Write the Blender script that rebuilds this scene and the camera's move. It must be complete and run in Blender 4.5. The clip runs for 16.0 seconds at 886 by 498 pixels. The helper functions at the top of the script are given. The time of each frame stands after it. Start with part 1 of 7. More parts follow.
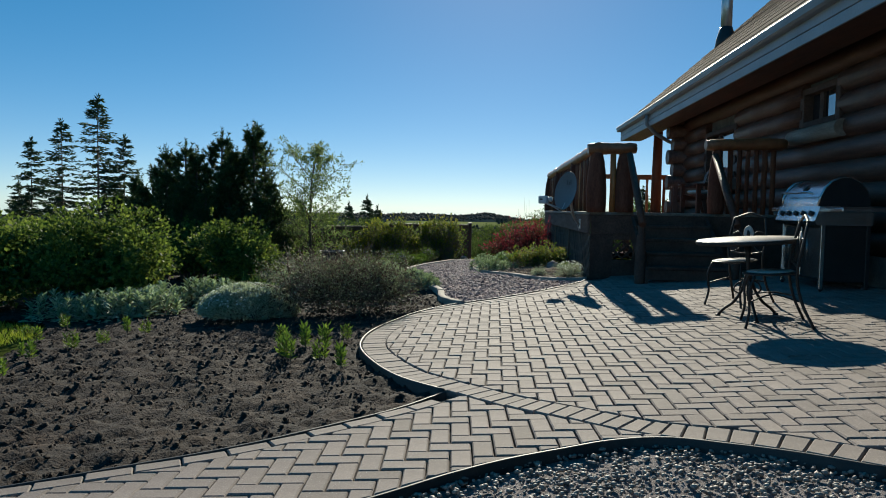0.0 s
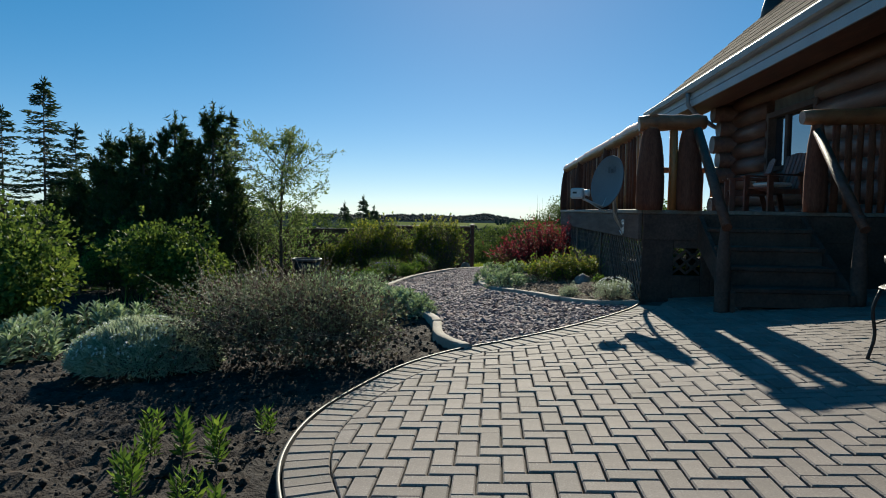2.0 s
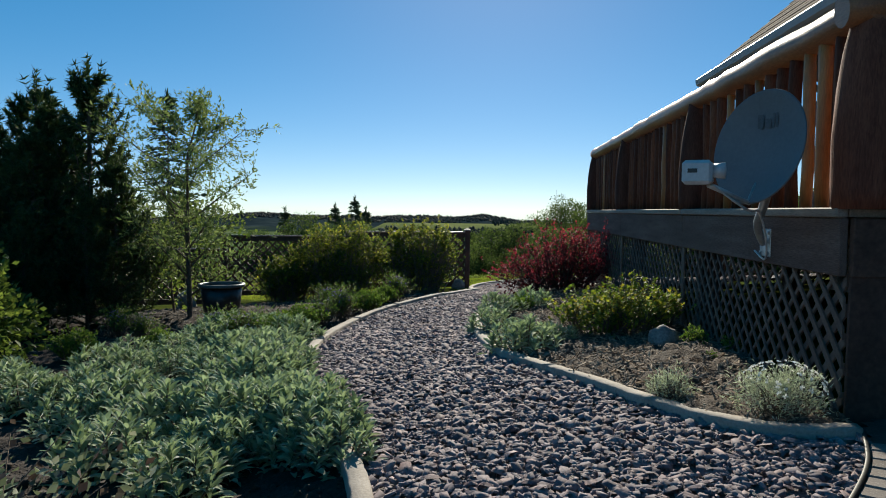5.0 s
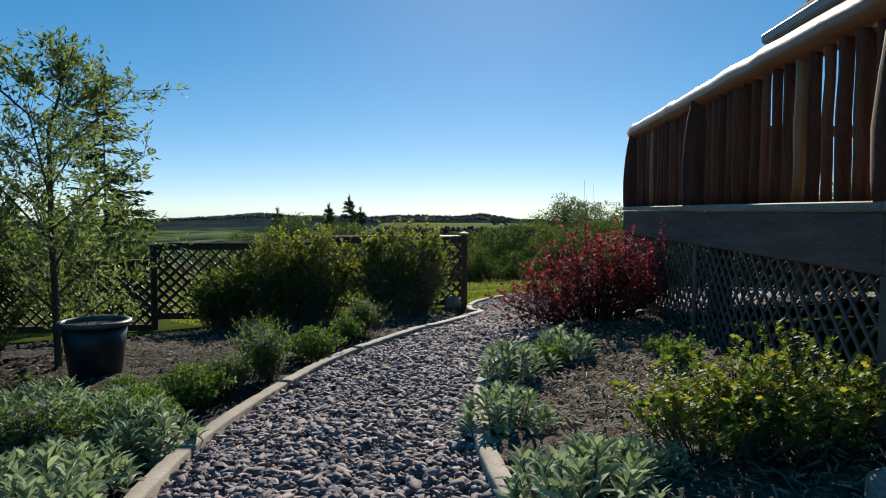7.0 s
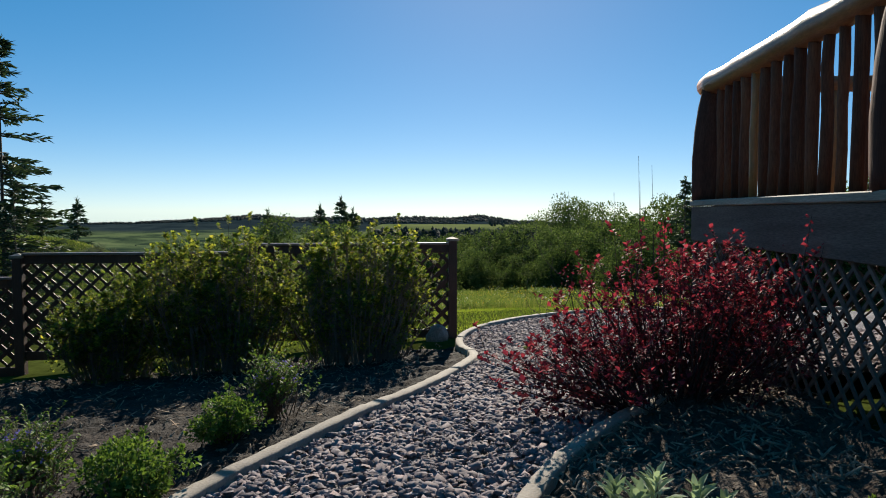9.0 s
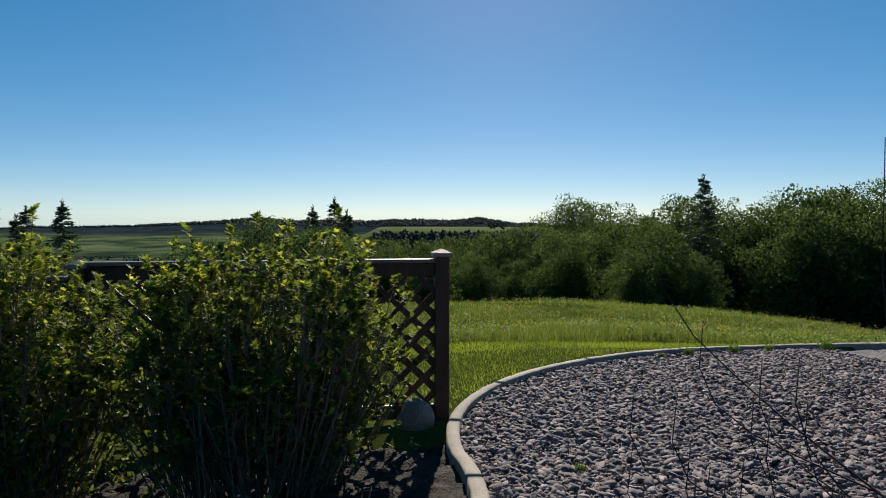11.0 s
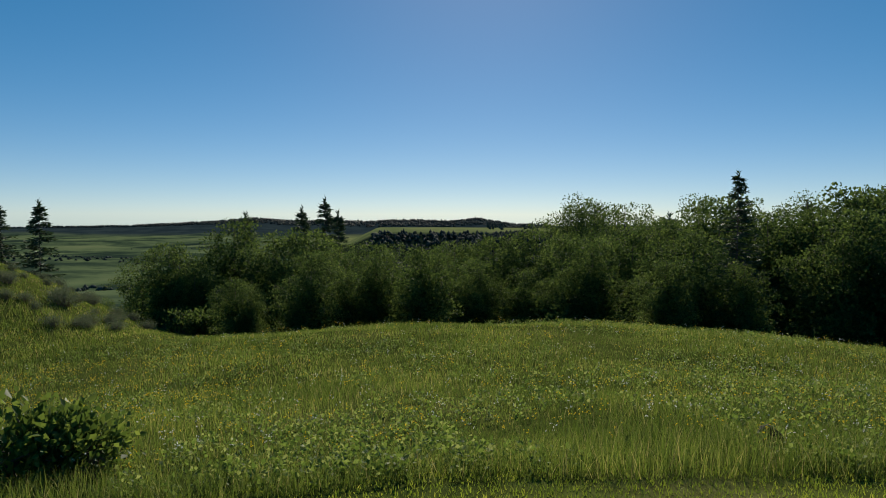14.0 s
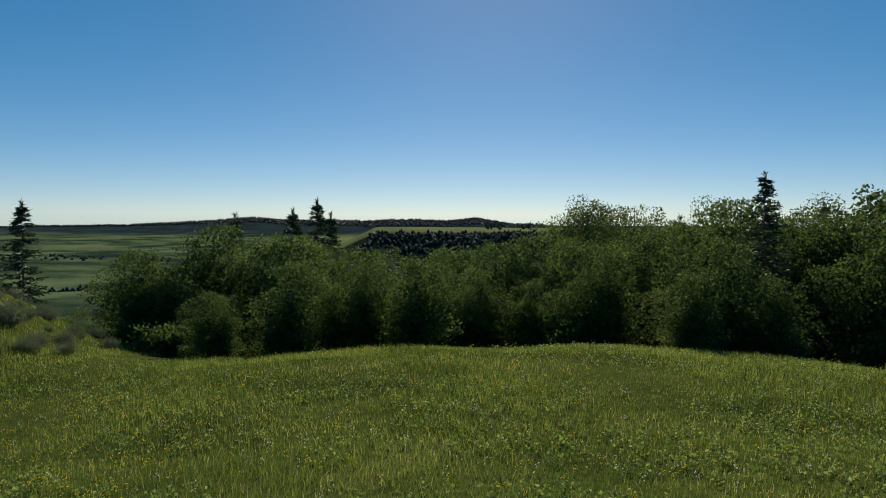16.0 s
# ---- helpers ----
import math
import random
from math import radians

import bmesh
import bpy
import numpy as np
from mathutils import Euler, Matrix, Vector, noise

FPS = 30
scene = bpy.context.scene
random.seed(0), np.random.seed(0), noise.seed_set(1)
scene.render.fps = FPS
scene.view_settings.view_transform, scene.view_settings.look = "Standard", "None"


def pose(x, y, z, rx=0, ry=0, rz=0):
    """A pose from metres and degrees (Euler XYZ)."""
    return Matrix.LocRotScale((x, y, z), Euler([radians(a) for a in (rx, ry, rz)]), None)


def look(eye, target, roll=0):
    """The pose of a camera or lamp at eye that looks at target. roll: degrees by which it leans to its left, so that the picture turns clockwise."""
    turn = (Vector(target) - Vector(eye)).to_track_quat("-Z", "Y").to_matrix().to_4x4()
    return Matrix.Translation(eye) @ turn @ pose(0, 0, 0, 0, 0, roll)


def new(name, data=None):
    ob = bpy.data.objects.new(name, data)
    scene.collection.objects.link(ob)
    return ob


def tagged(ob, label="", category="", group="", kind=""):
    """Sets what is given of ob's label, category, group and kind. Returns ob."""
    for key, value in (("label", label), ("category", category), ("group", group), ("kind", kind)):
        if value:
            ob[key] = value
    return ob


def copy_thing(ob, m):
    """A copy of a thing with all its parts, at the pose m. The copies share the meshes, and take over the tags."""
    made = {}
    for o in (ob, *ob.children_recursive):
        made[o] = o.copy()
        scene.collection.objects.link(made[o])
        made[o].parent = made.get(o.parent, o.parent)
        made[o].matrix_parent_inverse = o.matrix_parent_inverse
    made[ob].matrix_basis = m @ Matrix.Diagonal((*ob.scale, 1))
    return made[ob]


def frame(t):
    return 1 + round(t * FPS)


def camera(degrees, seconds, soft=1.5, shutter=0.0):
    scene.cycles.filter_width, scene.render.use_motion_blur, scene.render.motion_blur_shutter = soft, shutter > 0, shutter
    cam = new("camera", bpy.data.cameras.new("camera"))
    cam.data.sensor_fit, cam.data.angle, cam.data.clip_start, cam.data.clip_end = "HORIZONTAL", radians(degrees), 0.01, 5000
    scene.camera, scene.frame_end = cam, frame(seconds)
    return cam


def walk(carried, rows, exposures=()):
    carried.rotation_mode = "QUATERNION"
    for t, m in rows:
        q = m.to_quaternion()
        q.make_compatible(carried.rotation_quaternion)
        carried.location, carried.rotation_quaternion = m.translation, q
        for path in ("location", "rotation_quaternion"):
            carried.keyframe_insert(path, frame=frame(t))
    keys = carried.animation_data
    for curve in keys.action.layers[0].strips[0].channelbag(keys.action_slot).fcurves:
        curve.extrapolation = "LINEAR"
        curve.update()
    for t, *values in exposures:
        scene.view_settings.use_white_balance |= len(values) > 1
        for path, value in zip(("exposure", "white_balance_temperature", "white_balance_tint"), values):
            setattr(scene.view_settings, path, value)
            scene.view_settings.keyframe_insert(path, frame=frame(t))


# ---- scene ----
# ---------------------------------------------------------------- camera
cam = camera(65.5, 16.0, soft=1.0)
PATH = [
    (0, (0.245, -0.323, 1.019), (0.243, 1.673, 0.902), 1.0),
    (0.5, (0.244, 0.3, 1.007), (0.242, 2.297, 0.89), 1.0),
    (1, (0.246, 0.909, 0.998), (0.245, 2.906, 0.883), 0.9),
    (1.5, (0.253, 1.555, 0.987), (0.253, 3.552, 0.874), 0.9),
    (2, (0.258, 2.186, 0.981), (0.259, 4.183, 0.867), 0.9),
    (2.5, (0.274, 2.791, 0.987), (0.274, 4.788, 0.875), 0.5),
    (3, (0.296, 3.42, 0.98), (0.299, 5.417, 0.868), 0.5),
    (5.5, (0.502, 6.643, 0.986), (0.511, 8.64, 0.874), 0.6),
    (6, (0.536, 7.301, 0.983), (0.545, 9.298, 0.87), 0.4),
    (6.5, (0.566, 7.972, 0.982), (0.576, 9.969, 0.87), 0.3),
    (7, (0.597, 8.641, 0.973), (0.608, 10.637, 0.86), 0.2),
    (7.5, (0.634, 9.286, 0.955), (0.646, 11.283, 0.844), 0.1),
    (8, (0.677, 9.976, 0.947), (0.691, 11.973, 0.836), 0.2),
    (8.5, (0.733, 10.677, 0.943), (0.748, 12.674, 0.833), 0.2),
    (9, (0.795, 11.36, 0.931), (0.813, 13.357, 0.822), 0.1),
    (11.5, (0.95, 15.16, 0.876), (0.97, 17.158, 0.775), 0.0),
    (12, (0.97, 15.884, 0.872), (0.991, 17.881, 0.77), 0.1),
    (12.5, (0.989, 16.641, 0.867), (1.009, 18.639, 0.766), 0.1),
    (13, (1.004, 17.408, 0.9), (1.024, 19.405, 0.8), 0.1),
    (13.5, (1.01, 18.17, 0.917), (1.033, 20.167, 0.817), 0.1),
    (14, (1.023, 18.862, 0.943), (1.047, 20.859, 0.843), 0.1),
    (14.5, (1.038, 19.567, 0.972), (1.064, 21.565, 0.873), 0.1),
    (15, (1.051, 20.243, 1.024), (1.078, 22.24, 0.924), 0.1),
    (15.5, (1.066, 20.967, 1.081), (1.095, 22.965, 0.98), 0.1),
    (16, (1.069, 21.649, 1.15), (1.099, 23.646, 1.049), 0.2),
]
walk(cam, [(t, look(eye, target, roll)) for t, eye, target, roll in PATH],
     exposures=[(0.0, 0.42, 6150, 0), (5.5, 0.56, 6200, 2), (9.0, 0.56, 6250, 4), (11.5, 0.24, 6250, 5), (16.0, 0.1, 6250, 5)])

# ---------------------------------------------------------------- light
SUN_AZ, SUN_EL = radians(5.0), radians(26.0)      # clockwise from +y, above the horizon
world = bpy.data.worlds.new("sky")
scene.world = world
world.use_nodes = True
wn = world.node_tree.nodes
sky = wn.new("ShaderNodeTexSky")
sky.sky_type = "NISHITA"
sky.sun_disc = False
sky.sun_elevation, sky.sun_rotation = SUN_EL, SUN_AZ
sky.altitude, sky.air_density, sky.dust_density, sky.ozone_density = 1200, 0.65, 0.14, 3.0
rich = wn.new("ShaderNodeHueSaturation")
rich.inputs["Saturation"].default_value = 1.33
rich.inputs["Hue"].default_value = 0.503
world.node_tree.links.new(sky.outputs[0], rich.inputs["Color"])
soft = wn.new("ShaderNodeGamma")
soft.inputs["Gamma"].default_value = 0.67
world.node_tree.links.new(rich.outputs[0], soft.inputs["Color"])
world.node_tree.links.new(soft.outputs[0], wn["Background"].inputs[0])
wn["Background"].inputs[1].default_value = 0.132
sun_dir = Vector((math.sin(SUN_AZ) * math.cos(SUN_EL), math.cos(SUN_AZ) * math.cos(SUN_EL), math.sin(SUN_EL)))
sun = new("sun", bpy.data.lights.new("sun", "SUN"))
sun.data.energy, sun.data.angle, sun.data.color = 5.0, radians(0.55), (1.0, 0.86, 0.7)
sun.matrix_world = look(sun_dir * 50, (0, 0, 0))


# ---------------------------------------------------------------- materials
def nodes_of(name):
    m = bpy.data.materials.new(name)
    m.use_nodes = True
    nt = m.node_tree
    return m, nt, nt.nodes, nt.links, nt.nodes["Principled BSDF"]


def noise_tex(nt, scale, detail=4.0, rough=0.55, coord="Object", stretch=None):
    tc = nt.nodes.new("ShaderNodeTexCoord")
    n = nt.nodes.new("ShaderNodeTexNoise")
    n.inputs["Scale"].default_value, n.inputs["Detail"].default_value, n.inputs["Roughness"].default_value = scale, detail, rough
    if stretch:
        mp = nt.nodes.new("ShaderNodeMapping")
        mp.inputs["Scale"].default_value = stretch
        nt.links.new(tc.outputs[coord], mp.inputs[0])
        nt.links.new(mp.outputs[0], n.inputs["Vector"])
    else:
        nt.links.new(tc.outputs[coord], n.inputs["Vector"])
    return n.outputs["Fac"]


def ramp(nt, fac, stops):
    r = nt.nodes.new("ShaderNodeValToRGB")
    els = r.color_ramp.elements
    while len(els) < len(stops):
        els.new(0.5)
    for e, (p, c) in zip(els, stops):
        e.position, e.color = p, (*c, 1)
    nt.links.new(fac, r.inputs[0])
    return r.outputs[0]


def mixed(nt, a, b, fac, mode="MIX"):
    m = nt.nodes.new("ShaderNodeMix")
    m.data_type, m.blend_type = "RGBA", mode
    for sock, v in ((m.inputs[0], fac), (m.inputs[6], a), (m.inputs[7], b)):
        if isinstance(v, (int, float)):
            sock.default_value = v
        elif isinstance(v, tuple):
            sock.default_value = (*v, 1)
        else:
            nt.links.new(v, sock)
    return m.outputs[2]


def surface(name, stops, scale=3.0, fine=40.0, rough=0.8, bump=0.3, metal=0.0, vary=0.25, by=None, stretch=None, spec=0.5, depth=0.01, coord="Object", tones=None, specks=0.0):
    """A two-scale surface: broad colour from a ramp, fine light and dark grain, relief. by: 'object' or 'island' varies each piece."""
    m, nt, nd, lk, b = nodes_of(name)
    big = noise_tex(nt, scale, 5, 0.6, coord, stretch)
    col = ramp(nt, big, stops)
    small = noise_tex(nt, fine, 3, 0.6, coord, stretch)
    lo, hi = 1 - vary, 1 + vary
    col = mixed(nt, col, ramp(nt, small, [(0.3, (lo,) * 3), (0.7, (hi,) * 3)]), 1.0, "MULTIPLY")
    if by:
        src = nd.new("ShaderNodeObjectInfo").outputs["Random"] if by == "object" else nd.new("ShaderNodeNewGeometry").outputs["Random Per Island"]
        col = mixed(nt, col, ramp(nt, src, tones or [(0.0, (0.68, 0.68, 0.7)), (0.5, (1, 1, 1)), (1.0, (1.3, 1.26, 1.2))]), 1.0, "MULTIPLY")
    if specks:                                                           # pale grit showing in the face
        grit = ramp(nt, noise_tex(nt, 170, 2, 0.5, coord), [(0.655, (0, 0, 0)), (0.69, (1, 1, 1))])
        col = mixed(nt, col, (0.52, 0.5, 0.47), mixed(nt, (0, 0, 0), grit, specks))
    lk.new(col, b.inputs["Base Color"])
    b.inputs["Roughness"].default_value, b.inputs["Metallic"].default_value = rough, metal
    b.inputs["Specular IOR Level"].default_value = spec
    if bump:
        bp = nd.new("ShaderNodeBump")
        bp.inputs["Strength"].default_value, bp.inputs["Distance"].default_value = bump, depth
        lk.new(small, bp.inputs["Height"])
        lk.new(bp.outputs[0], b.inputs["Normal"])
    return m


def leafy(name, stops, through_col=None, amount=0.5, rough=0.6, spec=0.22, patch=0.0, down=0.0):
    """Leaves: each one its own tone, with light passing through."""
    m, nt, nd, lk, b = nodes_of(name)
    isl = nd.new("ShaderNodeNewGeometry").outputs["Random Per Island"]
    col = ramp(nt, isl, [(p, tuple(min(1.0, 1.3 * v) for v in c)) for p, c in stops])
    if patch:
        col = mixed(nt, col, ramp(nt, noise_tex(nt, patch, 3, 0.6), [(0.35, (0.6, 0.66, 0.6)), (0.65, (1.25, 1.2, 1.1))]), 1.0, "MULTIPLY")
    lk.new(col, b.inputs["Base Color"])
    b.inputs["Roughness"].default_value, b.inputs["Specular IOR Level"].default_value = rough, spec
    b.inputs["Sheen Weight"].default_value, b.inputs["Sheen Roughness"].default_value = down, 0.35   # downy hair
    tr = nd.new("ShaderNodeBsdfTranslucent")
    lk.new(mixed(nt, col, through_col or (1.4, 1.35, 0.85), 1.0, "MULTIPLY"), tr.inputs[0])
    mx = nd.new("ShaderNodeMixShader")
    mx.inputs[0].default_value = amount
    lk.new(b.outputs[0], mx.inputs[1])
    lk.new(tr.outputs[0], mx.inputs[2])
    lk.new(mx.outputs[0], nd["Material Output"].inputs[0])
    return m


def g3(v):
    return (v, v, v)


M_SOIL = surface("soil", [(0.3, (0.011, 0.007, 0.005)), (0.55, (0.022, 0.0135, 0.0095)), (0.75, (0.055, 0.035, 0.024))], 2.2, 55, 0.95, 0.9, vary=0.5, depth=0.02)
M_EARTH = surface("bed_earth", [(0.3, (0.04, 0.027, 0.019)), (0.55, (0.075, 0.052, 0.037)), (0.75, (0.13, 0.094, 0.068))], 3.0, 60, 0.95, 0.9, vary=0.5, depth=0.02)
M_MULCH = surface("mulch", [(0.3, (0.09, 0.066, 0.048)), (0.7, (0.34, 0.265, 0.195))], 8, 60, 0.9, 0.4, by="island", vary=0.3)
M_CLOD = surface("soil_clod", [(0.3, (0.015, 0.0095, 0.007)), (0.7, (0.048, 0.031, 0.022))], 5, 70, 0.95, 0.6, by="island", vary=0.35)
M_SLATE = surface("slate_chip", [(0.3, (0.135, 0.113, 0.124)), (0.6, (0.24, 0.205, 0.217)), (0.8, (0.38, 0.335, 0.337))], 14, 90, 0.85, 0.35, by="island", vary=0.22, depth=0.004, spec=0.3, tones=[(0.0, (0.6, 0.58, 0.6)), (0.3, (0.85, 0.82, 0.86)), (0.5, (1, 1, 1)), (0.8, (1.15, 1.02, 0.96)), (1.0, (1.32, 1.28, 1.24))])
M_SLATE_BED = surface("slate_bed", [(0.3, (0.12, 0.105, 0.11)), (0.7, (0.26, 0.235, 0.24))], 30, 120, 0.9, 0.9, vary=0.4, depth=0.02)
M_PEBBLE = surface("river_pebble", [(0.25, (0.11, 0.1, 0.09)), (0.5, (0.24, 0.215, 0.19)), (0.75, (0.38, 0.33, 0.29))], 9, 110, 0.6, 0.2, by="island", vary=0.2, depth=0.003)
M_PAVER = surface("paver_concrete", [(0.25, (0.145, 0.12, 0.108)), (0.5, (0.2, 0.169, 0.151)), (0.78, (0.258, 0.221, 0.198))], 3.0, 130, 0.82, 0.35, by="object", vary=0.22, depth=0.005, tones=[(0.0, (0.6, 0.57, 0.55)), (0.07, (0.84, 0.82, 0.81)), (0.5, (0.98, 0.96, 0.97)), (1.0, (1.12, 1.09, 1.08))], specks=0.6)
M_PAVER_JOINED = surface("paver_concrete_joined", [(0.25, (0.145, 0.12, 0.108)), (0.5, (0.2, 0.169, 0.151)), (0.78, (0.258, 0.221, 0.198))], 3.0, 130, 0.82, 0.35, by="island", vary=0.22, depth=0.005, tones=[(0.0, (0.6, 0.57, 0.55)), (0.07, (0.84, 0.82, 0.81)), (0.5, (0.98, 0.96, 0.97)), (1.0, (1.12, 1.09, 1.08))], specks=0.6)
M_PAVER_EDGE = surface("paver_border", [(0.25, (0.142, 0.118, 0.106)), (0.5, (0.196, 0.167, 0.147)), (0.78, (0.25, 0.215, 0.19))], 3.0, 130, 0.82, 0.35, by="object", vary=0.22, depth=0.005, tones=[(0.0, (0.6, 0.57, 0.55)), (0.07, (0.84, 0.82, 0.81)), (0.5, (0.98, 0.96, 0.97)), (1.0, (1.12, 1.09, 1.08))], specks=0.6)
M_JOINT = surface("joint_sand", [(0.3, (0.035, 0.03, 0.026)), (0.7, (0.075, 0.065, 0.055))], 9, 150, 0.95, 0.5, vary=0.4)
M_EDGING = surface("plastic_edging", [(0.3, (0.012, 0.012, 0.012)), (0.7, (0.03, 0.03, 0.028))], 4, 60, 0.55, 0.1)
M_KERB = surface("kerb_concrete", [(0.25, (0.23, 0.195, 0.16)), (0.55, (0.32, 0.275, 0.23)), (0.8, (0.4, 0.35, 0.3))], 2.4, 90, 0.85, 0.4, vary=0.2, depth=0.004)
M_ROCK = surface("field_stone", [(0.25, (0.13, 0.12, 0.11)), (0.5, (0.23, 0.215, 0.2)), (0.8, (0.34, 0.325, 0.305))], 6, 60, 0.85, 0.6, vary=0.3)
M_LOG = surface("stained_log", [(0.2, (0.05, 0.021, 0.014)), (0.5, (0.105, 0.046, 0.029)), (0.8, (0.18, 0.083, 0.052))], 2.5, 30, 0.5, 0.4, vary=0.4, spec=0.35, stretch=(6, 0.7, 6), depth=0.008)
M_POST = surface("stained_post", [(0.2, (0.07, 0.026, 0.018)), (0.5, (0.12, 0.046, 0.03)), (0.8, (0.18, 0.076, 0.05))], 2.5, 30, 0.8, 0.3, spec=0.14, vary=0.3, by="object", stretch=(6, 6, 0.7), depth=0.006)
M_LOG_UP = surface("stained_log_upright", [(0.2, (0.075, 0.026, 0.016)), (0.5, (0.14, 0.05, 0.028)), (0.8, (0.22, 0.088, 0.046))], 2.5, 30, 0.75, 0.3, spec=0.14, vary=0.3, by="object", stretch=(6, 6, 0.7), depth=0.006)
M_LOG_NEW = surface("honey_log_upright", [(0.2, (0.3, 0.105, 0.03)), (0.55, (0.42, 0.17, 0.05)), (0.85, (0.5, 0.23, 0.08))], 2.5, 30, 0.5, 0.25, vary=0.22, by="object", stretch=(6, 6, 0.7), depth=0.005)
M_RAIL = surface("rail_log", [(0.2, (0.14, 0.046, 0.018)), (0.5, (0.26, 0.095, 0.036)), (0.8, (0.36, 0.155, 0.065))], 2.5, 30, 0.42, 0.25, vary=0.25, stretch=(4, 0.8, 4), depth=0.005)
M_CHINK = surface("chinking", [(0.3, (0.09, 0.075, 0.06)), (0.7, (0.16, 0.14, 0.115))], 5, 60, 0.9, 0.3)
M_DECK = surface("weathered_deck_board", [(0.25, (0.15, 0.115, 0.09)), (0.55, (0.24, 0.195, 0.16)), (0.8, (0.33, 0.285, 0.24))], 2.2, 26, 0.75, 0.3, vary=0.25, by="object", stretch=(8, 0.8, 8), depth=0.004)
M_RIM = surface("rim_board", [(0.25, (0.085, 0.058, 0.05)), (0.55, (0.135, 0.094, 0.08)), (0.8, (0.19, 0.138, 0.117))], 2.0, 28, 0.85, 0.3, vary=0.32, spec=0.14, stretch=(8, 0.8, 8), depth=0.005)
M_LATTICE = surface("lattice_stain", [(0.25, (0.055, 0.033, 0.026)), (0.55, (0.095, 0.058, 0.045)), (0.8, (0.14, 0.09, 0.07))], 4, 40, 0.75, 0.25, vary=0.25, by="object", spec=0.25)
M_LATTICE_OLD = surface("weathered_lattice", [(0.25, (0.075, 0.052, 0.042)), (0.55, (0.125, 0.09, 0.072)), (0.8, (0.18, 0.135, 0.11))], 4, 40, 0.8, 0.25, vary=0.25, by="object")
M_FENCE = surface("fence_stain", [(0.25, (0.04, 0.018, 0.013)), (0.55, (0.068, 0.032, 0.023)), (0.8, (0.1, 0.052, 0.038))], 3, 36, 0.55, 0.25, vary=0.25, stretch=(5, 5, 1))
M_CAP = surface("fence_cap_board", [(0.25, (0.14, 0.1, 0.085)), (0.7, (0.26, 0.2, 0.175))], 3, 40, 0.42, 0.2, vary=0.2)
M_COPPER = surface("post_cap_metal", [(0.3, (0.22, 0.18, 0.15)), (0.7, (0.34, 0.29, 0.25))], 6, 60, 0.6, 0.2, metal=0.35, vary=0.15)
M_ROOF = surface("roof_shingle", [(0.25, (0.035, 0.03, 0.027)), (0.55, (0.06, 0.052, 0.046)), (0.8, (0.09, 0.078, 0.07))], 3, 120, 1.0, 0.5, by="object", vary=0.35, spec=0.15)
M_GUTTER = surface("gutter_metal", [(0.3, (0.2, 0.215, 0.235)), (0.7, (0.26, 0.275, 0.3))], 2, 40, 0.5, 0.05, vary=0.06)
M_SOFFIT = surface("soffit_panel", [(0.3, (0.3, 0.315, 0.345)), (0.7, (0.37, 0.385, 0.41))], 2, 40, 0.55, 0.05, vary=0.08)
M_STEEL = surface("stainless_steel", [(0.3, (0.5, 0.5, 0.5)), (0.7, (0.62, 0.62, 0.62))], 3, 70, 0.26, 0.05, metal=1.0, vary=0.1, stretch=(1, 14, 14))
M_FLUE = surface("flue_metal", [(0.3, (0.42, 0.44, 0.47)), (0.7, (0.55, 0.57, 0.6))], 3, 50, 0.35, 0.05, metal=0.9, vary=0.1)
M_BLACK = surface("black_enamel", [(0.3, (0.014, 0.014, 0.015)), (0.7, (0.026, 0.026, 0.027))], 4, 60, 0.4, 0.08, vary=0.2)
M_IRON = surface("wrought_iron", [(0.3, (0.018, 0.016, 0.015)), (0.7, (0.04, 0.034, 0.03))], 10, 90, 0.5, 0.3, metal=0.4, vary=0.25)
M_TABLE = surface("mosaic_table_stone", [(0.25, (0.3, 0.27, 0.24)), (0.5, (0.42, 0.38, 0.34)), (0.8, (0.52, 0.48, 0.43))], 16, 80, 0.5, 0.2, vary=0.25)
M_DISH = surface("dish_paint", [(0.3, (0.105, 0.112, 0.125)), (0.7, (0.135, 0.142, 0.155))], 3, 60, 0.5, 0.06, vary=0.08)
M_DISH_MARK = surface("dish_mark", [(0.3, (0.07, 0.075, 0.085)), (0.7, (0.085, 0.09, 0.1))], 3, 60, 0.6, 0)
M_PLASTIC = surface("grey_plastic", [(0.3, (0.42, 0.43, 0.45)), (0.7, (0.5, 0.51, 0.53))], 3, 60, 0.45, 0.05, vary=0.08)
M_GALV = surface("galvanised_tube", [(0.3, (0.36, 0.37, 0.38)), (0.7, (0.46, 0.47, 0.48))], 8, 60, 0.45, 0.1, metal=0.6, vary=0.15)
M_POT = surface("dark_glazed_pot", [(0.25, (0.016, 0.015, 0.015)), (0.7, (0.035, 0.033, 0.032))], 6, 60, 0.4, 0.15, vary=0.25)
M_POT_RIM = surface("pot_rim", [(0.25, (0.06, 0.06, 0.058)), (0.7, (0.11, 0.11, 0.105))], 6, 60, 0.45, 0.15, vary=0.2)
M_CHAIR = surface("red_brown_chair_wood", [(0.25, (0.1, 0.032, 0.02)), (0.7, (0.19, 0.07, 0.042))], 4, 50, 0.55, 0.2, vary=0.2, by="object")
M_CUSHION = surface("pale_cushion", [(0.3, (0.55, 0.52, 0.48)), (0.7, (0.7, 0.67, 0.62))], 5, 60, 0.9, 0.2, vary=0.1)
M_BARK = surface("bark", [(0.25, (0.055, 0.042, 0.032)), (0.55, (0.105, 0.084, 0.065)), (0.8, (0.17, 0.14, 0.11))], 9, 60, 0.9, 0.6, vary=0.35, stretch=(3, 3, 1))
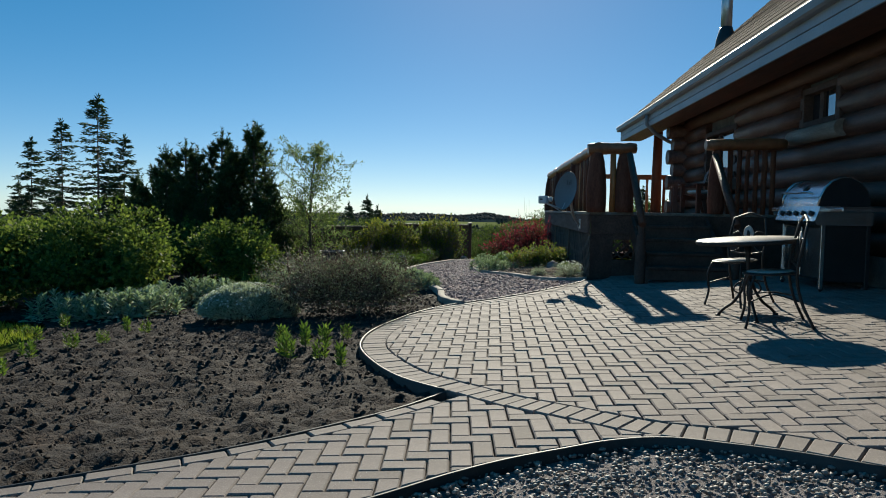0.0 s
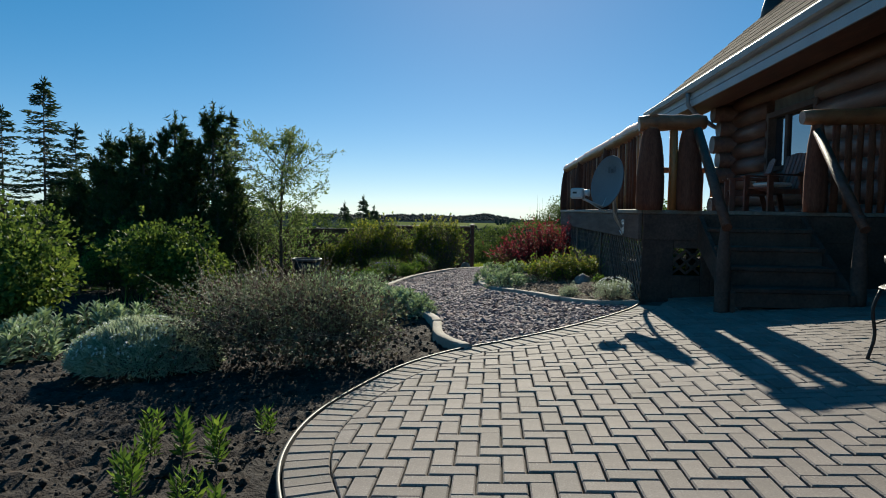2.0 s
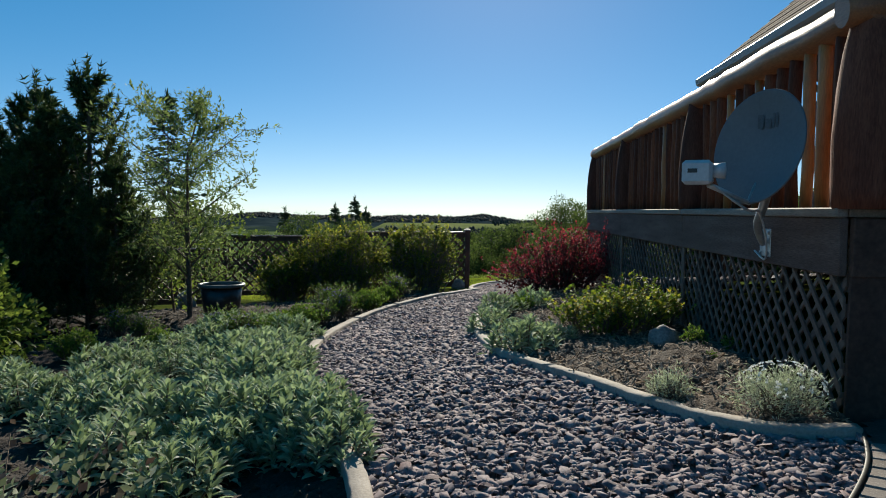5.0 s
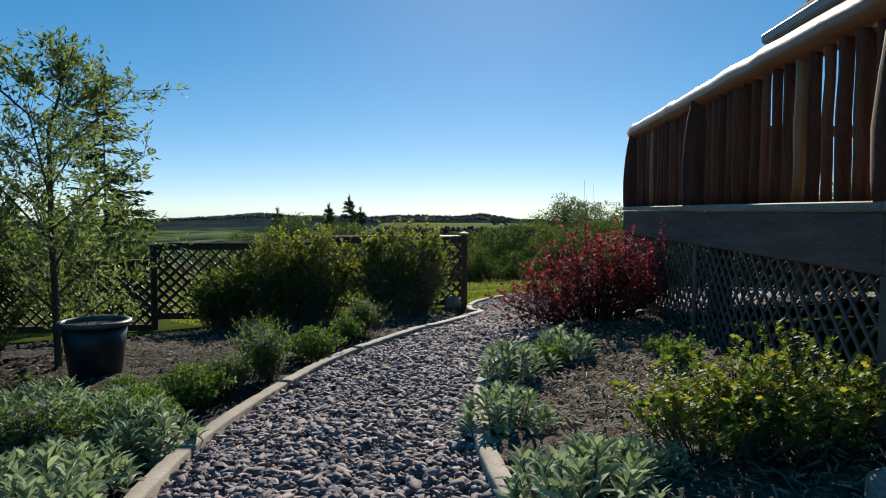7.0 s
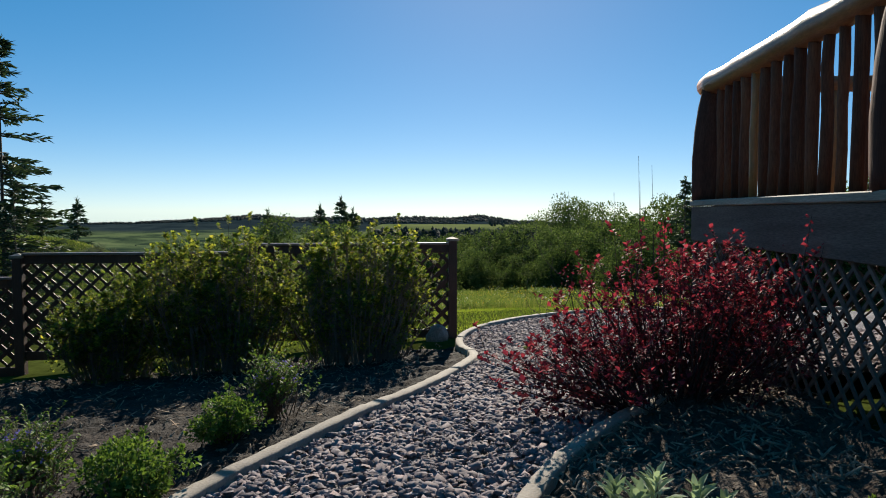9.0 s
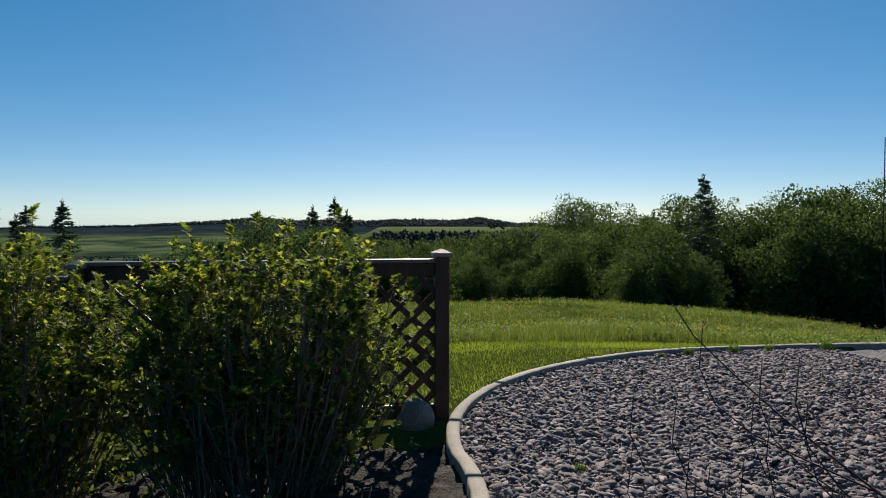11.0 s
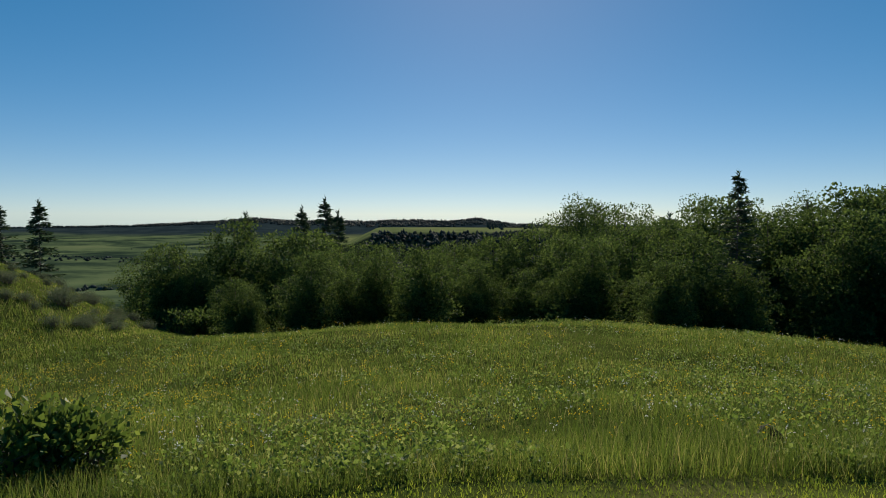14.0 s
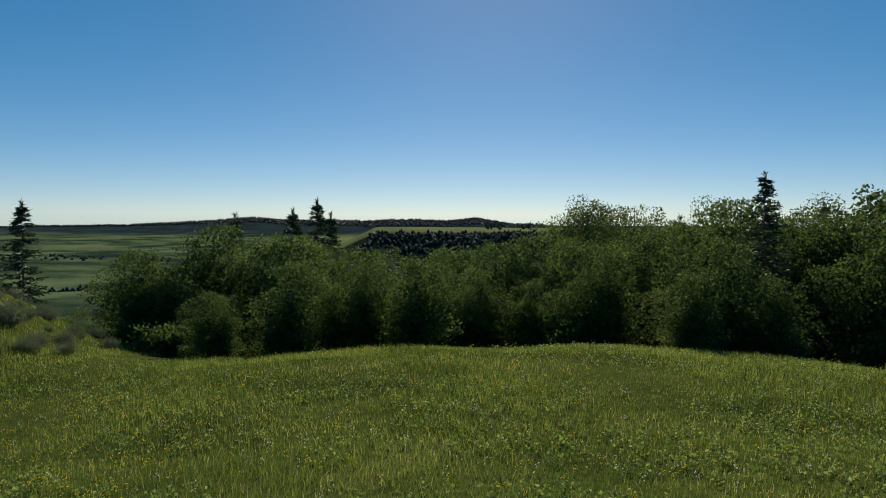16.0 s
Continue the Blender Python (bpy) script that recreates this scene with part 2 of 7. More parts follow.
M_TWIG = surface("twig_bark", [(0.25, (0.07, 0.05, 0.038)), (0.7, (0.15, 0.11, 0.085))], 9, 60, 0.85, 0.3, vary=0.3)
M_STEM = surface("brown_stem", [(0.25, (0.11, 0.085, 0.065)), (0.7, (0.24, 0.19, 0.15))], 9, 60, 0.8, 0.3, vary=0.3)
M_RED_TWIG = surface("red_twig", [(0.25, (0.03, 0.016, 0.015)), (0.7, (0.07, 0.035, 0.03))], 9, 60, 0.8, 0.3, vary=0.3)
M_STONEWALL = surface("foundation_stone", [(0.25, (0.1, 0.095, 0.085)), (0.5, (0.18, 0.165, 0.15)), (0.8, (0.27, 0.25, 0.225))], 5, 50, 0.9, 0.5, vary=0.3, by="object")

M_GLASS, _nt, _nd, _lk, _b = nodes_of("window_glass")
_b.inputs["Base Color"].default_value = (0.02, 0.025, 0.03, 1)
_b.inputs["Roughness"].default_value, _b.inputs["Specular IOR Level"].default_value = 0.03, 1.0
_b.inputs["Metallic"].default_value = 0.0
_b.inputs["IOR"].default_value = 2.2

L_LILAC = leafy("lilac_leaf", [(0, (0.042, 0.074, 0.022)), (0.5, (0.085, 0.125, 0.035)), (1, (0.155, 0.2, 0.055))], patch=1.5, amount=0.42)
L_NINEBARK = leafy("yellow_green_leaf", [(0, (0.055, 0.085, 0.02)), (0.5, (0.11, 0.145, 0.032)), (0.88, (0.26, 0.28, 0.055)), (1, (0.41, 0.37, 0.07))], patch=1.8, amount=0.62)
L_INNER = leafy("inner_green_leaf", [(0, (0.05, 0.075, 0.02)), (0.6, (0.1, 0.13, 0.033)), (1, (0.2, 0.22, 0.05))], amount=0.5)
L_SAGE = leafy("sage_leaf", [(0, (0.075, 0.095, 0.055)), (0.6, (0.11, 0.13, 0.08)), (1, (0.17, 0.19, 0.125))], (1.1, 1.1, 0.9), 0.3, spec=0.1)
L_SPIREA = leafy("golden_leaf", [(0, (0.09, 0.14, 0.03)), (0.5, (0.15, 0.2, 0.035)), (0.85, (0.27, 0.27, 0.045)), (1, (0.36, 0.27, 0.05))], patch=3, amount=0.42)
L_GREEN = leafy("fresh_green_leaf", [(0, (0.04, 0.08, 0.018)), (0.6, (0.08, 0.135, 0.028)), (1, (0.15, 0.21, 0.045))], amount=0.38)
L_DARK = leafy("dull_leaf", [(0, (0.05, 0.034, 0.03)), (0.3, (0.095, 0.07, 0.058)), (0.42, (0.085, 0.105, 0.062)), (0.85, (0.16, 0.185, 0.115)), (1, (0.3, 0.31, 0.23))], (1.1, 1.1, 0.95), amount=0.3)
# darker copy of the dull leaf: interior shade painted into the tones
L_DULL_SHADED = leafy("shaded_inner_dull_leaf", [(0, (0.03, 0.022, 0.02)), (0.6, (0.05, 0.045, 0.034)), (1, (0.09, 0.09, 0.065))], (1.1, 1.1, 0.95), amount=0.15)
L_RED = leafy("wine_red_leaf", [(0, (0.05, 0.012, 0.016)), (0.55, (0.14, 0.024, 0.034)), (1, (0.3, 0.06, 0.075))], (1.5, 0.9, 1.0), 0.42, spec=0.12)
# the wine-red leaf again, with the shade of the shrub's heart in its colour
L_RED_SHADED = leafy("shaded_inner_red_leaf", [(0, (0.03, 0.011, 0.013)), (0.6, (0.06, 0.016, 0.02)), (1, (0.12, 0.03, 0.035))], (1.3, 0.9, 1.0), 0.2, spec=0.1)
L_SILVER = leafy("woolly_silver_leaf", [(0, (0.105, 0.14, 0.08)), (0.5, (0.2, 0.245, 0.155)), (1, (0.37, 0.42, 0.3))], (1.1, 1.2, 0.85), 0.3, rough=0.9, spec=0.15, down=0.9)
L_SILVERFINE = leafy("fine_silver_leaf", [(0, (0.2, 0.235, 0.165)), (0.5, (0.32, 0.35, 0.265)), (1, (0.46, 0.485, 0.39))], (1.0, 1.05, 0.85), 0.4, rough=0.9, spec=0.15, down=0.6)
L_WILLOW = leafy("pale_willow_leaf", [(0, (0.07, 0.105, 0.035)), (0.5, (0.115, 0.155, 0.055)), (1, (0.2, 0.24, 0.1))], (1.25, 1.25, 0.95), amount=0.45)
L_PINE = leafy("pine_needle", [(0, (0.02, 0.038, 0.014)), (0.6, (0.04, 0.065, 0.024)), (1, (0.075, 0.105, 0.04))], amount=0.2)
L_SPRUCE = leafy("spruce_needle", [(0, (0.018, 0.034, 0.018)), (0.6, (0.034, 0.058, 0.03)), (1, (0.06, 0.085, 0.045))], amount=0.2)
# dark conifer green, tinted towards blue in the colour for distance haze
L_FARWOOD_HAZED = leafy("hazed_far_spruce", [(0, (0.014, 0.022, 0.021)), (0.6, (0.022, 0.034, 0.031)), (1, (0.036, 0.052, 0.046))], (1, 1, 1), amount=0.1, spec=0.02)
L_ASPEN = leafy("aspen_leaf", [(0, (0.03, 0.048, 0.016)), (0.5, (0.06, 0.087, 0.028)), (1, (0.115, 0.144, 0.047))], (1.2, 1.25, 0.9), amount=0.45, patch=0.35, rough=0.75, spec=0.12)
L_GRASS = leafy("meadow_blade", [(0, (0.068, 0.1, 0.023)), (0.5, (0.117, 0.153, 0.035)), (0.84, (0.165, 0.19, 0.054)), (1, (0.32, 0.27, 0.14))], (1.22, 1.25, 0.87), amount=0.45, patch=0.5, rough=0.8, spec=0.1)
L_LAWN = leafy("lawn_blade", [(0, (0.115, 0.165, 0.024)), (0.6, (0.175, 0.23, 0.034)), (1, (0.26, 0.28, 0.06))], amount=0.45, patch=0.6)
L_HERB = leafy("meadow_herb", [(0, (0.068, 0.11, 0.028)), (0.6, (0.12, 0.17, 0.045)), (1, (0.22, 0.25, 0.11))], amount=0.45, spec=0.1)
L_PETAL_Y = leafy("yellow_petal", [(0, (0.6, 0.42, 0.02)), (1, (0.7, 0.55, 0.05))], (1.1, 1, 0.6), 0.3)
L_PETAL_W = leafy("white_petal", [(0, (0.6, 0.6, 0.56)), (1, (0.75, 0.75, 0.72))], (1, 1, 1), 0.3)
L_PETAL_V = leafy("violet_petal", [(0, (0.12, 0.1, 0.3)), (1, (0.24, 0.2, 0.48))], (1, 1, 1), 0.3)


# ---------------------------------------------------------------- mesh helpers


def np_mesh(name, verts, faces, smooth=False):
    """A mesh from arrays; all faces have the same number of corners."""
    verts, faces = np.asarray(verts, np.float32), np.asarray(faces, np.int32)
    me = bpy.data.meshes.new(name)
    me.vertices.add(len(verts))
    me.vertices.foreach_set("co", verts.ravel())
    me.loops.add(faces.size)
    me.loops.foreach_set("vertex_index", faces.ravel())
    me.polygons.add(len(faces))
    me.polygons.foreach_set("loop_start", np.arange(len(faces), dtype=np.int32) * faces.shape[1])
    if smooth:
        me.polygons.foreach_set("use_smooth", np.ones(len(faces), dtype=bool))
    me.update(calc_edges=True)
    return me


def thing(name, m, label, category, group="", kind=""):
    ob = new(name)
    ob.empty_display_size = 0.1
    ob.matrix_basis = m
    return tagged(ob, label, category, group, kind)


def part(name, data, material, parent=None, label="", m=None, smooth=None):
    """One mesh object out of a bmesh or a mesh, under a thing or a part."""
    if isinstance(data, bmesh.types.BMesh):
        me = bpy.data.meshes.new(name)
        bmesh.ops.recalc_face_normals(data, faces=data.faces)
        data.to_mesh(me)
        data.free()
    else:
        me = data
    if smooth is not None:
        me.polygons.foreach_set("use_smooth", np.full(len(me.polygons), smooth, dtype=bool))
    if material and not me.materials:
        me.materials.append(material)
    ob = new(name, me)
    if parent:
        ob.parent = parent
    if m is not None:
        ob.matrix_basis = m
    return tagged(ob, label)


def setting(name, data, material, label, category, m=None, kind="structure", smooth=None):
    ob = part(name, data, material, None, label, m, smooth)
    return tagged(ob, label, category, "", kind)


def box(bm, x0, y0, z0, x1, y1, z1, bevel=0.0):
    r = bmesh.ops.create_cube(bm, size=1.0, matrix=Matrix.LocRotScale(((x0 + x1) / 2, (y0 + y1) / 2, (z0 + z1) / 2), None, (x1 - x0, y1 - y0, z1 - z0)))
    if bevel:
        es = list({e for v in r["verts"] for e in v.link_edges})
        bmesh.ops.bevel(bm, geom=es, offset=bevel, segments=1, affect="EDGES", profile=0.5)
    return bm


def a_box(*a, **k):
    return box(bmesh.new(), *a, **k)


def tube(points, radii, sides=10, caps=True, wob=0.0, bm=None):
    """A round bar along a line of points with a radius at each."""
    bm = bm or bmesh.new()
    pts = [Vector(p) for p in points]
    if isinstance(radii, (int, float)):
        radii = [radii] * len(pts)
    rings, ux = [], None
    for i, p in enumerate(pts):
        d = (pts[min(i + 1, len(pts) - 1)] - pts[max(i - 1, 0)]).normalized()
        if ux is None:
            ux = d.orthogonal().normalized()
        ux = (ux - d * ux.dot(d)).normalized()
        uy = d.cross(ux)
        ring = []
        for k in range(sides):
            a = 2 * math.pi * k / sides
            r = radii[i] * (1 + wob * random.uniform(-1, 1))
            ring.append(bm.verts.new(p + ux * (r * math.cos(a)) + uy * (r * math.sin(a))))
        rings.append(ring)
    for r0, r1 in zip(rings, rings[1:]):
        for k in range(sides):
            f = bm.faces.new((r0[k], r0[(k + 1) % sides], r1[(k + 1) % sides], r1[k]))
            f.smooth = True
    if caps:
        bm.faces.new(rings[0][::-1])
        bm.faces.new(rings[-1])
    return bm


def lathe(profile, sides=24, bm=None):
    bm = bm or bmesh.new()
    rings = [[bm.verts.new((r * math.cos(2 * math.pi * k / sides), r * math.sin(2 * math.pi * k / sides), z)) for k in range(sides)] for r, z in profile]
    for r0, r1 in zip(rings, rings[1:]):
        for k in range(sides):
            bm.faces.new((r0[k], r0[(k + 1) % sides], r1[(k + 1) % sides], r1[k])).smooth = True
    if profile[0][0] > 1e-4:
        bm.faces.new(rings[0][::-1])
    if profile[-1][0] > 1e-4:
        bm.faces.new(rings[-1])
    bmesh.ops.remove_doubles(bm, verts=bm.verts, dist=1e-5)
    return bm


def smoothed(pts, n):
    """n points along a soft curve through pts."""
    p = np.array(pts, float)
    d = np.r_[0, np.cumsum(np.linalg.norm(np.diff(p, axis=0), axis=1))]
    t = np.linspace(0, d[-1], n)
    m = np.gradient(p, d, axis=0)
    i = np.clip(np.searchsorted(d, t, side="right") - 1, 0, len(d) - 2)
    h = (d[i + 1] - d[i])[:, None]
    s = ((t - d[i]) / (d[i + 1] - d[i]))[:, None]
    return (2 * s**3 - 3 * s**2 + 1) * p[i] + (s**3 - 2 * s**2 + s) * h * m[i] + (-2 * s**3 + 3 * s**2) * p[i + 1] + (s**3 - s**2) * h * m[i + 1]


def inside(poly, x, y):
    """Which of the points lie within the polygon."""
    poly = np.asarray(poly)
    x, y = np.asarray(x, float), np.asarray(y, float)
    hit = np.zeros(x.shape, bool)
    for (x0, y0), (x1, y1) in zip(poly, np.roll(poly, -1, 0)):
        c = ((y0 > y) != (y1 > y)) & (x < (x1 - x0) * (y - y0) / (y1 - y0 + 1e-12) + x0)
        hit ^= c
    return hit


def waves(x, y, scale, seed=0):
    """Cheap smooth noise about 0, for arrays."""
    r = np.random.default_rng(seed)
    out = np.zeros(np.broadcast(x, y).shape)
    for k in range(7):
        a, ph = r.uniform(0, 2 * np.pi), r.uniform(0, 2 * np.pi)
        f = scale * r.uniform(0.6, 2.2)
        out = out + np.sin((np.cos(a) * x + np.sin(a) * y) * f + ph) / 3.5
    return out


# ---------------------------------------------------------------- the lie of the land
FALL_Y = [-30, 10, 12, 15, 16.6, 18, 19.5, 21.5, 23.2, 24.4, 28.5, 31, 35, 38, 41, 46, 60, 90, 140, 300, 450, 700, 1500, 4600]
FALL_Z = [0, 0, -0.07, -0.15, -0.28, -0.43, -0.48, -0.55, -0.8, -0.98, -1.56, -1.85, -2.03, -2.18, -2.6, -3.9, -7, -13, -20, -37, -47, -58, -68, -95]
RIDGE_A = [-3, -0.6, -0.45, -0.36, -0.3, -0.26, -0.2, -0.13, -0.04, 0.03, 0.062, 0.11, 0.2, 3]
RIDGE_Z = [-58, -54, -50, -40, -27, -17, -30, -31, -27, -27, -15, -42, -46, -46]


def land(x, y):
    """Height of the ground, for arrays."""
    x, y = np.asarray(x, float), np.asarray(y, float)
    r = np.hypot(x, y)
    w = np.clip((y - 16) / 7, 0, 1)
    side = 0.07 * (np.clip(x, -9, 7) - 0.3)
    dome = -0.0068 * np.clip(x - 3.6, -14, 14) ** 2
    z = np.interp(np.where(r > 60, r, y), FALL_Y, FALL_Z) + (1 - w) * side + w * dome * np.clip((70 - r) / 30, 0, 1)
    z = z + 4.1 * np.exp(-((x + 17.8) ** 2 / 50 + (y - 45) ** 2 / 80))
    far = np.clip((r - 150) / 400, 0, 1)
    z = z + far * 5.0 * waves(x, y, 0.006, 3) + far * 2.0 * waves(x, y, 0.02, 4)
    a = x / np.maximum(y, 1.0)
    a = np.where(y > 0, a, 3)
    ridge = np.interp(a, RIDGE_A, RIDGE_Z) + 2.0 * waves(a * 60, a * 0, 1.0, 5)
    k = np.exp(-(((r - 3000) / 520) ** 2))
    z = z * (1 - k) + ridge * k
    k2 = np.exp(-(((r - 1100) / 190) ** 4)) * np.clip((a + 0.16) / 0.08, 0, 1)
    z = z * (1 - k2) + (-20 + 1.0 * waves(x, y, 0.01, 6)) * k2
    near = np.clip((60 - r) / 30, 0, 1) * np.clip((y - 20) / 4, 0, 1)
    return z + near * 0.06 * waves(x, y, 0.9, 8)


def land1(x, y):
    return float(land(np.array([x]), np.array([y]))[0])


# outlines of the garden, in plan
KERB_L = smoothed([(0.44, 6.98), (0.27, 7.4), (0.2, 8.3), (-0.1, 9.3), (-0.36, 10.1), (-0.49, 10.9), (-0.53, 11.9), (-0.43, 12.7), (-0.14, 13.9), (0.27, 14.75),
                   (0.66, 15.5), (0.95, 16.3), (1.1, 17.0), (1.1, 17.6), (1.03, 18.2), (1.08, 18.9), (1.28, 19.5), (1.7, 20.15), (2.4, 20.75), (3.3, 21.2), (4.5, 21.45), (7.0, 21.6)], 150)
KERB_R = smoothed([(2.12, 8.66), (1.84, 8.72), (1.67, 8.88), (1.5, 9.17), (1.32, 9.58), (1.12, 10.0), (0.9, 10.6), (0.8, 11.3), (0.8, 12.0), (0.88, 12.8), (1.02, 13.4), (1.28, 14.0), (1.52, 14.35), (2.0, 14.85), (2.68, 15.3)], 80)
EDGE = smoothed([(0.27, 3.5), (0.04, 3.79), (-0.22, 4.35), (-0.38, 4.98), (-0.37, 5.46), (-0.2, 6.05), (0.08, 6.62), (0.36, 6.93), (0.78, 7.2), (1.41, 7.72), (1.74, 8.06), (1.98, 8.36), (2.15, 8.66)], 90)
PAD = np.vstack([EDGE, [(2.6, 9.4), (5.2, 9.2), (5.0, 1.6)], [(1.87, 2.14), (1.63, 2.34), (1.45, 2.45), (1.19, 2.58), (1.05, 2.69), (0.84, 2.89), (0.59, 3.12)]])
WALKWAY = [(0.31, 3.46), (0.01, 3.17), (-0.25, 2.98), (-0.71, 2.69), (-1.13, 2.51), (-1.5, 2.36), (-3.2, 1.9), (-3.2, 1.0), (-1.2, 1.35), (-0.4, 1.86),
           (-0.01, 2.1), (0.08, 2.16), (0.29, 2.3), (0.52, 2.42), (0.77, 2.51), (0.95, 2.57), (1.19, 2.58), (1.05, 2.69), (0.84, 2.89), (0.59, 3.12)]
GRAVEL = np.vstack([EDGE[62:], KERB_R, [(3.2, 15.3), (7.0, 15.3)], KERB_L[::-1]])
DARKBED_L = np.vstack([[(-3.2, 1.9), (-1.5, 2.36), (-1.13, 2.51), (-0.71, 2.69), (-0.25, 2.98), (0.01, 3.17), (0.27, 3.45)], EDGE[:64], KERB_L[:104],
                       [(1.0, 18.6), (-3.4, 18.1), (-6.5, 17.6), (-6.5, 9.0), (-4.1, 7.2), (-3.5, 5.6), (-3.9, 3.6)]])
DARKBED_R = np.vstack([KERB_R, [(2.7, 15.3), (2.2, 9.0)]])
PEBBLES = [(-0.4, 1.86), (-0.01, 2.1), (0.08, 2.16), (0.29, 2.3), (0.52, 2.42), (0.77, 2.51), (0.95, 2.57), (1.19, 2.58), (1.45, 2.45), (1.63, 2.34), (1.87, 2.14), (2.3, 1.7), (2.6, 0.6), (-0.8, 0.6), (-1.0, 1.4)]


def graded(lo, hi, steps):
    """Lines from lo to hi; steps gives (up to, spacing)."""
    out = [lo]
    for upto, gap in steps:
        n = max(1, round((upto - out[-1]) / gap))
        out += list(np.linspace(out[-1], upto, n + 1)[1:])
    return np.array(out)


gx = np.r_[-graded(10, 4500, [(20, 0.8), (60, 2.5), (200, 9), (700, 30), (2000, 70), (4500, 180)])[::-1], graded(-10, 10, [(10, 0.25)])[1:-1], graded(10, 4500, [(20, 0.8), (60, 2.5), (200, 9), (700, 30), (2000, 70), (4500, 180)])]
gy = np.r_[graded(-60, -4, [(-4, 4)]), graded(-4, 4800, [(42, 0.25), (64, 0.8), (120, 3), (300, 8), (900, 22), (2200, 45), (3600, 50), (4800, 200)])[1:]]
GX, GY = np.meshgrid(gx, gy)
GZ = land(GX, GY)
garden = inside([(-6.6, -8), (7.2, -8), (7.2, 21.6), (4.5, 21.45), (3.3, 21.2), (2.4, 20.75), (1.7, 20.15), (1.28, 19.5), (1.05, 18.8), (1.0, 18.4), (-6.6, 17.4)], GX, GY)
GZ = GZ - 0.14 * garden
nx, ny = len(gx), len(gy)
idx = np.arange(nx * ny).reshape(ny, nx)
quads = np.stack([idx[:-1, :-1], idx[:-1, 1:], idx[1:, 1:], idx[1:, :-1]], -1).reshape(-1, 4)

M_LAND, _nt, _nd, _lk, _b = nodes_of("grassland")
_tc = _nd.new("ShaderNodeTexCoord")
_n1 = noise_tex(_nt, 0.25, 5, 0.6)
_n2 = noise_tex(_nt, 6, 4, 0.7)
_n3 = noise_tex(_nt, 0.0055, 6, 0.62)
_near = mixed(_nt, ramp(_nt, _n1, [(0.3, (0.045, 0.06, 0.014)), (0.55, (0.07, 0.085, 0.02)), (0.75, (0.1, 0.1, 0.035))]), ramp(_nt, _n2, [(0.3, g3(0.6)), (0.7, g3(1.35))]), 1.0, "MULTIPLY")
_far = ramp(_nt, _n3, [(0.38, (0.02, 0.034, 0.026)), (0.45, (0.04, 0.062, 0.036)), (0.54, (0.105, 0.14, 0.065)), (0.7, (0.17, 0.195, 0.09))])
_sep = _nd.new("ShaderNodeSeparateXYZ")
_lk.new(_tc.outputs["Object"], _sep.inputs[0])
_mr = _nd.new("ShaderNodeMapRange")
_mr.inputs[1].default_value, _mr.inputs[2].default_value = 60, 180
_lk.new(_sep.outputs[1], _mr.inputs[0])
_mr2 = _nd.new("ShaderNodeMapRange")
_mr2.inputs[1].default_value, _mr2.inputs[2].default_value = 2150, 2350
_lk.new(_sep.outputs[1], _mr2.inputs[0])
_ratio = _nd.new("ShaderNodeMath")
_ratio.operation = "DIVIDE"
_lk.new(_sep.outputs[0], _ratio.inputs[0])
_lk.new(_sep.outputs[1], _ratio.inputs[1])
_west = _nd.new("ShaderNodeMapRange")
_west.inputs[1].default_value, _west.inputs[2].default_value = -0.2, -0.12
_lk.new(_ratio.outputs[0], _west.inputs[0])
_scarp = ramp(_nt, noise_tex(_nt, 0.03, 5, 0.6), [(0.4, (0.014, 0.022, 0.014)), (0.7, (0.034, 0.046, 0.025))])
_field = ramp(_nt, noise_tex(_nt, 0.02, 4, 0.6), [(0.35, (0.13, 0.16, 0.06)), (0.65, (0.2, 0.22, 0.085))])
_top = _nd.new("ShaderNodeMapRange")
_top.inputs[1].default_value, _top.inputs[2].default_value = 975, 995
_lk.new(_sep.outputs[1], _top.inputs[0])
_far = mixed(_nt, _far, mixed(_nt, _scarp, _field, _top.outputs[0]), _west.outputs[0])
# ridge forest floor; its blue cast is haze put into the base colour
_hazed_wood = ramp(_nt, noise_tex(_nt, 0.012, 5, 0.6), [(0.4, (0.02, 0.032, 0.038)), (0.7, (0.042, 0.06, 0.062))])
_lk.new(mixed(_nt, mixed(_nt, _near, _far, _mr.outputs[0]), _hazed_wood, _mr2.outputs[0]), _b.inputs["Base Color"])
_b.inputs["Roughness"].default_value, _b.inputs["Specular IOR Level"].default_value = 1.0, 0.0
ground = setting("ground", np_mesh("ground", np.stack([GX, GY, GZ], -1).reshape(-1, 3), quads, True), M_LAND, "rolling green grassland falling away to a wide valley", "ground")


def sheet(name, poly, gap, lift, rough_z, material, label, category, kind="structure", seed=1, waves_at=5.0):
    """A bed of the outline poly that follows the land, lift above it, with uneven relief."""
    poly = np.asarray(poly)
    x0, y0 = poly.min(0) - gap
    x1, y1 = poly.max(0) + gap
    xs, ys = np.arange(x0, x1, gap), np.arange(y0, y1, gap)
    X, Y = np.meshgrid(xs, ys)
    r = np.random.default_rng(seed)
    Z = land(X, Y) + lift + rough_z * (0.5 * waves(X, Y, waves_at, seed) + 0.6 * waves(X, Y, waves_at * 4, seed + 1) + r.uniform(-0.5, 0.5, X.shape))
    keep = inside(poly, X + gap / 2, Y + gap / 2)[:-1, :-1]
    i = np.arange(X.size).reshape(X.shape)
    q = np.stack([i[:-1, :-1], i[:-1, 1:], i[1:, 1:], i[1:, :-1]], -1)[keep]
    used, inv = np.unique(q, return_inverse=True)
    v = np.stack([X, Y, Z], -1).reshape(-1, 3)[used]
    return setting(name, np_mesh(name, v, inv.reshape(-1, 4), True), material, label, category, None, kind)


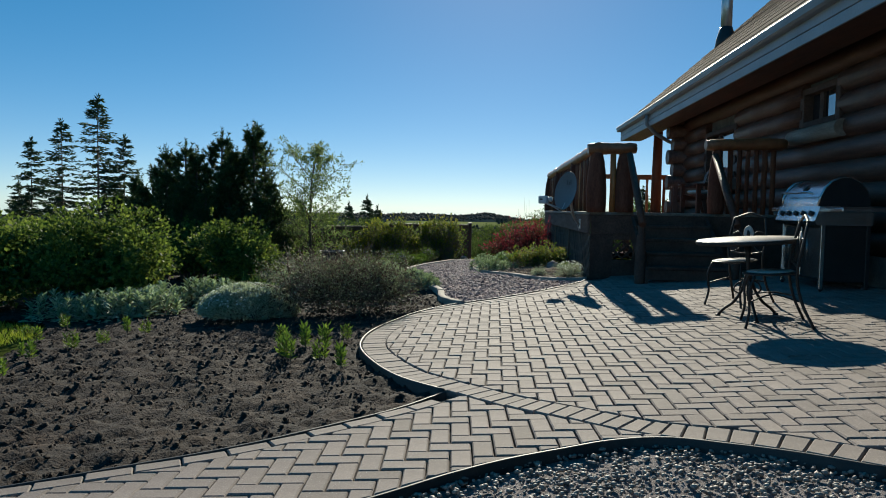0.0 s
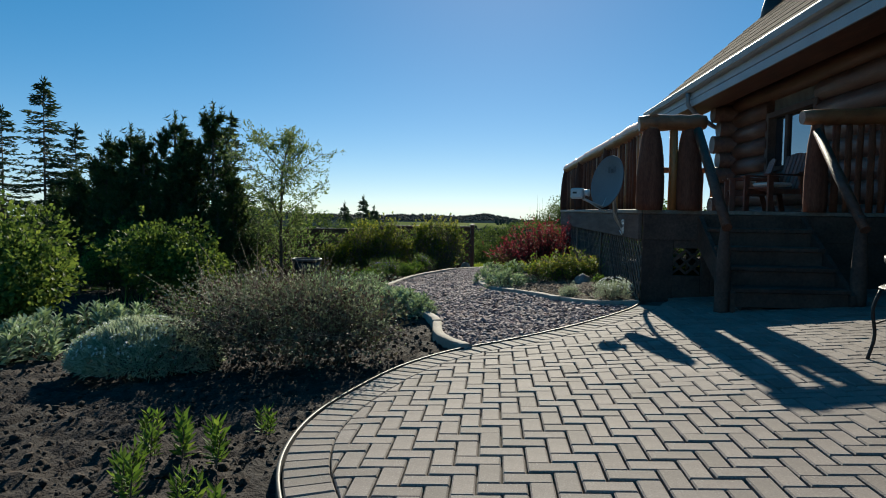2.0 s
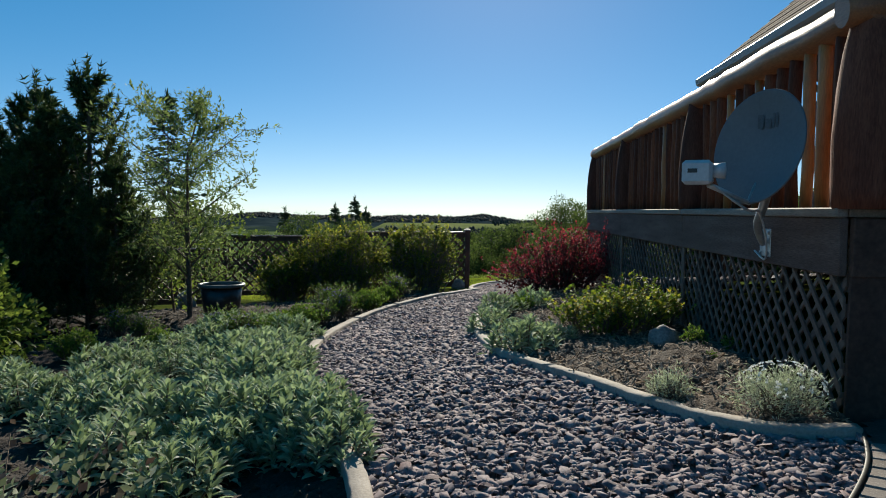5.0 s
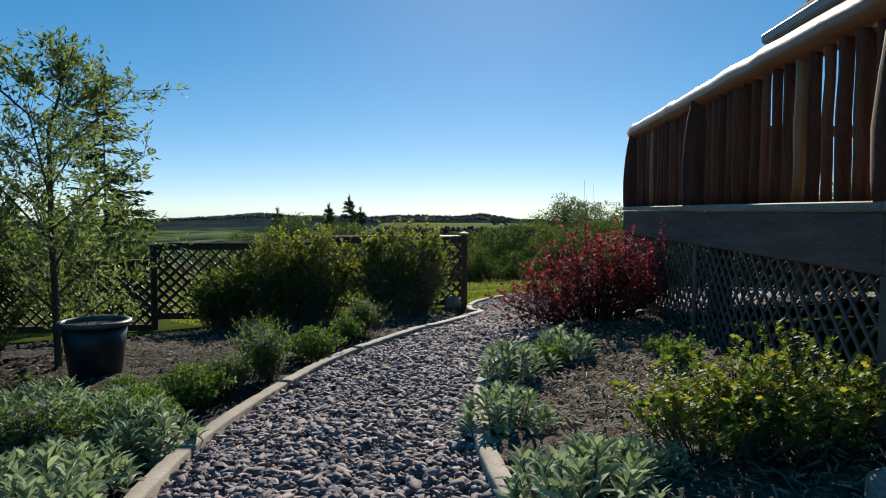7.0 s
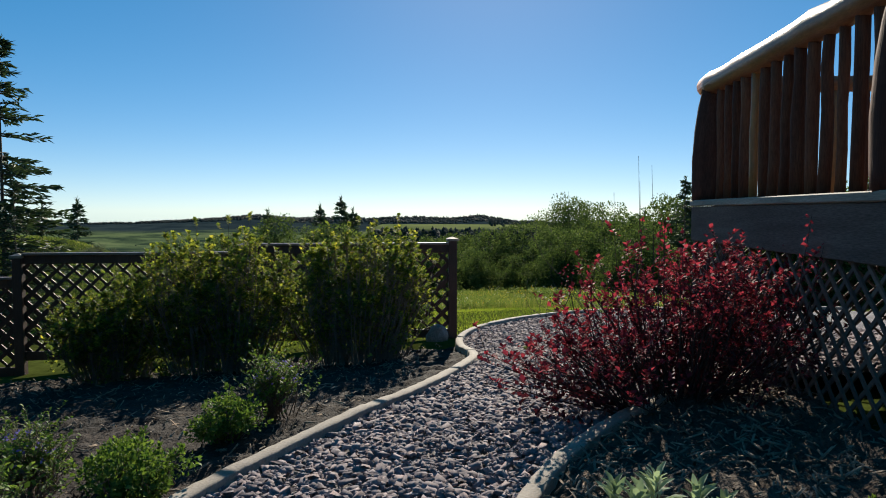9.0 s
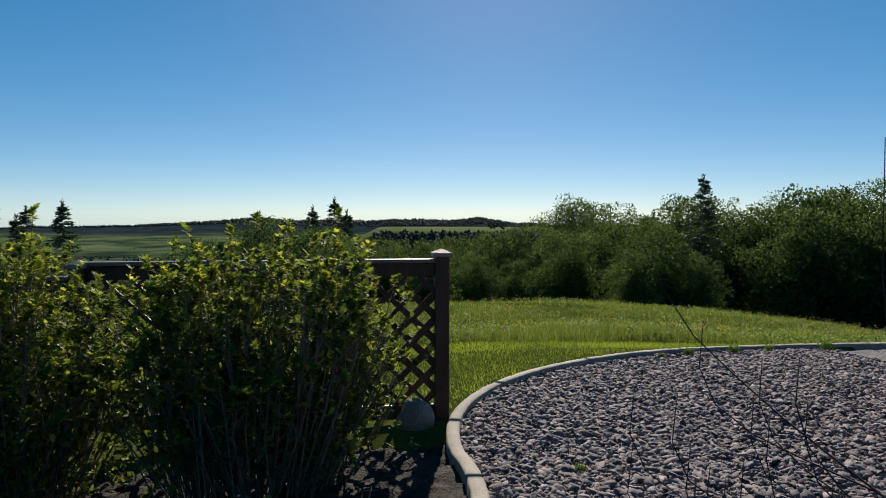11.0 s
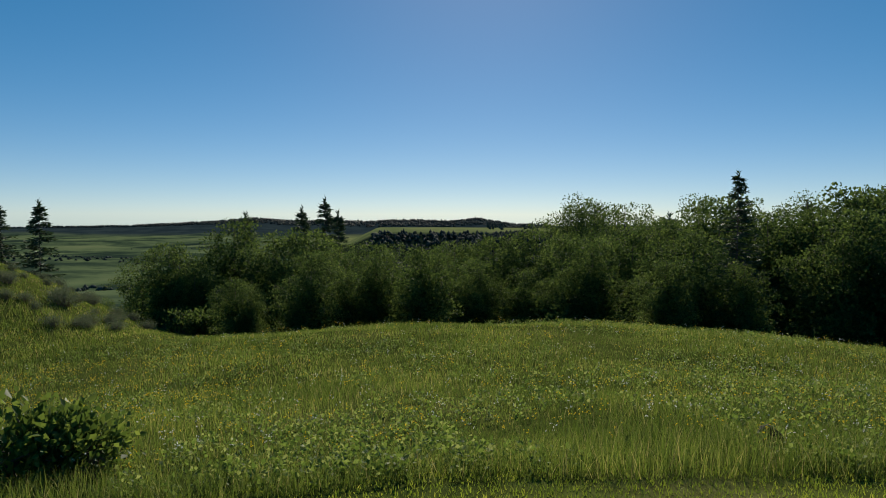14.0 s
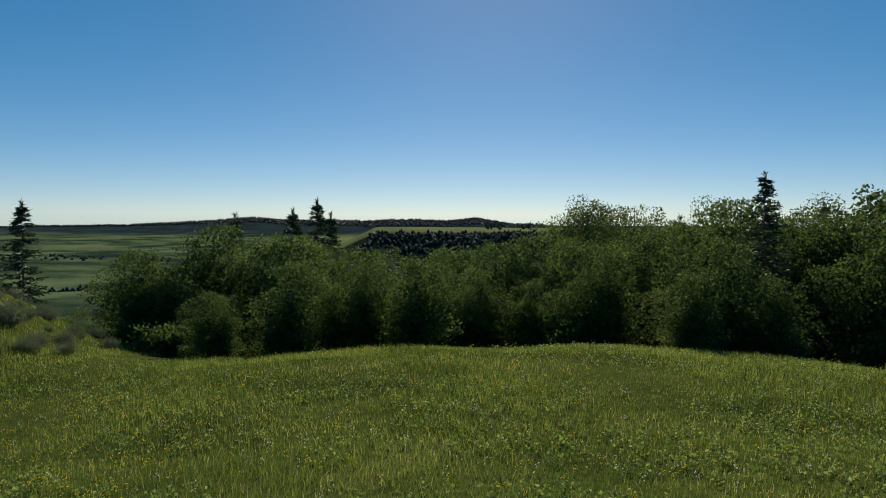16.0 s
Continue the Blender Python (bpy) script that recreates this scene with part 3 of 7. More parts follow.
sheet("soil_bed_west", DARKBED_L, 0.035, -0.04, 0.026, M_SOIL, "dark bare garden soil, raked and crumbly", "soil", seed=11)
sheet("soil_bed_east", DARKBED_R, 0.04, -0.004, 0.036, M_EARTH, "dark soil with wood chips beside the deck", "soil", seed=12)
sheet("gravel_bed", GRAVEL, 0.1, -0.035, 0.01, M_SLATE_BED, "base of fine slate grit under the path", "gravel", seed=13)
sheet("pebble_bed", PEBBLES, 0.08, -0.05, 0.01, M_SLATE_BED, "grit base under the river pebbles", "gravel", seed=14)
sheet("patio_base", PAD, 0.06, -0.03, 0.0, M_JOINT, "dark sand bed in the joints of the patio", "patio", seed=15)
sheet("walkway_base", WALKWAY, 0.06, -0.03, 0.0, M_JOINT, "dark sand bed in the joints of the walkway", "walkway", seed=16)


def band(pts, half, low, high, round_top=0.02, wob=0.0):
    """A kerb of rounded section along a line in plan."""
    pts = np.asarray(pts)
    t = np.gradient(pts, axis=0)
    t /= np.linalg.norm(t, axis=1)[:, None]
    nrm = np.stack([-t[:, 1], t[:, 0]], -1)
    z = land(pts[:, 0], pts[:, 1])
    prof = [(-half, low), (-half, high - round_top), (-half + round_top, high), (half - round_top, high), (half, high - round_top), (half, low)]
    r = np.random.default_rng(3)
    V = np.stack([np.c_[pts + nrm * o * (1 + wob * r.uniform(-1, 1, (len(pts), 1))), z + h + (wob * 0.06 * r.uniform(-1, 1, len(pts)) if h > 0 else 0)] for o, h in prof], 1)
    n, k = len(pts), len(prof)
    i = np.arange(n * k).reshape(n, k)
    q = np.stack([i[:-1, :-1], i[1:, :-1], i[1:, 1:], i[:-1, 1:]], -1).reshape(-1, 4)
    caps = np.array([[i[e, 0], i[e, 1], i[e, 4], i[e, 5]] for e in (0, -1)] + [[i[e, 1], i[e, 2], i[e, 3], i[e, 4]] for e in (0, -1)])
    return np_mesh("kerb", V.reshape(-1, 3), np.vstack([q, caps]), False)


def kerb(name, line, label, joints):
    """Cast concrete edging in lengths, with open joints between them."""
    root = thing(name, Matrix(), label, "kerb", "", "structure")
    cuts = np.linspace(0, len(line) - 1, joints + 1).round().astype(int)
    for a, b in zip(cuts, cuts[1:]):
        seg = line[a:b + 1].copy()
        seg[-1] = seg[-1] * 0.97 + seg[-2] * 0.03
        part("kerb_length", band(smoothed(seg, max(6, (b - a) * 3)), 0.039, -0.2, 0.03, 0.008, 0.05), M_KERB, root)


kerb("kerb_west", KERB_L, "cast concrete kerb edging the slate path", 16)
kerb("kerb_east", KERB_R, "cast concrete kerb edging the bed by the deck", 9)
setting("patio_edging", band(EDGE + np.array([-0.012, -0.004]), 0.008, -0.12, 0.012, 0.003), M_EDGING, "thin black plastic edging round the patio", "edging")


# ---------------------------------------------------------------- deck and house, in their own frame: x away from the garden, y along the wall
HF = Matrix.Rotation(radians(-4.0), 4, "Z")
DECK_Z, V0, U0, U1, WALL_V = 1.01, 1.58, 9.06, 16.65, 4.2


def hz(v, u):
    p = HF @ Vector((v, u, 0))
    return land1(p.x, p.y)


def lattice(parent, width, z_low, z_high, pitch, slat, thick, material, at, skew=0.0):
    """Crossed diagonal slats in the x-z plane from x=0 to width, cut to the panel; at: matrix under the parent. skew: fall of the lower edge."""
    h = z_high - z_low
    for sgn, off in ((1, 0.0), (-1, thick)):
        c = -h
        while c < width + h:
            x0, x1 = (c, c + h)
            a, b = max(x0, 0.0), min(x1, width)
            if b - a > 0.02:
                za, zb = a - x0, b - x0
                if sgn < 0:
                    za, zb = h - za, h - zb
                bm = bmesh.new()
                dx = slat * 0.7071
                vs = []
                for y in (off, off + thick):
                    for xx, z, sx in ((a, za, -1), (a, za, 1), (b, zb, 1), (b, zb, -1)):
                        vs.append(bm.verts.new((xx, y, min(max(z_low + z + sx * dx * 1.0, z_low), z_high))))
                for f in ((0, 1, 2, 3), (7, 6, 5, 4), (0, 4, 5, 1), (1, 5, 6, 2), (2, 6, 7, 3), (3, 7, 4, 0)):
                    try:
                        bm.faces.new([vs[i] for i in f])
                    except ValueError:
                        pass
                part("slat", bm, material, parent, m=at)
            c += pitch


def log_post(parent, v, u, z0, h, r=0.115, material=None):
    """A thick peeled post that swells below and tapers at its head."""
    lean = random.uniform(-0.01, 0.01)
    prof = [(0, 1.0), (0.1, 1.06), (0.35, 1.08), (0.6, 0.95), (0.78, 0.8), (0.92, 0.6), (1.0, 0.5)]
    pts = [(v + lean * s, u, z0 + h * s) for s, _ in prof]
    return part("post", tube(pts, [r * k for _, k in prof], 14, wob=0.02), material or M_POST, parent)


def balusters(parent, a, b, n, z0, z1, bright=()):
    for i in range(n):
        s = (i + 1) / (n + 1)
        p = Vector(a).lerp(Vector(b), s)
        j = lambda: random.uniform(-0.005, 0.005)
        r = random.uniform(0.025, 0.036)
        zs = np.linspace(z0, z1, 5)
        pts = [(p.x + j(), p.y + j(), z) for z in zs]
        part("baluster", tube(pts, [r * random.uniform(0.9, 1.08) for _ in zs], 9), M_LOG_NEW if i in bright else M_LOG_UP, parent)


def rail_log(parent, a, b, r=0.078, n=14, material=None):
    a, b = Vector(a), Vector(b)
    pts = [a.lerp(b, i / n) + Vector((random.uniform(-1, 1), random.uniform(-1, 1), random.uniform(-1, 1))) * 0.006 for i in range(n + 1)]
    rad = [r * (1 + 0.07 * random.uniform(-1, 1)) for _ in pts]
    rad[0] *= 0.86
    rad[-1] *= 0.86
    return part("rail", tube(pts, rad, 14), material or M_RAIL, parent)


# deck: boards, rim, lattice skirt, stairs
deck = thing("deck", HF, "raised timber deck with weathered boards and a dark lattice skirt", "deck", "", "structure")
deck_w = 5.6
nb = 50
for i in range(nb):
    u = U0 + (U1 - U0) * i / nb
    part("deck_board", a_box(V0, u + 0.003, DECK_Z - 0.035, V0 + deck_w, u + (U1 - U0) / nb - 0.004, DECK_Z + random.uniform(-0.002, 0.003), bevel=0.004), M_DECK, deck)
for a, b in ((0, 2.4), (2.404, 4.9), (4.904, U1 - U0)):
    part("rim_board", a_box(V0 - 0.04, U0 + a, DECK_Z - 0.29, V0 - 0.002, U0 + b, DECK_Z - 0.04, bevel=0.005), M_RIM, deck)
    part("nosing", a_box(V0 - 0.055, U0 + a, DECK_Z - 0.037, V0 - 0.003, U0 + b - 0.004, DECK_Z + 0.006, bevel=0.006), M_DECK, deck)
part("rim_board", a_box(V0, U0 - 0.04, DECK_Z - 0.29, V0 + 3.2, U0 - 0.003, DECK_Z - 0.04, bevel=0.005), M_LATTICE, deck)
part("rim_board", a_box(V0, U1 + 0.003, DECK_Z - 0.29, V0 + deck_w, U1 + 0.04, DECK_Z - 0.04, bevel=0.005), M_RIM, deck)
for k in range(4):
    for u in (U0 + 0.15, U0 + 2.5, U0 + 5.0, U1 - 0.15):
        v = V0 + 0.2 + 1.7 * k
        part("pier", a_box(v - 0.07, u - 0.07, hz(v, u) - 0.15, v + 0.07, u + 0.07, DECK_Z - 0.3), M_RIM, deck)
LOW = -0.32
SIDE = Matrix(((0, 1, 0, V0 - 0.012), (1, 0, 0, U0), (0, 0, 1, 0), (0, 0, 0, 1)))
lattice(deck, U1 - U0, LOW, DECK_Z - 0.28, 0.128, 0.038, 0.01, M_LATTICE_OLD, SIDE)
for u in (U0 + 2.4, U0 + 4.9, U1 - 0.05):
    part("skirt_batten", a_box(V0 - 0.03, u - 0.035, hz(V0, u) - 0.1, V0 - 0.014, u + 0.035, DECK_Z - 0.29, bevel=0.003), M_LATTICE_OLD, deck)
FRONT = Matrix(((1, 0, 0, V0), (0, 1, 0, U0 - 0.012), (0, 0, 1, 0), (0, 0, 0, 1)))
lattice(deck, 0.26, 0.38, 0.64, 0.128, 0.04, 0.007, M_LATTICE, FRONT @ Matrix.Translation((0.3, 0, 0)))
for bx in ((0.0, -0.1, 0.298, DECK_Z - 0.29), (0.562, -0.1, 0.66, DECK_Z - 0.29), (0.3, 0.642, 0.56, DECK_Z - 0.29), (0.3, -0.1, 0.56, 0.378)):
    part("skirt_panel", a_box(bx[0], -0.018, bx[1], bx[2], 0.002, bx[3], bevel=0.003), M_LATTICE, deck, m=FRONT)
BACK = Matrix(((1, 0, 0, V0), (0, 1, 0, U1 - 0.02), (0, 0, 1, 0), (0, 0, 0, 1)))
lattice(deck, deck_w, LOW - 0.1, DECK_Z - 0.28, 0.15, 0.03, 0.007, M_LATTICE_OLD, BACK)
for s0, s1 in ((0.662, 0.7), (1.52, 2.6)):
    part("skirt_panel", a_box(V0 + s0, U0 - 0.03, hz(V0 + s0, U0) - 0.1, V0 + s1, U0 - 0.008, DECK_Z - 0.29, bevel=0.003), M_LATTICE, deck)

# stairs from the patio
stairs = thing("stairs", HF, "dark timber stairs from the patio up to the deck", "stairs", "", "structure")
SV0, SV1 = 2.12, 3.08
zb = hz(2.7, 8.4)
steps_n = 5
rise = (DECK_Z - zb) / steps_n
for i in range(1, steps_n):
    u = U0 - 0.02 - 0.24 * (steps_n - i)
    part("tread", a_box(SV0, u - 0.02, zb + rise * i - 0.04, SV1, u + 0.25, zb + rise * i, bevel=0.006), M_LATTICE, stairs)
    part("riser", a_box(SV0 + 0.02, u, zb + rise * (i - 1), SV1 - 0.02, u + 0.018, zb + rise * i - 0.042), M_LATTICE, stairs)
for v in (SV0, SV1):
    bm = bmesh.new()
    ys = [(U0 - 1.02, zb - 0.05), (U0 - 1.02, zb + 0.12), (U0 - 0.045, DECK_Z - 0.05), (U0 - 0.045, DECK_Z - 0.34)]
    lo = [bm.verts.new((v - 0.02, y, z)) for y, z in ys]
    hi = [bm.verts.new((v + 0.02, y, z)) for y, z in ys]
    bm.faces.new(lo), bm.faces.new(hi[::-1])
    for i in range(4):
        bm.faces.new((lo[i], lo[(i + 1) % 4], hi[(i + 1) % 4], hi[i]))
    part("stringer", bm, M_LATTICE, stairs)
for v in (SV0 - 0.07, SV1 + 0.07):
    log_post(stairs, v, U0 - 0.95, hz(v, U0 - 0.95) - 0.05, 0.8, 0.06, M_LATTICE)
    part("stair_rail", tube([(v, U0 - 1.02, zb + 0.66), (v + 0.008, U0 - 0.6, zb + 1.05), (v, U0 - 0.1, DECK_Z + 0.76)], [0.042, 0.046, 0.042], 12), M_LOG, stairs)

# railing
railing = thing("railing", HF, "peeled log railing, dark stained with a few honey-coloured balusters", "railing", "", "structure")
RZ = 1.86
posts_u = [U0 + 0.03, 11.5, 14.2, U1 - 0.08]
for u in posts_u:
    log_post(railing, V0 + 0.07, u, DECK_Z, 0.86, 0.125)
bright = [(1, 2, 6, 9), (5,), (9,)]
for (a, b), br, n in zip(zip(posts_u, posts_u[1:]), bright, (13, 16, 14)):
    balusters(railing, (V0 + 0.07, a + 0.06, 0), (V0 + 0.07, b - 0.06, 0), n, DECK_Z, RZ - 0.03, br)
rail_log(railing, (V0 + 0.07, U0 - 0.05, RZ), (V0 + 0.07, U1 + 0.05, RZ), 0.082, 40)
rail_log(railing, (V0 - 0.06, U0 + 0.02, RZ - 0.01), (SV0 + 0.03, U0 + 0.02, RZ - 0.0), 0.078, 8)
log_post(railing, SV0 - 0.1, U0 + 0.04, DECK_Z, 0.86, 0.12)
part("baluster", tube([(V0 + 0.285, U0 + 0.04, DECK_Z), (V0 + 0.29, U0 + 0.045, 1.4), (V0 + 0.28, U0 + 0.04, RZ)], [0.043, 0.041, 0.039], 12), M_LOG_NEW, railing, "honey-coloured baluster")
log_post(railing, SV1 + 0.14, U0 + 0.04, DECK_Z, 0.86, 0.1)
rail_log(railing, (SV1 - 0.02, U0 + 0.02, RZ + 0.06), (WALL_V - 0.12, U0 + 0.02, RZ + 0.08), 0.078, 8)
balusters(railing, (SV1 + 0.2, U0 + 0.04, 0), (WALL_V - 0.15, U0 + 0.04, 0), 6, DECK_Z, RZ, ())
rail_log(railing, (V0 + 0.1, U1 - 0.06, RZ), (V0 + deck_w, U1 - 0.06, RZ), 0.06, 12)
balusters(railing, (V0 + 0.15, U1 - 0.06, 0), (V0 + deck_w, U1 - 0.06, 0), 26, DECK_Z, RZ, (2, 3, 6, 9, 10, 13))
part("roof_post", tube([(4.1, U1 - 0.35, DECK_Z), (4.1, U1 - 0.35, 2.0), (4.11, U1 - 0.35, 2.95)], [0.12, 0.11, 0.1], 12), M_LOG_UP, railing)

# log house
PITCH = math.tan(radians(41.5))
EAVE_V, EAVE_Z, RU0, RU1, RUN = 3.45, 3.16, -6.5, 17.5, 4.55
house = thing("log_house", HF, "dark stained log house with shingled roof and pale eaves", "house", "", "structure")
UA, UB = -6.0, 14.7
OPEN = [(8.06, 8.98, 2.15, 2.6), (11.45, 12.98, 1.64, 2.48)]        # windows: along the wall, heights
step, lr = 0.265, 0.152
z = 0.72
k = 0
while z < 3.6:
    spans = [(UA, UB)]
    for o0, o1, oz0, oz1 in OPEN:
        if oz0 - 0.1 < z < oz1 + 0.1:
            spans = [s for a, b in spans for s in ((a, min(b, o0)), (max(a, o1), b)) if s[1] - s[0] > 0.1]
    for a, b in spans:
        n = max(3, int((b - a) / 0.8))
        e = b + (0.3 if b == UB and k % 2 else 0.0)
        pts = [(WALL_V + lr + random.uniform(-0.008, 0.008), a + (e - a) * i / n, z + random.uniform(-0.006, 0.006)) for i in range(n + 1)]
        part("wall_log", tube(pts, [lr * random.uniform(0.96, 1.03) for _ in pts], 14), M_LOG, house)
    v1 = WALL_V - (0.3 if k % 2 else 0.2)
    if z < 3.2:
        part("cross_log", tube([(v1, UB - lr, z + step / 2), (WALL_V + 5.0, UB - lr, z + step / 2)], lr, 14), M_LOG, house)
    z += step
    k += 1
part("wall_core", a_box(WALL_V + 0.12, UA, 0.6, WALL_V + 0.2, OPEN[0][0], 3.75), M_CHINK, house)
part("wall_core", a_box(WALL_V + 0.12, OPEN[0][1], 0.6, WALL_V + 0.2, OPEN[1][0], 3.75), M_CHINK, house)
part("wall_core", a_box(WALL_V + 0.12, OPEN[1][1], 0.6, WALL_V + 0.2, UB, 3.75), M_CHINK, house)
for o0, o1, oz0, oz1 in OPEN:
    part("wall_core", a_box(WALL_V + 0.12, o0, 0.6, WALL_V + 0.2, o1, oz0), M_CHINK, house)
    part("wall_core", a_box(WALL_V + 0.12, o0, oz1, WALL_V + 0.2, o1, 3.75), M_CHINK, house)
for nm, u in (("end_wall", UB - 0.2), ("near_wall", UA)):
    bm = bmesh.new()
    gable = [(WALL_V + 0.12, 0.0), (11.0, 0.0), (11.0, 3.75), (EAVE_V + RUN, EAVE_Z + RUN * PITCH - 0.2), (WALL_V + 0.12, 3.75)]
    f0 = [bm.verts.new((v, u, zz)) for v, zz in gable]
    f1 = [bm.verts.new((v, u + 0.1, zz)) for v, zz in gable]
    bm.faces.new(f0), bm.faces.new(f1[::-1])
    for i in range(5):
        bm.faces.new((f0[i], f0[(i + 1) % 5], f1[(i + 1) % 5], f1[i]))
    part(nm, bm, M_LOG, house)
part("back_wall", a_box(10.9, UA, 0.0, 11.0, UB, 3.75), M_CHINK, house)
part("foundation", a_box(WALL_V + 0.02, UA, -0.3, WALL_V + 0.3, UB, 0.6), M_STONEWALL, house)


def window(o0, o1, oz0, oz1, mullions):
    w = part("window", a_box(WALL_V + 0.02, o0 - 0.06, oz0 - 0.02, WALL_V + 0.22, o0 + 0.05, oz1 + 0.02, bevel=0.006), M_LATTICE, house, "dark framed window")
    part("frame", a_box(WALL_V + 0.02, o1 - 0.05, oz0 - 0.02, WALL_V + 0.22, o1 + 0.06, oz1 + 0.02, bevel=0.006), M_LATTICE, w)
    part("frame", a_box(WALL_V + 0.02, o0 + 0.051, oz1 - 0.06, WALL_V + 0.22, o1 - 0.051, oz1 + 0.02, bevel=0.006), M_LATTICE, w)
    part("frame", a_box(WALL_V + 0.02, o0 + 0.051, oz0 - 0.02, WALL_V + 0.22, o1 - 0.051, oz0 + 0.05, bevel=0.006), M_LATTICE, w)
    part("sill", tube([(WALL_V + 0.0, o0 - 0.2, oz0 - 0.13), (WALL_V + 0.0, o1 + 0.2, oz0 - 0.13)], 0.1, 12), M_DECK, w, "pale weathered log sill")
    edges = [o0 + 0.05, *mullions, o1 - 0.05]
    for a, b in zip(edges, edges[1:]):
        part("pane", a_box(WALL_V + 0.13, a + 0.02, oz0 + 0.05, WALL_V + 0.138, b - 0.02, oz1 - 0.06), M_GLASS, w)
    for mu in mullions:
        part("mullion", a_box(WALL_V + 0.1, mu - 0.05, oz0 + 0.051, WALL_V + 0.16, mu + 0.05, oz1 - 0.061), M_LATTICE, w)


window(*OPEN[0], [8.62])
window(*OPEN[1], [12.48])

# roof: courses of shingles, eave, gutter
sl = 1 / math.cos(radians(41.5))
roof = part("roof", a_box(0, RU0, -0.12, RUN * sl, RU1, -0.03), M_RIM, house, "shingled roof", Matrix.Translation((EAVE_V, 0, EAVE_Z)) @ Matrix.Rotation(radians(-41.5), 4, "Y"))
course = np_mesh("shingle_course", [(-0.03, RU0 - 0.03, 0.012), (-0.03, RU1 + 0.03, 0.012), (0.21, RU1 + 0.03, 0.0), (0.21, RU0 - 0.03, 0.0),
                                    (-0.03, RU0 - 0.03, -0.012), (-0.03, RU1 + 0.03, -0.012), (0.21, RU1 + 0.03, -0.02), (0.21, RU0 - 0.03, -0.02)],
                 [(0, 3, 2, 1), (4, 5, 6, 7), (0, 1, 5, 4), (1, 2, 6, 5), (2, 3, 7, 6), (3, 0, 4, 7)])
course.materials.append(M_ROOF)
for i in range(int(RUN * sl / 0.2)):
    part("shingle", course, None, roof, m=Matrix.Translation((0.2 * i, 0, -0.012 + 0.004 * (i % 2))))
part("far_roof", a_box(0, RU0, -0.12, RUN * sl, RU1, -0.03), M_ROOF, house, "", Matrix.Translation((EAVE_V + 2 * RUN, 0, EAVE_Z)) @ Matrix.Rotation(radians(180 + 41.5), 4, "Y") @ Matrix.Scale(-1, 4, (0, 0, 1)))
bm = bmesh.new()
prof = [(-0.1, 0.0), (-0.115, -0.02), (-0.1, -0.1), (-0.07, -0.12), (0.0, -0.12), (0.0, 0.0), (-0.008, -0.0), (-0.008, -0.112), (-0.068, -0.112), (-0.094, -0.098), (-0.107, -0.02), (-0.094, -0.004)]
r0 = [bm.verts.new((EAVE_V + x, RU0, EAVE_Z - 0.02 + zz)) for x, zz in prof]
r1 = [bm.verts.new((EAVE_V + x, RU1, EAVE_Z - 0.02 + zz)) for x, zz in prof]
for i in range(len(prof)):
    bm.faces.new((r0[i], r0[(i + 1) % len(prof)], r1[(i + 1) % len(prof)], r1[i]))
part("gutter", bm, M_GUTTER, house, "pale metal eaves gutter")
for low, high in ((0.245, 0.125), (0.37, 0.255)):
    part("fascia_board", a_box(EAVE_V + 0.002, RU0, EAVE_Z - low, EAVE_V + 0.025, RU1, EAVE_Z - high, bevel=0.003), M_SOFFIT, house)
part("fascia_backing", a_box(EAVE_V + 0.026, RU0, EAVE_Z - 0.365, EAVE_V + 0.05, RU1, EAVE_Z - 0.1), M_BLACK, house)
part("soffit", a_box(EAVE_V + 0.05, RU0, EAVE_Z - 0.36, EAVE_V + 0.5, RU1, EAVE_Z - 0.345), M_LOG, house)
part("eave_boards", a_box(0.3 * sl, RU0, -0.2, 1.2 * sl, RU1 - 0.04, -0.14), M_LOG, house, "", Matrix.Translation((EAVE_V, 0, EAVE_Z)) @ Matrix.Rotation(radians(-41.5), 4, "Y"))
part("barge_board", a_box(0, RU1 - 0.03, -0.26, RUN * sl, RU1 - 0.002, -0.13), M_SOFFIT, house, "", Matrix.Translation((EAVE_V, 0, EAVE_Z)) @ Matrix.Rotation(radians(-41.5), 4, "Y"))
part("downspout", tube([(EAVE_V - 0.05, 14.3, EAVE_Z - 0.13), (EAVE_V - 0.05, 14.3, EAVE_Z - 0.33), (EAVE_V + 0.15, 14.4, EAVE_Z - 0.5), (WALL_V - 0.25, 14.75, EAVE_Z - 0.62), (WALL_V - 0.1, 14.8, EAVE_Z - 0.7), (WALL_V - 0.1, 14.8, DECK_Z)], 0.04, 8), M_GUTTER, house)
ch_v, ch_u = 5.75, 16.9
ch_z = EAVE_Z + (ch_v - EAVE_V) * PITCH
flue = part("flue", tube([(ch_v, ch_u, ch_z - 0.2), (ch_v, ch_u, ch_z + 2.0)], 0.13, 16), M_FLUE, house, "round metal chimney flue")
part("flashing", lathe([(0.26, -0.3), (0.22, 0.0), (0.15, 0.24), (0.14, 0.27)], 16), M_BLACK, flue, "dark cone flashing", Matrix.Translation((ch_v, ch_u, ch_z)))


# ---------------------------------------------------------------- fence
fence = thing("fence", Matrix(), "dark brown stained lattice garden fence with capped posts", "fence", "", "structure")
FA, FB = Vector((0.965, 18.83)), Vector((-3.38, 18.25))
fdir = (FB - FA).normalized()


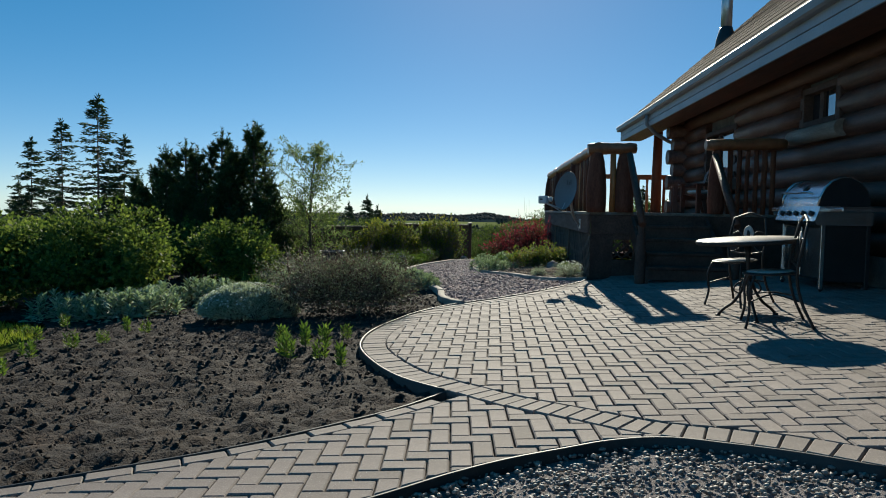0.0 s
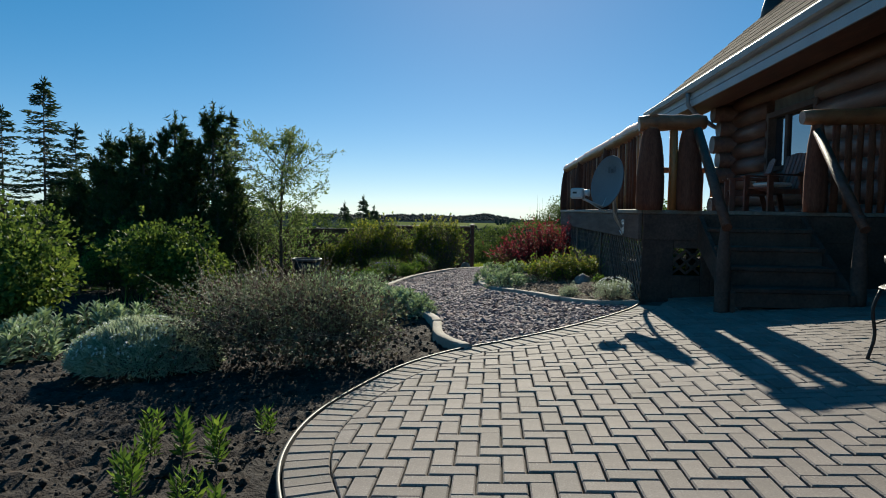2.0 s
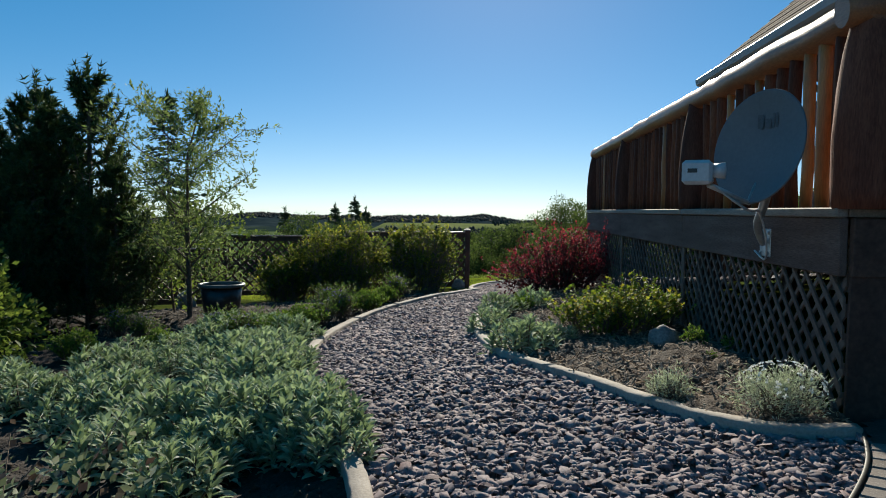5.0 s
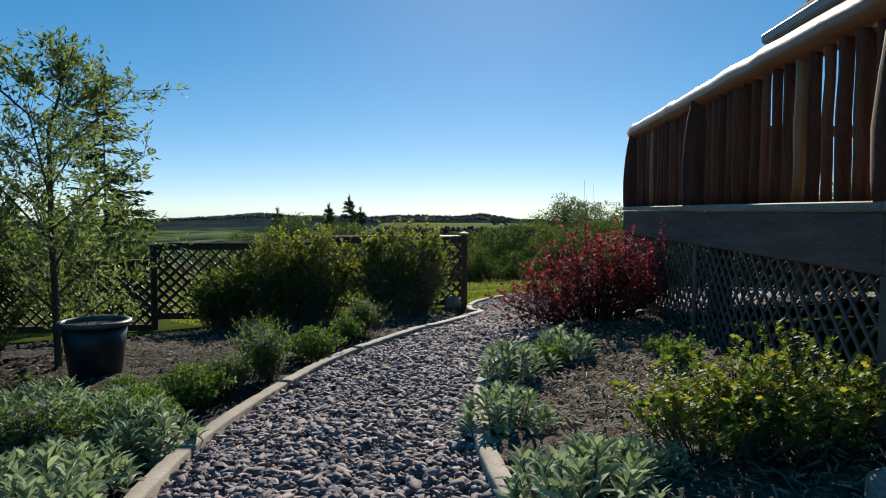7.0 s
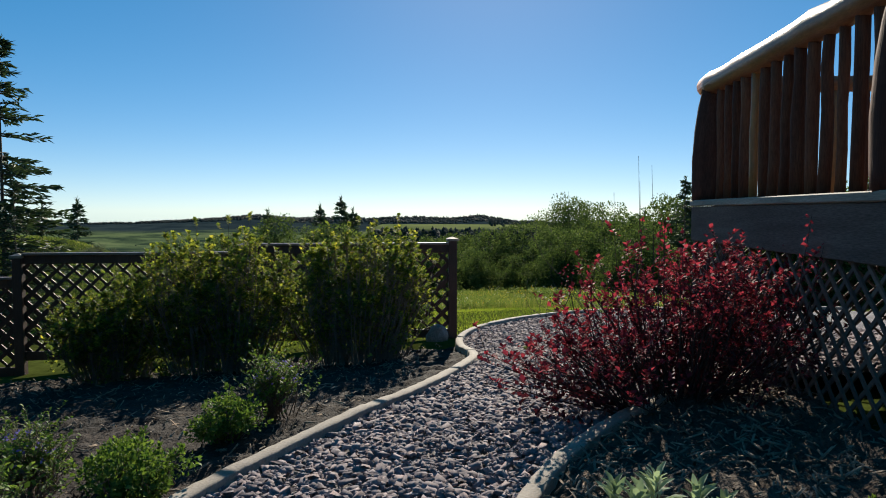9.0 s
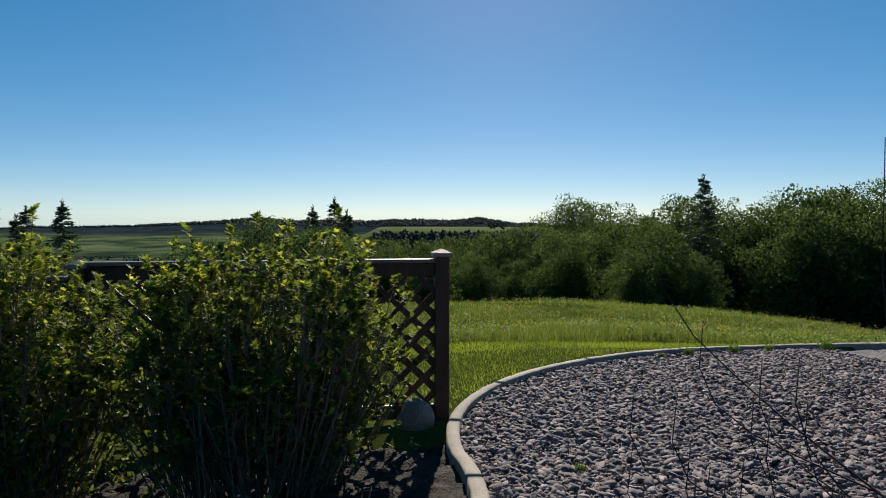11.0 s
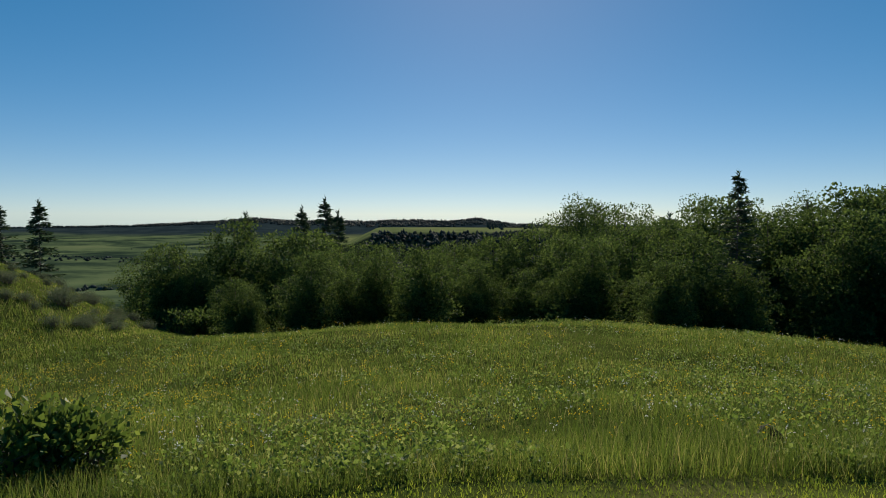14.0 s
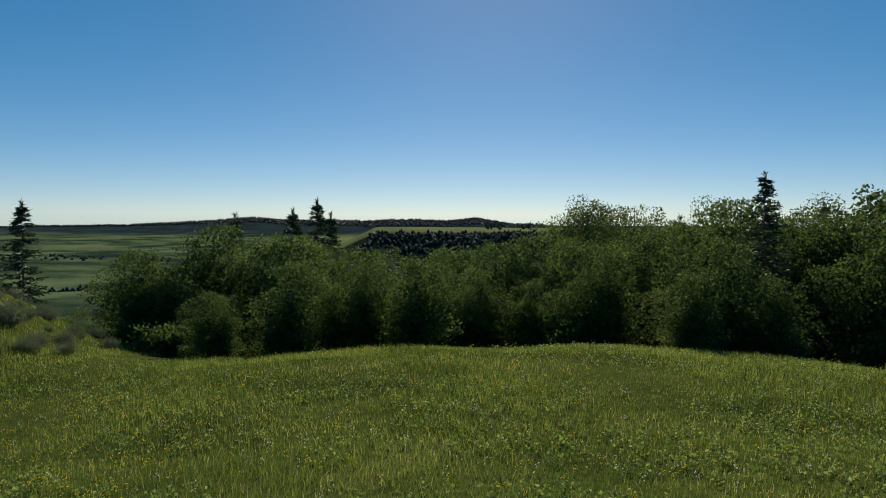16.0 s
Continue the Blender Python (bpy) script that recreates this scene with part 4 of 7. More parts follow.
def fence_panel(a, b, top, low):
    d = b - a
    w = d.length
    ang = math.atan2(d.y, d.x)
    at = Matrix.Translation((a.x, a.y, 0)) @ Matrix.Rotation(ang, 4, "Z")
    lattice(fence, w, low, top - 0.08, 0.159, 0.052, 0.008, M_FENCE, at @ Matrix.Translation((0, -0.008, 0)))
    part("top_rail", a_box(0.046, -0.02, top - 0.1, w - 0.046, 0.02, top - 0.016, bevel=0.004), M_FENCE, fence, m=at)
    part("cap_rail", a_box(0.046, -0.045, top - 0.014, w - 0.046, 0.045, top + 0.01, bevel=0.004), M_CAP, fence, m=at)
    part("bottom_rail", a_box(0.046, -0.02, low - 0.05, w - 0.046, 0.02, low + 0.04, bevel=0.004), M_FENCE, fence, m=at)


def fence_post(p, top):
    ang = math.atan2(fdir.y, fdir.x)
    z0 = land1(p.x, p.y) - 0.12
    at = Matrix.Translation((p.x, p.y, 0)) @ Matrix.Rotation(ang, 4, "Z")
    po = part("fence_post", a_box(-0.045, -0.045, z0, 0.045, 0.045, top - 0.03, bevel=0.004), M_FENCE, fence, m=at)
    bm = bmesh.new()
    box(bm, -0.062, -0.062, top - 0.04, 0.062, 0.062, top - 0.018)
    base = [bm.verts.new((sx * 0.062, sy * 0.062, top - 0.017)) for sx, sy in ((-1, -1), (1, -1), (1, 1), (-1, 1))]
    tip = bm.verts.new((0, 0, top + 0.008))
    bm.faces.new(base[::-1])
    for i in range(4):
        bm.faces.new((base[i], base[(i + 1) % 4], tip))
    part("post_cap", bm, M_COPPER, po, "low pyramid metal post cap")


FM = FA.lerp(FB, 0.5)
FC = FB + fdir * 2.2
FD = FC + fdir * 2.2
for p, top in ((FA, 0.652), (FM, 0.6), (FB, 0.5), (FC, 0.35), (FD, 0.35)):
    fence_post(p, top)
for a, b, top in ((FA, FM, 0.585), (FM, FB, 0.5), (FB, FC, 0.26), (FC, FD, 0.24)):
    fence_panel(a, b, top, land1((a.x + b.x) / 2, (a.y + b.y) / 2) + 0.12)

# ---------------------------------------------------------------- leaves
OVAL = (np.array([(0, 0, 0), (-0.34, 0.5, 0.1), (0, 1, -0.05), (0.34, 0.5, 0.1)]), np.array([(0, 1, 2), (0, 2, 3)]))
LANCE = (np.array([(0, 0, 0), (-0.11, 0.45, 0.03), (0, 1, -0.12), (0.11, 0.45, 0.03)]), np.array([(0, 1, 2), (0, 2, 3)]))
WILLOW = (np.array([(0, 0, 0), (-0.17, 0.45, 0.03), (0, 1, -0.12), (0.17, 0.45, 0.03)]), np.array([(0, 1, 2), (0, 2, 3)]))
NEEDLE = (np.array([(-0.05, 0, 0), (0.05, 0, 0), (0, 1, 0)]), np.array([(0, 1, 2)]))
LOBED = (np.array([(0, 0.36, -0.04), (0, 0, 0), (-0.4, 0.2, 0.07), (-0.2, 0.42, 0.0), (-0.4, 0.68, 0.06), (-0.13, 0.66, -0.02), (0, 1, -0.1), (0.13, 0.66, -0.02), (0.4, 0.68, 0.06), (0.2, 0.42, 0.0), (0.4, 0.2, 0.07)]),
         np.array([(0, i, i + 1) for i in range(1, 10)] + [(0, 10, 1)]))
WOOLLY = (np.array([(0, 0, 0), (-0.13, 0.33, 0.12), (0, 0.3, 0.06), (0.13, 0.33, 0.12), (-0.14, 0.66, 0.1), (0, 0.68, 0.04), (0.14, 0.66, 0.1), (-0.06, 0.92, -0.03), (0, 1, -0.1), (0.06, 0.92, -0.03)]),
          np.array([(0, 2, 1), (0, 3, 2), (1, 2, 5), (1, 5, 4), (2, 3, 6), (2, 6, 5), (4, 5, 8), (4, 8, 7), (5, 6, 9), (5, 9, 8)]))
BLADE = (np.array([(-0.5, 0, 0), (0.5, 0, 0), (-0.36, 0.55, 0.06), (0.36, 0.55, 0.06), (0, 1, 0.3)]), np.array([(0, 1, 3), (0, 3, 2), (2, 3, 4)]))


def spread(template, pos, way, size, r, width=None, roll=True):
    """Copies of a leaf at pos, each pointing along way."""
    tv, tf = template
    pos, way = np.asarray(pos, float), np.asarray(way, float)
    n = len(pos)
    y = way / np.maximum(np.linalg.norm(way, axis=1)[:, None], 1e-9)
    a = r.normal(size=(n, 3))
    if not roll:
        a = np.tile([0.0, 0.0, 1.0], (n, 1)) + 0.25 * a
        x = np.cross(y, a)
    else:
        x = a - y * (a * y).sum(1)[:, None]
    x /= np.maximum(np.linalg.norm(x, axis=1)[:, None], 1e-9)
    z = np.cross(x, y)
    size = np.broadcast_to(np.asarray(size, float), (n,))[:, None, None]
    wd = size if width is None else np.broadcast_to(np.asarray(width, float), (n,))[:, None, None]
    v = pos[:, None] + wd * tv[None, :, :1] * x[:, None] + size * (tv[None, :, 1:2] * y[:, None] + tv[None, :, 2:3] * z[:, None])
    f = tf[None] + (np.arange(n) * len(tv))[:, None, None]
    return v.reshape(-1, 3), f.reshape(-1, 3)


def leaf_mesh(name, *sets):
    vs, fs, o = [], [], 0
    for v, f in sets:
        vs.append(v)
        fs.append(f + o)
        o += len(v)
    return np_mesh(name, np.vstack(vs), np.vstack(fs))


def unit(r, n, up=-0.2):
    d = r.normal(size=(n * 3, 3))
    d /= np.linalg.norm(d, axis=1)[:, None]
    return d[d[:, 2] > up][:n]


def sticks(segs, sides=4):
    """Tapered twigs in one mesh: rows of (from, to, radius, radius)."""
    vs, fs, o = [], [], 0
    ang = np.arange(sides) * 2 * np.pi / sides
    for a, b, ra, rb in segs:
        a, b = np.asarray(a, float), np.asarray(b, float)
        d = b - a
        d = d / max(np.linalg.norm(d), 1e-9)
        u = np.cross(d, [0.3, 0.9, 0.2])
        u /= max(np.linalg.norm(u), 1e-9)
        w = np.cross(d, u)
        ring = np.cos(ang)[:, None] * u + np.sin(ang)[:, None] * w
        vs += [a + ra * ring, b + rb * ring]
        for k in range(sides):
            fs.append((o + k, o + (k + 1) % sides, o + sides + (k + 1) % sides, o + sides + k))
        o += 2 * sides
    return np_mesh("stem", np.vstack(vs), np.array(fs), True)


def bush_meshes(blobs, clumps, per, size, template, seed, spread_k=0.16, stem_r=0.006, up=-0.25, out=0.8, shell=0.72, lift=0.35):
    """Foliage and stems of a shrub of clumped leaves; blobs are (x, y, z, rx, ry, rz) from its foot."""
    r = np.random.default_rng(seed)
    vol = np.array([b[3] * b[5] for b in blobs])
    cs, ds = [], []
    for b, k in zip(blobs, np.maximum(1, (clumps * vol / vol.sum()).astype(int))):
        d = unit(r, k, up)
        rad = r.uniform(shell, 1.05, len(d))[:, None] ** 1.0
        rad *= 1 + 0.27 * (np.sin(d[:, :1] * 5 + seed) + np.sin(d[:, 1:2] * 6 + 2 * seed) + np.sin(d[:, 2:] * 7 + 3 * seed)) / 1.7
        inner = r.uniform(0, 1, len(d)) < 0.25
        rad[inner] *= r.uniform(0.45, 0.9, (inner.sum(), 1))
        cs.append(np.array(b[:3]) + d * rad * np.array(b[3:]))
        ds.append(d)
    cs, ds = np.vstack(cs), np.vstack(ds)
    rr = np.mean([b[3] for b in blobs]) * spread_k
    pos = np.repeat(cs, per, 0) + r.normal(size=(len(cs) * per, 3)) * rr
    pos[:, 2] = np.maximum(pos[:, 2], 0.01)
    way = np.repeat(ds, per, 0) * out + r.normal(size=pos.shape) * 0.6 + np.array([0, 0, lift])
    fol = leaf_mesh("foliage", spread(template, pos, way, size * r.uniform(0.6, 1.25, len(pos)), r))
    segs = []
    for c in cs[:: max(1, len(cs) // 60)]:
        base = np.array([c[0] * 0.4, c[1] * 0.4, 0.0]) + r.normal(size=3) * [0.03, 0.03, 0]
        mid = base * 0.5 + c * 0.5 + r.normal(size=3) * 0.04 + [0, 0, 0.05]
        segs += [(base, mid, stem_r * 1.5, stem_r), (mid, c, stem_r, stem_r * 0.4)]
    return fol, sticks(segs)


def lobed(blobs, lobes, per, size, template, seed, lobe_r, up=-0.45, droop=0.1, fill=0.9, stem_r=0.006):
    """Foliage and stems of a dense shrub: billows of leaves over its outline, with a thick dark heart of leaves. blobs: (x, y, z, rx, ry, rz) from its foot."""
    r = np.random.default_rng(seed)
    area_ = np.array([b[3] * b[5] for b in blobs])
    pos, way, big, ends = [], [], [], []
    for b, k in zip(blobs, np.maximum(3, (lobes * area_ / area_.sum()).astype(int))):
        d = unit(r, k, up)
        c = np.array(b[:3]) + d * r.uniform(0.62, 1.06, (len(d), 1)) * np.array(b[3:])
        for ci, di in zip(c, d):
            lr = lobe_r * r.uniform(0.4, 1.5)
            e = r.normal(size=(int(per * (lr / lobe_r) ** 2) + 4, 3))
            e /= np.linalg.norm(e, axis=1)[:, None]
            e = e[(e @ di) > -0.35]
            q = ci + e * lr * r.uniform(0.6, 1.08, (len(e), 1)) * [1.1, 1.1, 0.85]
            pos.append(q)
            way.append(e * 0.8 + r.normal(size=e.shape) * 0.5 + [0, 0, 0.25 - droop])
            big.append(size * r.uniform(0.55, 1.2, len(e)))
            ends.append(ci)
            if r.uniform() < 0.35:                                        # a sprig standing out of the billow
                sp_d = di + r.normal(size=3) * 0.35 + [0, 0, 0.45]
                u = r.uniform(0.2, 1, 16)[:, None]
                pos.append(ci + sp_d * lr * (0.7 + 0.5 * u) + r.normal(size=(16, 3)) * size * 0.25)
                way.append(sp_d + r.normal(size=(16, 3)) * 0.6)
                big.append(size * r.uniform(0.6, 1.1, 16))
        n = int(fill * k * per * 0.35)
        e = r.normal(size=(n, 3))
        e /= np.linalg.norm(e, axis=1)[:, None]
        pos.append(np.array(b[:3]) + e * r.uniform(0.35, 0.8, (n, 1)) * np.array(b[3:]))
        way.append(r.normal(size=(n, 3)))
        big.append(size * r.uniform(1.0, 1.9, n))
    pos = np.vstack(pos)
    pos[:, 2] = np.maximum(pos[:, 2], 0.01)
    fol = leaf_mesh("foliage", spread(template, pos, np.vstack(way), np.concatenate(big), r))
    segs = []
    for c in ends[:: max(1, len(ends) // 50)]:
        base = np.array([c[0] * 0.35, c[1] * 0.35, 0.0]) + r.normal(size=3) * [0.03, 0.03, 0]
        mid = base * 0.5 + c * 0.5 + r.normal(size=3) * 0.04 + [0, 0, 0.05]
        segs += [(base, mid, stem_r * 1.5, stem_r), (mid, c, stem_r, stem_r * 0.4)]
    return fol, sticks(segs)


def shrub(name, meshes, leaf, bark, x, y, label, category="shrub", s=1.0, rot=0.0, group="", dz=-0.03):
    root = thing(name, Matrix.Translation((x, y, land1(x, y) + dz)) @ Matrix.Rotation(rot, 4, "Z") @ Matrix.Scale(s, 4), label, category, group)
    tagged(part("stem", meshes[1], bark, root), kind="stuff")
    part("foliage", meshes[0], leaf, root)
    return root


def again(ob, x, y, s=1.0, rot=0.0, dz=-0.03):
    c = copy_thing(ob, Matrix.Translation((x, y, land1(x, y) + dz)) @ Matrix.Rotation(rot, 4, "Z"))
    c.scale = (s, s, s)
    return c


# shrubs along the fence
def stemmed_bush(seed, blobs, stems, size, low=0.25, template=None, tuft=20, foot=0.6, drop=0.72):
    """An upright shrub: many bare brown stems from the ground, side twigs, and tufts of lobed leaves towards their tips."""
    r = np.random.default_rng(seed)
    segs, pos, way, big = [], [], [], []
    vol = np.array([b[2] * b[3] for b in blobs])
    for (cx, cy, rx, ry, h), k in zip(blobs, (stems * vol / vol.sum()).astype(int)):
        for i in range(k):
            a, q = r.uniform(0, 2 * np.pi), r.uniform(0, 1) ** 0.55
            ex, ey = np.cos(a) * q, np.sin(a) * q
            b0 = np.array([cx * foot / 0.6 + foot * rx * ex, cy * foot / 0.6 + foot * ry * ey, 0.0]) + r.normal(size=3) * [0.03, 0.03, 0]
            tip = np.array([cx + rx * ex, cy + ry * ey, h * math.sqrt(1 - drop * q ** 2) * r.uniform(0.8, 1.02) * (1 + 0.13 * math.sin(3 * a + cx * 9 + seed) * q + 0.06 * math.sin(7 * a + seed)) * (1.14 if r.uniform() < 0.07 else 1.0)])
            tip[2] = min(tip[2], 1.09 * h)
            tip += r.normal(size=3) * [0.04, 0.04, 0.02]
            mid = b0 * 0.42 + tip * 0.58 + np.array([ex * 0.05, ey * 0.05, 0.04 * h]) + r.normal(size=3) * 0.02
            segs += [(b0, mid, 0.0052, 0.0038), (mid, tip, 0.0038, 0.0012)]
            line = lambda t: b0 + (mid - b0) * t / 0.58 if t < 0.58 else mid + (tip - mid) * (t - 0.58) / 0.42
            ends = [(tip + (line(0.6) - tip) * min(1.0, 0.16 / h), tip, tuft)]
            for w in range(6):
                t = r.uniform(low, 0.92)
                p = line(t)
                e = p + np.array([*r.normal(size=2) * 0.09, r.uniform(0.06, 0.2)])
                segs.append((p, e, 0.002, 0.0008))
                ends.append((p * 0.35 + e * 0.65, e, 5 + int(6 * t)))
            for p, e, m in ends:
                for t in np.linspace(0, 1, m):
                    c = r.uniform(0, 2 * np.pi)
                    pos.append(p + (e - p) * t)
                    way.append((np.cos(c), np.sin(c), 0.15 + 0.9 * t ** 2))
                    big.append(size * (0.6 + 0.55 * t) * r.uniform(0.7, 1.2))
    return leaf_mesh("foliage", spread(template or LOBED, pos, way, np.array(big), r, roll=False)), sticks(segs, 4)


FENCE_BUSH = "yellow-green shrub with bare brown stems by the fence"
for lab, x, y, blobs, k, sd in (("rounded ", 0.05, 17.6, [(0.1, 0.05, 0.58, 0.5, 1.27), (-0.34, 0.05, 0.38, 0.42, 1.14), (0.38, 0.26, 0.38, 0.32, 1.22)], 300, 21),
                                ("tall ", -1.2, 17.55, [(0.26, 0, 0.52, 0.46, 1.3), (-0.3, 0.05, 0.46, 0.45, 1.27)], 270, 22),
                                ("small ", -2.14, 17.45, [(-0.1, 0, 0.42, 0.42, 0.74), (0.25, 0.05, 0.34, 0.38, 0.95)], 170, 23)):
    bush = shrub("yellow_green_shrub", stemmed_bush(sd, blobs, k, 0.037, 0.04, None, 28, foot=0.42, drop=0.7), L_NINEBARK, M_STEM, x, y, lab + FENCE_BUSH, group="shrubs along the fence")
    thick, wide = (0.09, 0.58) if sd == 21 else (0.17, 0.7)
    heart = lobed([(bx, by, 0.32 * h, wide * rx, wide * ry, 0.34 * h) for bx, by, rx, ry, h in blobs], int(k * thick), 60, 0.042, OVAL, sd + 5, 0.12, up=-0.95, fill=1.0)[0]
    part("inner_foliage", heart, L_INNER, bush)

# red shrub at the deck's far end
rb = stemmed_bush(31, [(0.05, 0, 0.76, 0.6, 0.78), (-0.6, -0.25, 0.5, 0.42, 0.4), (0.3, 0.05, 0.45, 0.4, 0.86)], 130, 0.032, 0.3, OVAL, 18, foot=0.22)
red = shrub("red_leaved_shrub", rb, L_RED, M_RED_TWIG, 2.02, 14.85, "wine-red leaved shrub with upright twigs beside the deck")
part("inner_foliage", lobed([(0.15, 0, 0.26, 0.5, 0.42, 0.27), (-0.4, -0.15, 0.12, 0.3, 0.3, 0.13)], 34, 60, 0.032, OVAL, 33, 0.1, up=-0.9, fill=1.2)[0], L_RED_SHADED, red)
rr_ = np.random.default_rng(32)
segs, lp, lw = [], [], []
for i in range(26):
    a, k = rr_.uniform(0, 2 * np.pi), rr_.uniform(0.15, 0.75)
    b0 = np.array([0.55 * k * np.cos(a), 0.45 * k * np.sin(a), 0.0])
    t0 = np.array([k * np.cos(a), 0.75 * k * np.sin(a), rr_.uniform(0.45, 0.98)])
    md = (b0 + t0) / 2 + np.array([0.08 * np.cos(a), 0.08 * np.sin(a), 0.08])
    segs += [(b0, md, 0.004, 0.003), (md, t0, 0.003, 0.001)]
    for q in np.linspace(0.35, 1, 20):
        lp.append(md + (t0 - md) * q + rr_.normal(size=3) * 0.012)
        lw.append(rr_.normal(size=3) + [0, 0, 0.5])
tagged(part("shoot", sticks(segs), M_RED_TWIG, red), kind="stuff")
part("shoot_foliage", leaf_mesh("shoot_foliage", spread(OVAL, lp, lw, 0.027 * rr_.uniform(0.6, 1.2, len(lp)), rr_)), L_RED, red)

rq = np.random.default_rng(34)
shoots = [[(0, 0, 0), (-0.2, 0.6, 0.34), (-0.44, 1.1, 0.6), (-0.53, 1.2, 0.72), (-0.545, 1.24, 0.8), (-0.585, 1.23, 0.86)]]
for k in range(16):                                                       # thin bare twigs reaching over the path
    tip = np.array([rq.uniform(-0.6, -0.25), rq.uniform(0.9, 1.3), rq.uniform(0.25, 0.7)])
    mid = tip * [0.55, 0.6, 0.5] + rq.normal(size=3) * 0.05
    shoots.append([(0, 0, 0), tuple(mid), tuple(tip - [0.02, 0.03, 0.1]), tuple(tip)])
for x, y, h in ((0.1, 1.05, 1.35), (0.22, 1.15, 1.3), (0.17, 1.25, 1.2), (-0.02, 1.2, 1.12)):      # tall straight stalks
    shoots.append([(0.05, 0.5, 0), (x + 0.02, y, 0.6 * h), (x, y, h)])
for pts in shoots:
    ln = smoothed(pts, 14)
    part("bare_shoot", tube([tuple(p) for p in ln], list(np.linspace(0.0042, 0.0011, 14)), 5), M_RED_TWIG, red)

# bed by the deck
GOLD = [(-0.22, -0.05, 0.34, 0.3, 0.36), (0.1, 0.02, 0.36, 0.32, 0.42), (0.36, 0.06, 0.22, 0.24, 0.4)]
gb = stemmed_bush(41, GOLD, 110, 0.034, 0.15, LOBED, 16)
gold = shrub("golden_shrub", gb, L_SPIREA, M_TWIG, 1.85, 11.25, "low golden-leaved shrub in the bed by the deck", s=0.84)
part("inner_foliage", lobed([(bx, by, 0.42 * h, 0.8 * rx, 0.8 * ry, 0.44 * h) for bx, by, rx, ry, h in GOLD], 34, 60, 0.03, OVAL, 46, 0.07, up=-0.9, fill=1.2)[0], L_GREEN, gold)
sg = lobed([(0, 0, 0.13, 0.14, 0.14, 0.14)], 16, 34, 0.034, OVAL, 42, 0.05, stem_r=0.003)
small = shrub("green_perennial", sg, L_GREEN, M_TWIG, 1.3, 13.0, "small bright green leafy perennial", "perennial", 0.7, group="small green perennials")
for x, y, s in ((2.05, 12.75, 0.75), (2.2, 10.6, 0.5), (2.32, 10.3, 0.4), (2.1, 10.1, 0.22), (2.05, 13.2, 0.5), (1.9, 11.9, 0.55), (3.4, 21.08, 0.3), (3.9, 21.2, 0.35), (4.3, 21.28, 0.3), (4.9, 21.3, 0.4), (3.1, 20.95, 0.22), (1.62, 17.6, 0.2)):
    again(small, x, y, s, x * 9)
wf = bush_meshes([(0, 0, 0.12, 0.2, 0.18, 0.14)], 170, 18, 0.028, LANCE, 43, 0.16, 0.002)
cer = shrub("white_flowered_cushion", wf, L_SILVERFINE, M_TWIG, 1.95, 8.93, "pale silver cushion plant with small white flowers at the deck corner", "perennial", 0.78)
fr = np.random.default_rng(44)
d = unit(fr, 90, 0.1)
pp = d * [0.24, 0.22, 0.17] + [0, 0, 0.17]
tagged(part("bloom", leaf_mesh("flowers", *[spread(OVAL, pp, np.cross(d, fr.normal(size=d.shape)), 0.017, fr) for _ in range(5)]), L_PETAL_W, cer), kind="stuff")
tf = bush_meshes([(0, 0, 0.08, 0.13, 0.12, 0.1)], 90, 14, 0.03, LANCE, 45, 0.25, 0.002)
shrub("pale_tuft", tf, L_SILVERFINE, M_TWIG, 1.58, 9.28, "pale grey-green tuft beside the kerb", "perennial", 0.75)


def woolly_clump(seed, rosettes=15, ln=0.1, wide=0.17, tall=0.18):
    """Rosettes of felted leaves on short stalks: upright in the heart, arching out below."""
    r = np.random.default_rng(seed)
    pos, way, size, segs = [], [], [], []
    for k in range(rosettes):
        a, q = k * 2.4 + r.uniform(-0.4, 0.4), math.sqrt((k + 0.5) / rosettes)
        c = np.array([wide * q * np.cos(a), wide * q * np.sin(a), 0])
        top = c * 1.2 + np.array([0, 0, tall * (1.05 - 0.55 * q ** 2) * r.uniform(0.75, 1.1)])
        segs.append((c * 0.8, top, 0.005, 0.004))
        for j in range(24):
            f = (j + 0.5) / 24
            b = j * 2.4 + r.uniform(-0.3, 0.3)
            pos.append(top + np.array([0, 0, -0.11 * f * tall / 0.17 * (0.6 + f)]))
            way.append((np.cos(b) + 0.35 * np.cos(a) * q, np.sin(b) + 0.35 * np.sin(a) * q, 2.0 * (1 - f) ** 1.6 + 0.05 + r.uniform(-0.1, 0.2)))
            size.append(ln * (0.55 + 0.6 * f) * r.uniform(0.8, 1.15))
    return leaf_mesh("foliage", spread(WOOLLY, pos, way, size, r, roll=False)), sticks(segs)


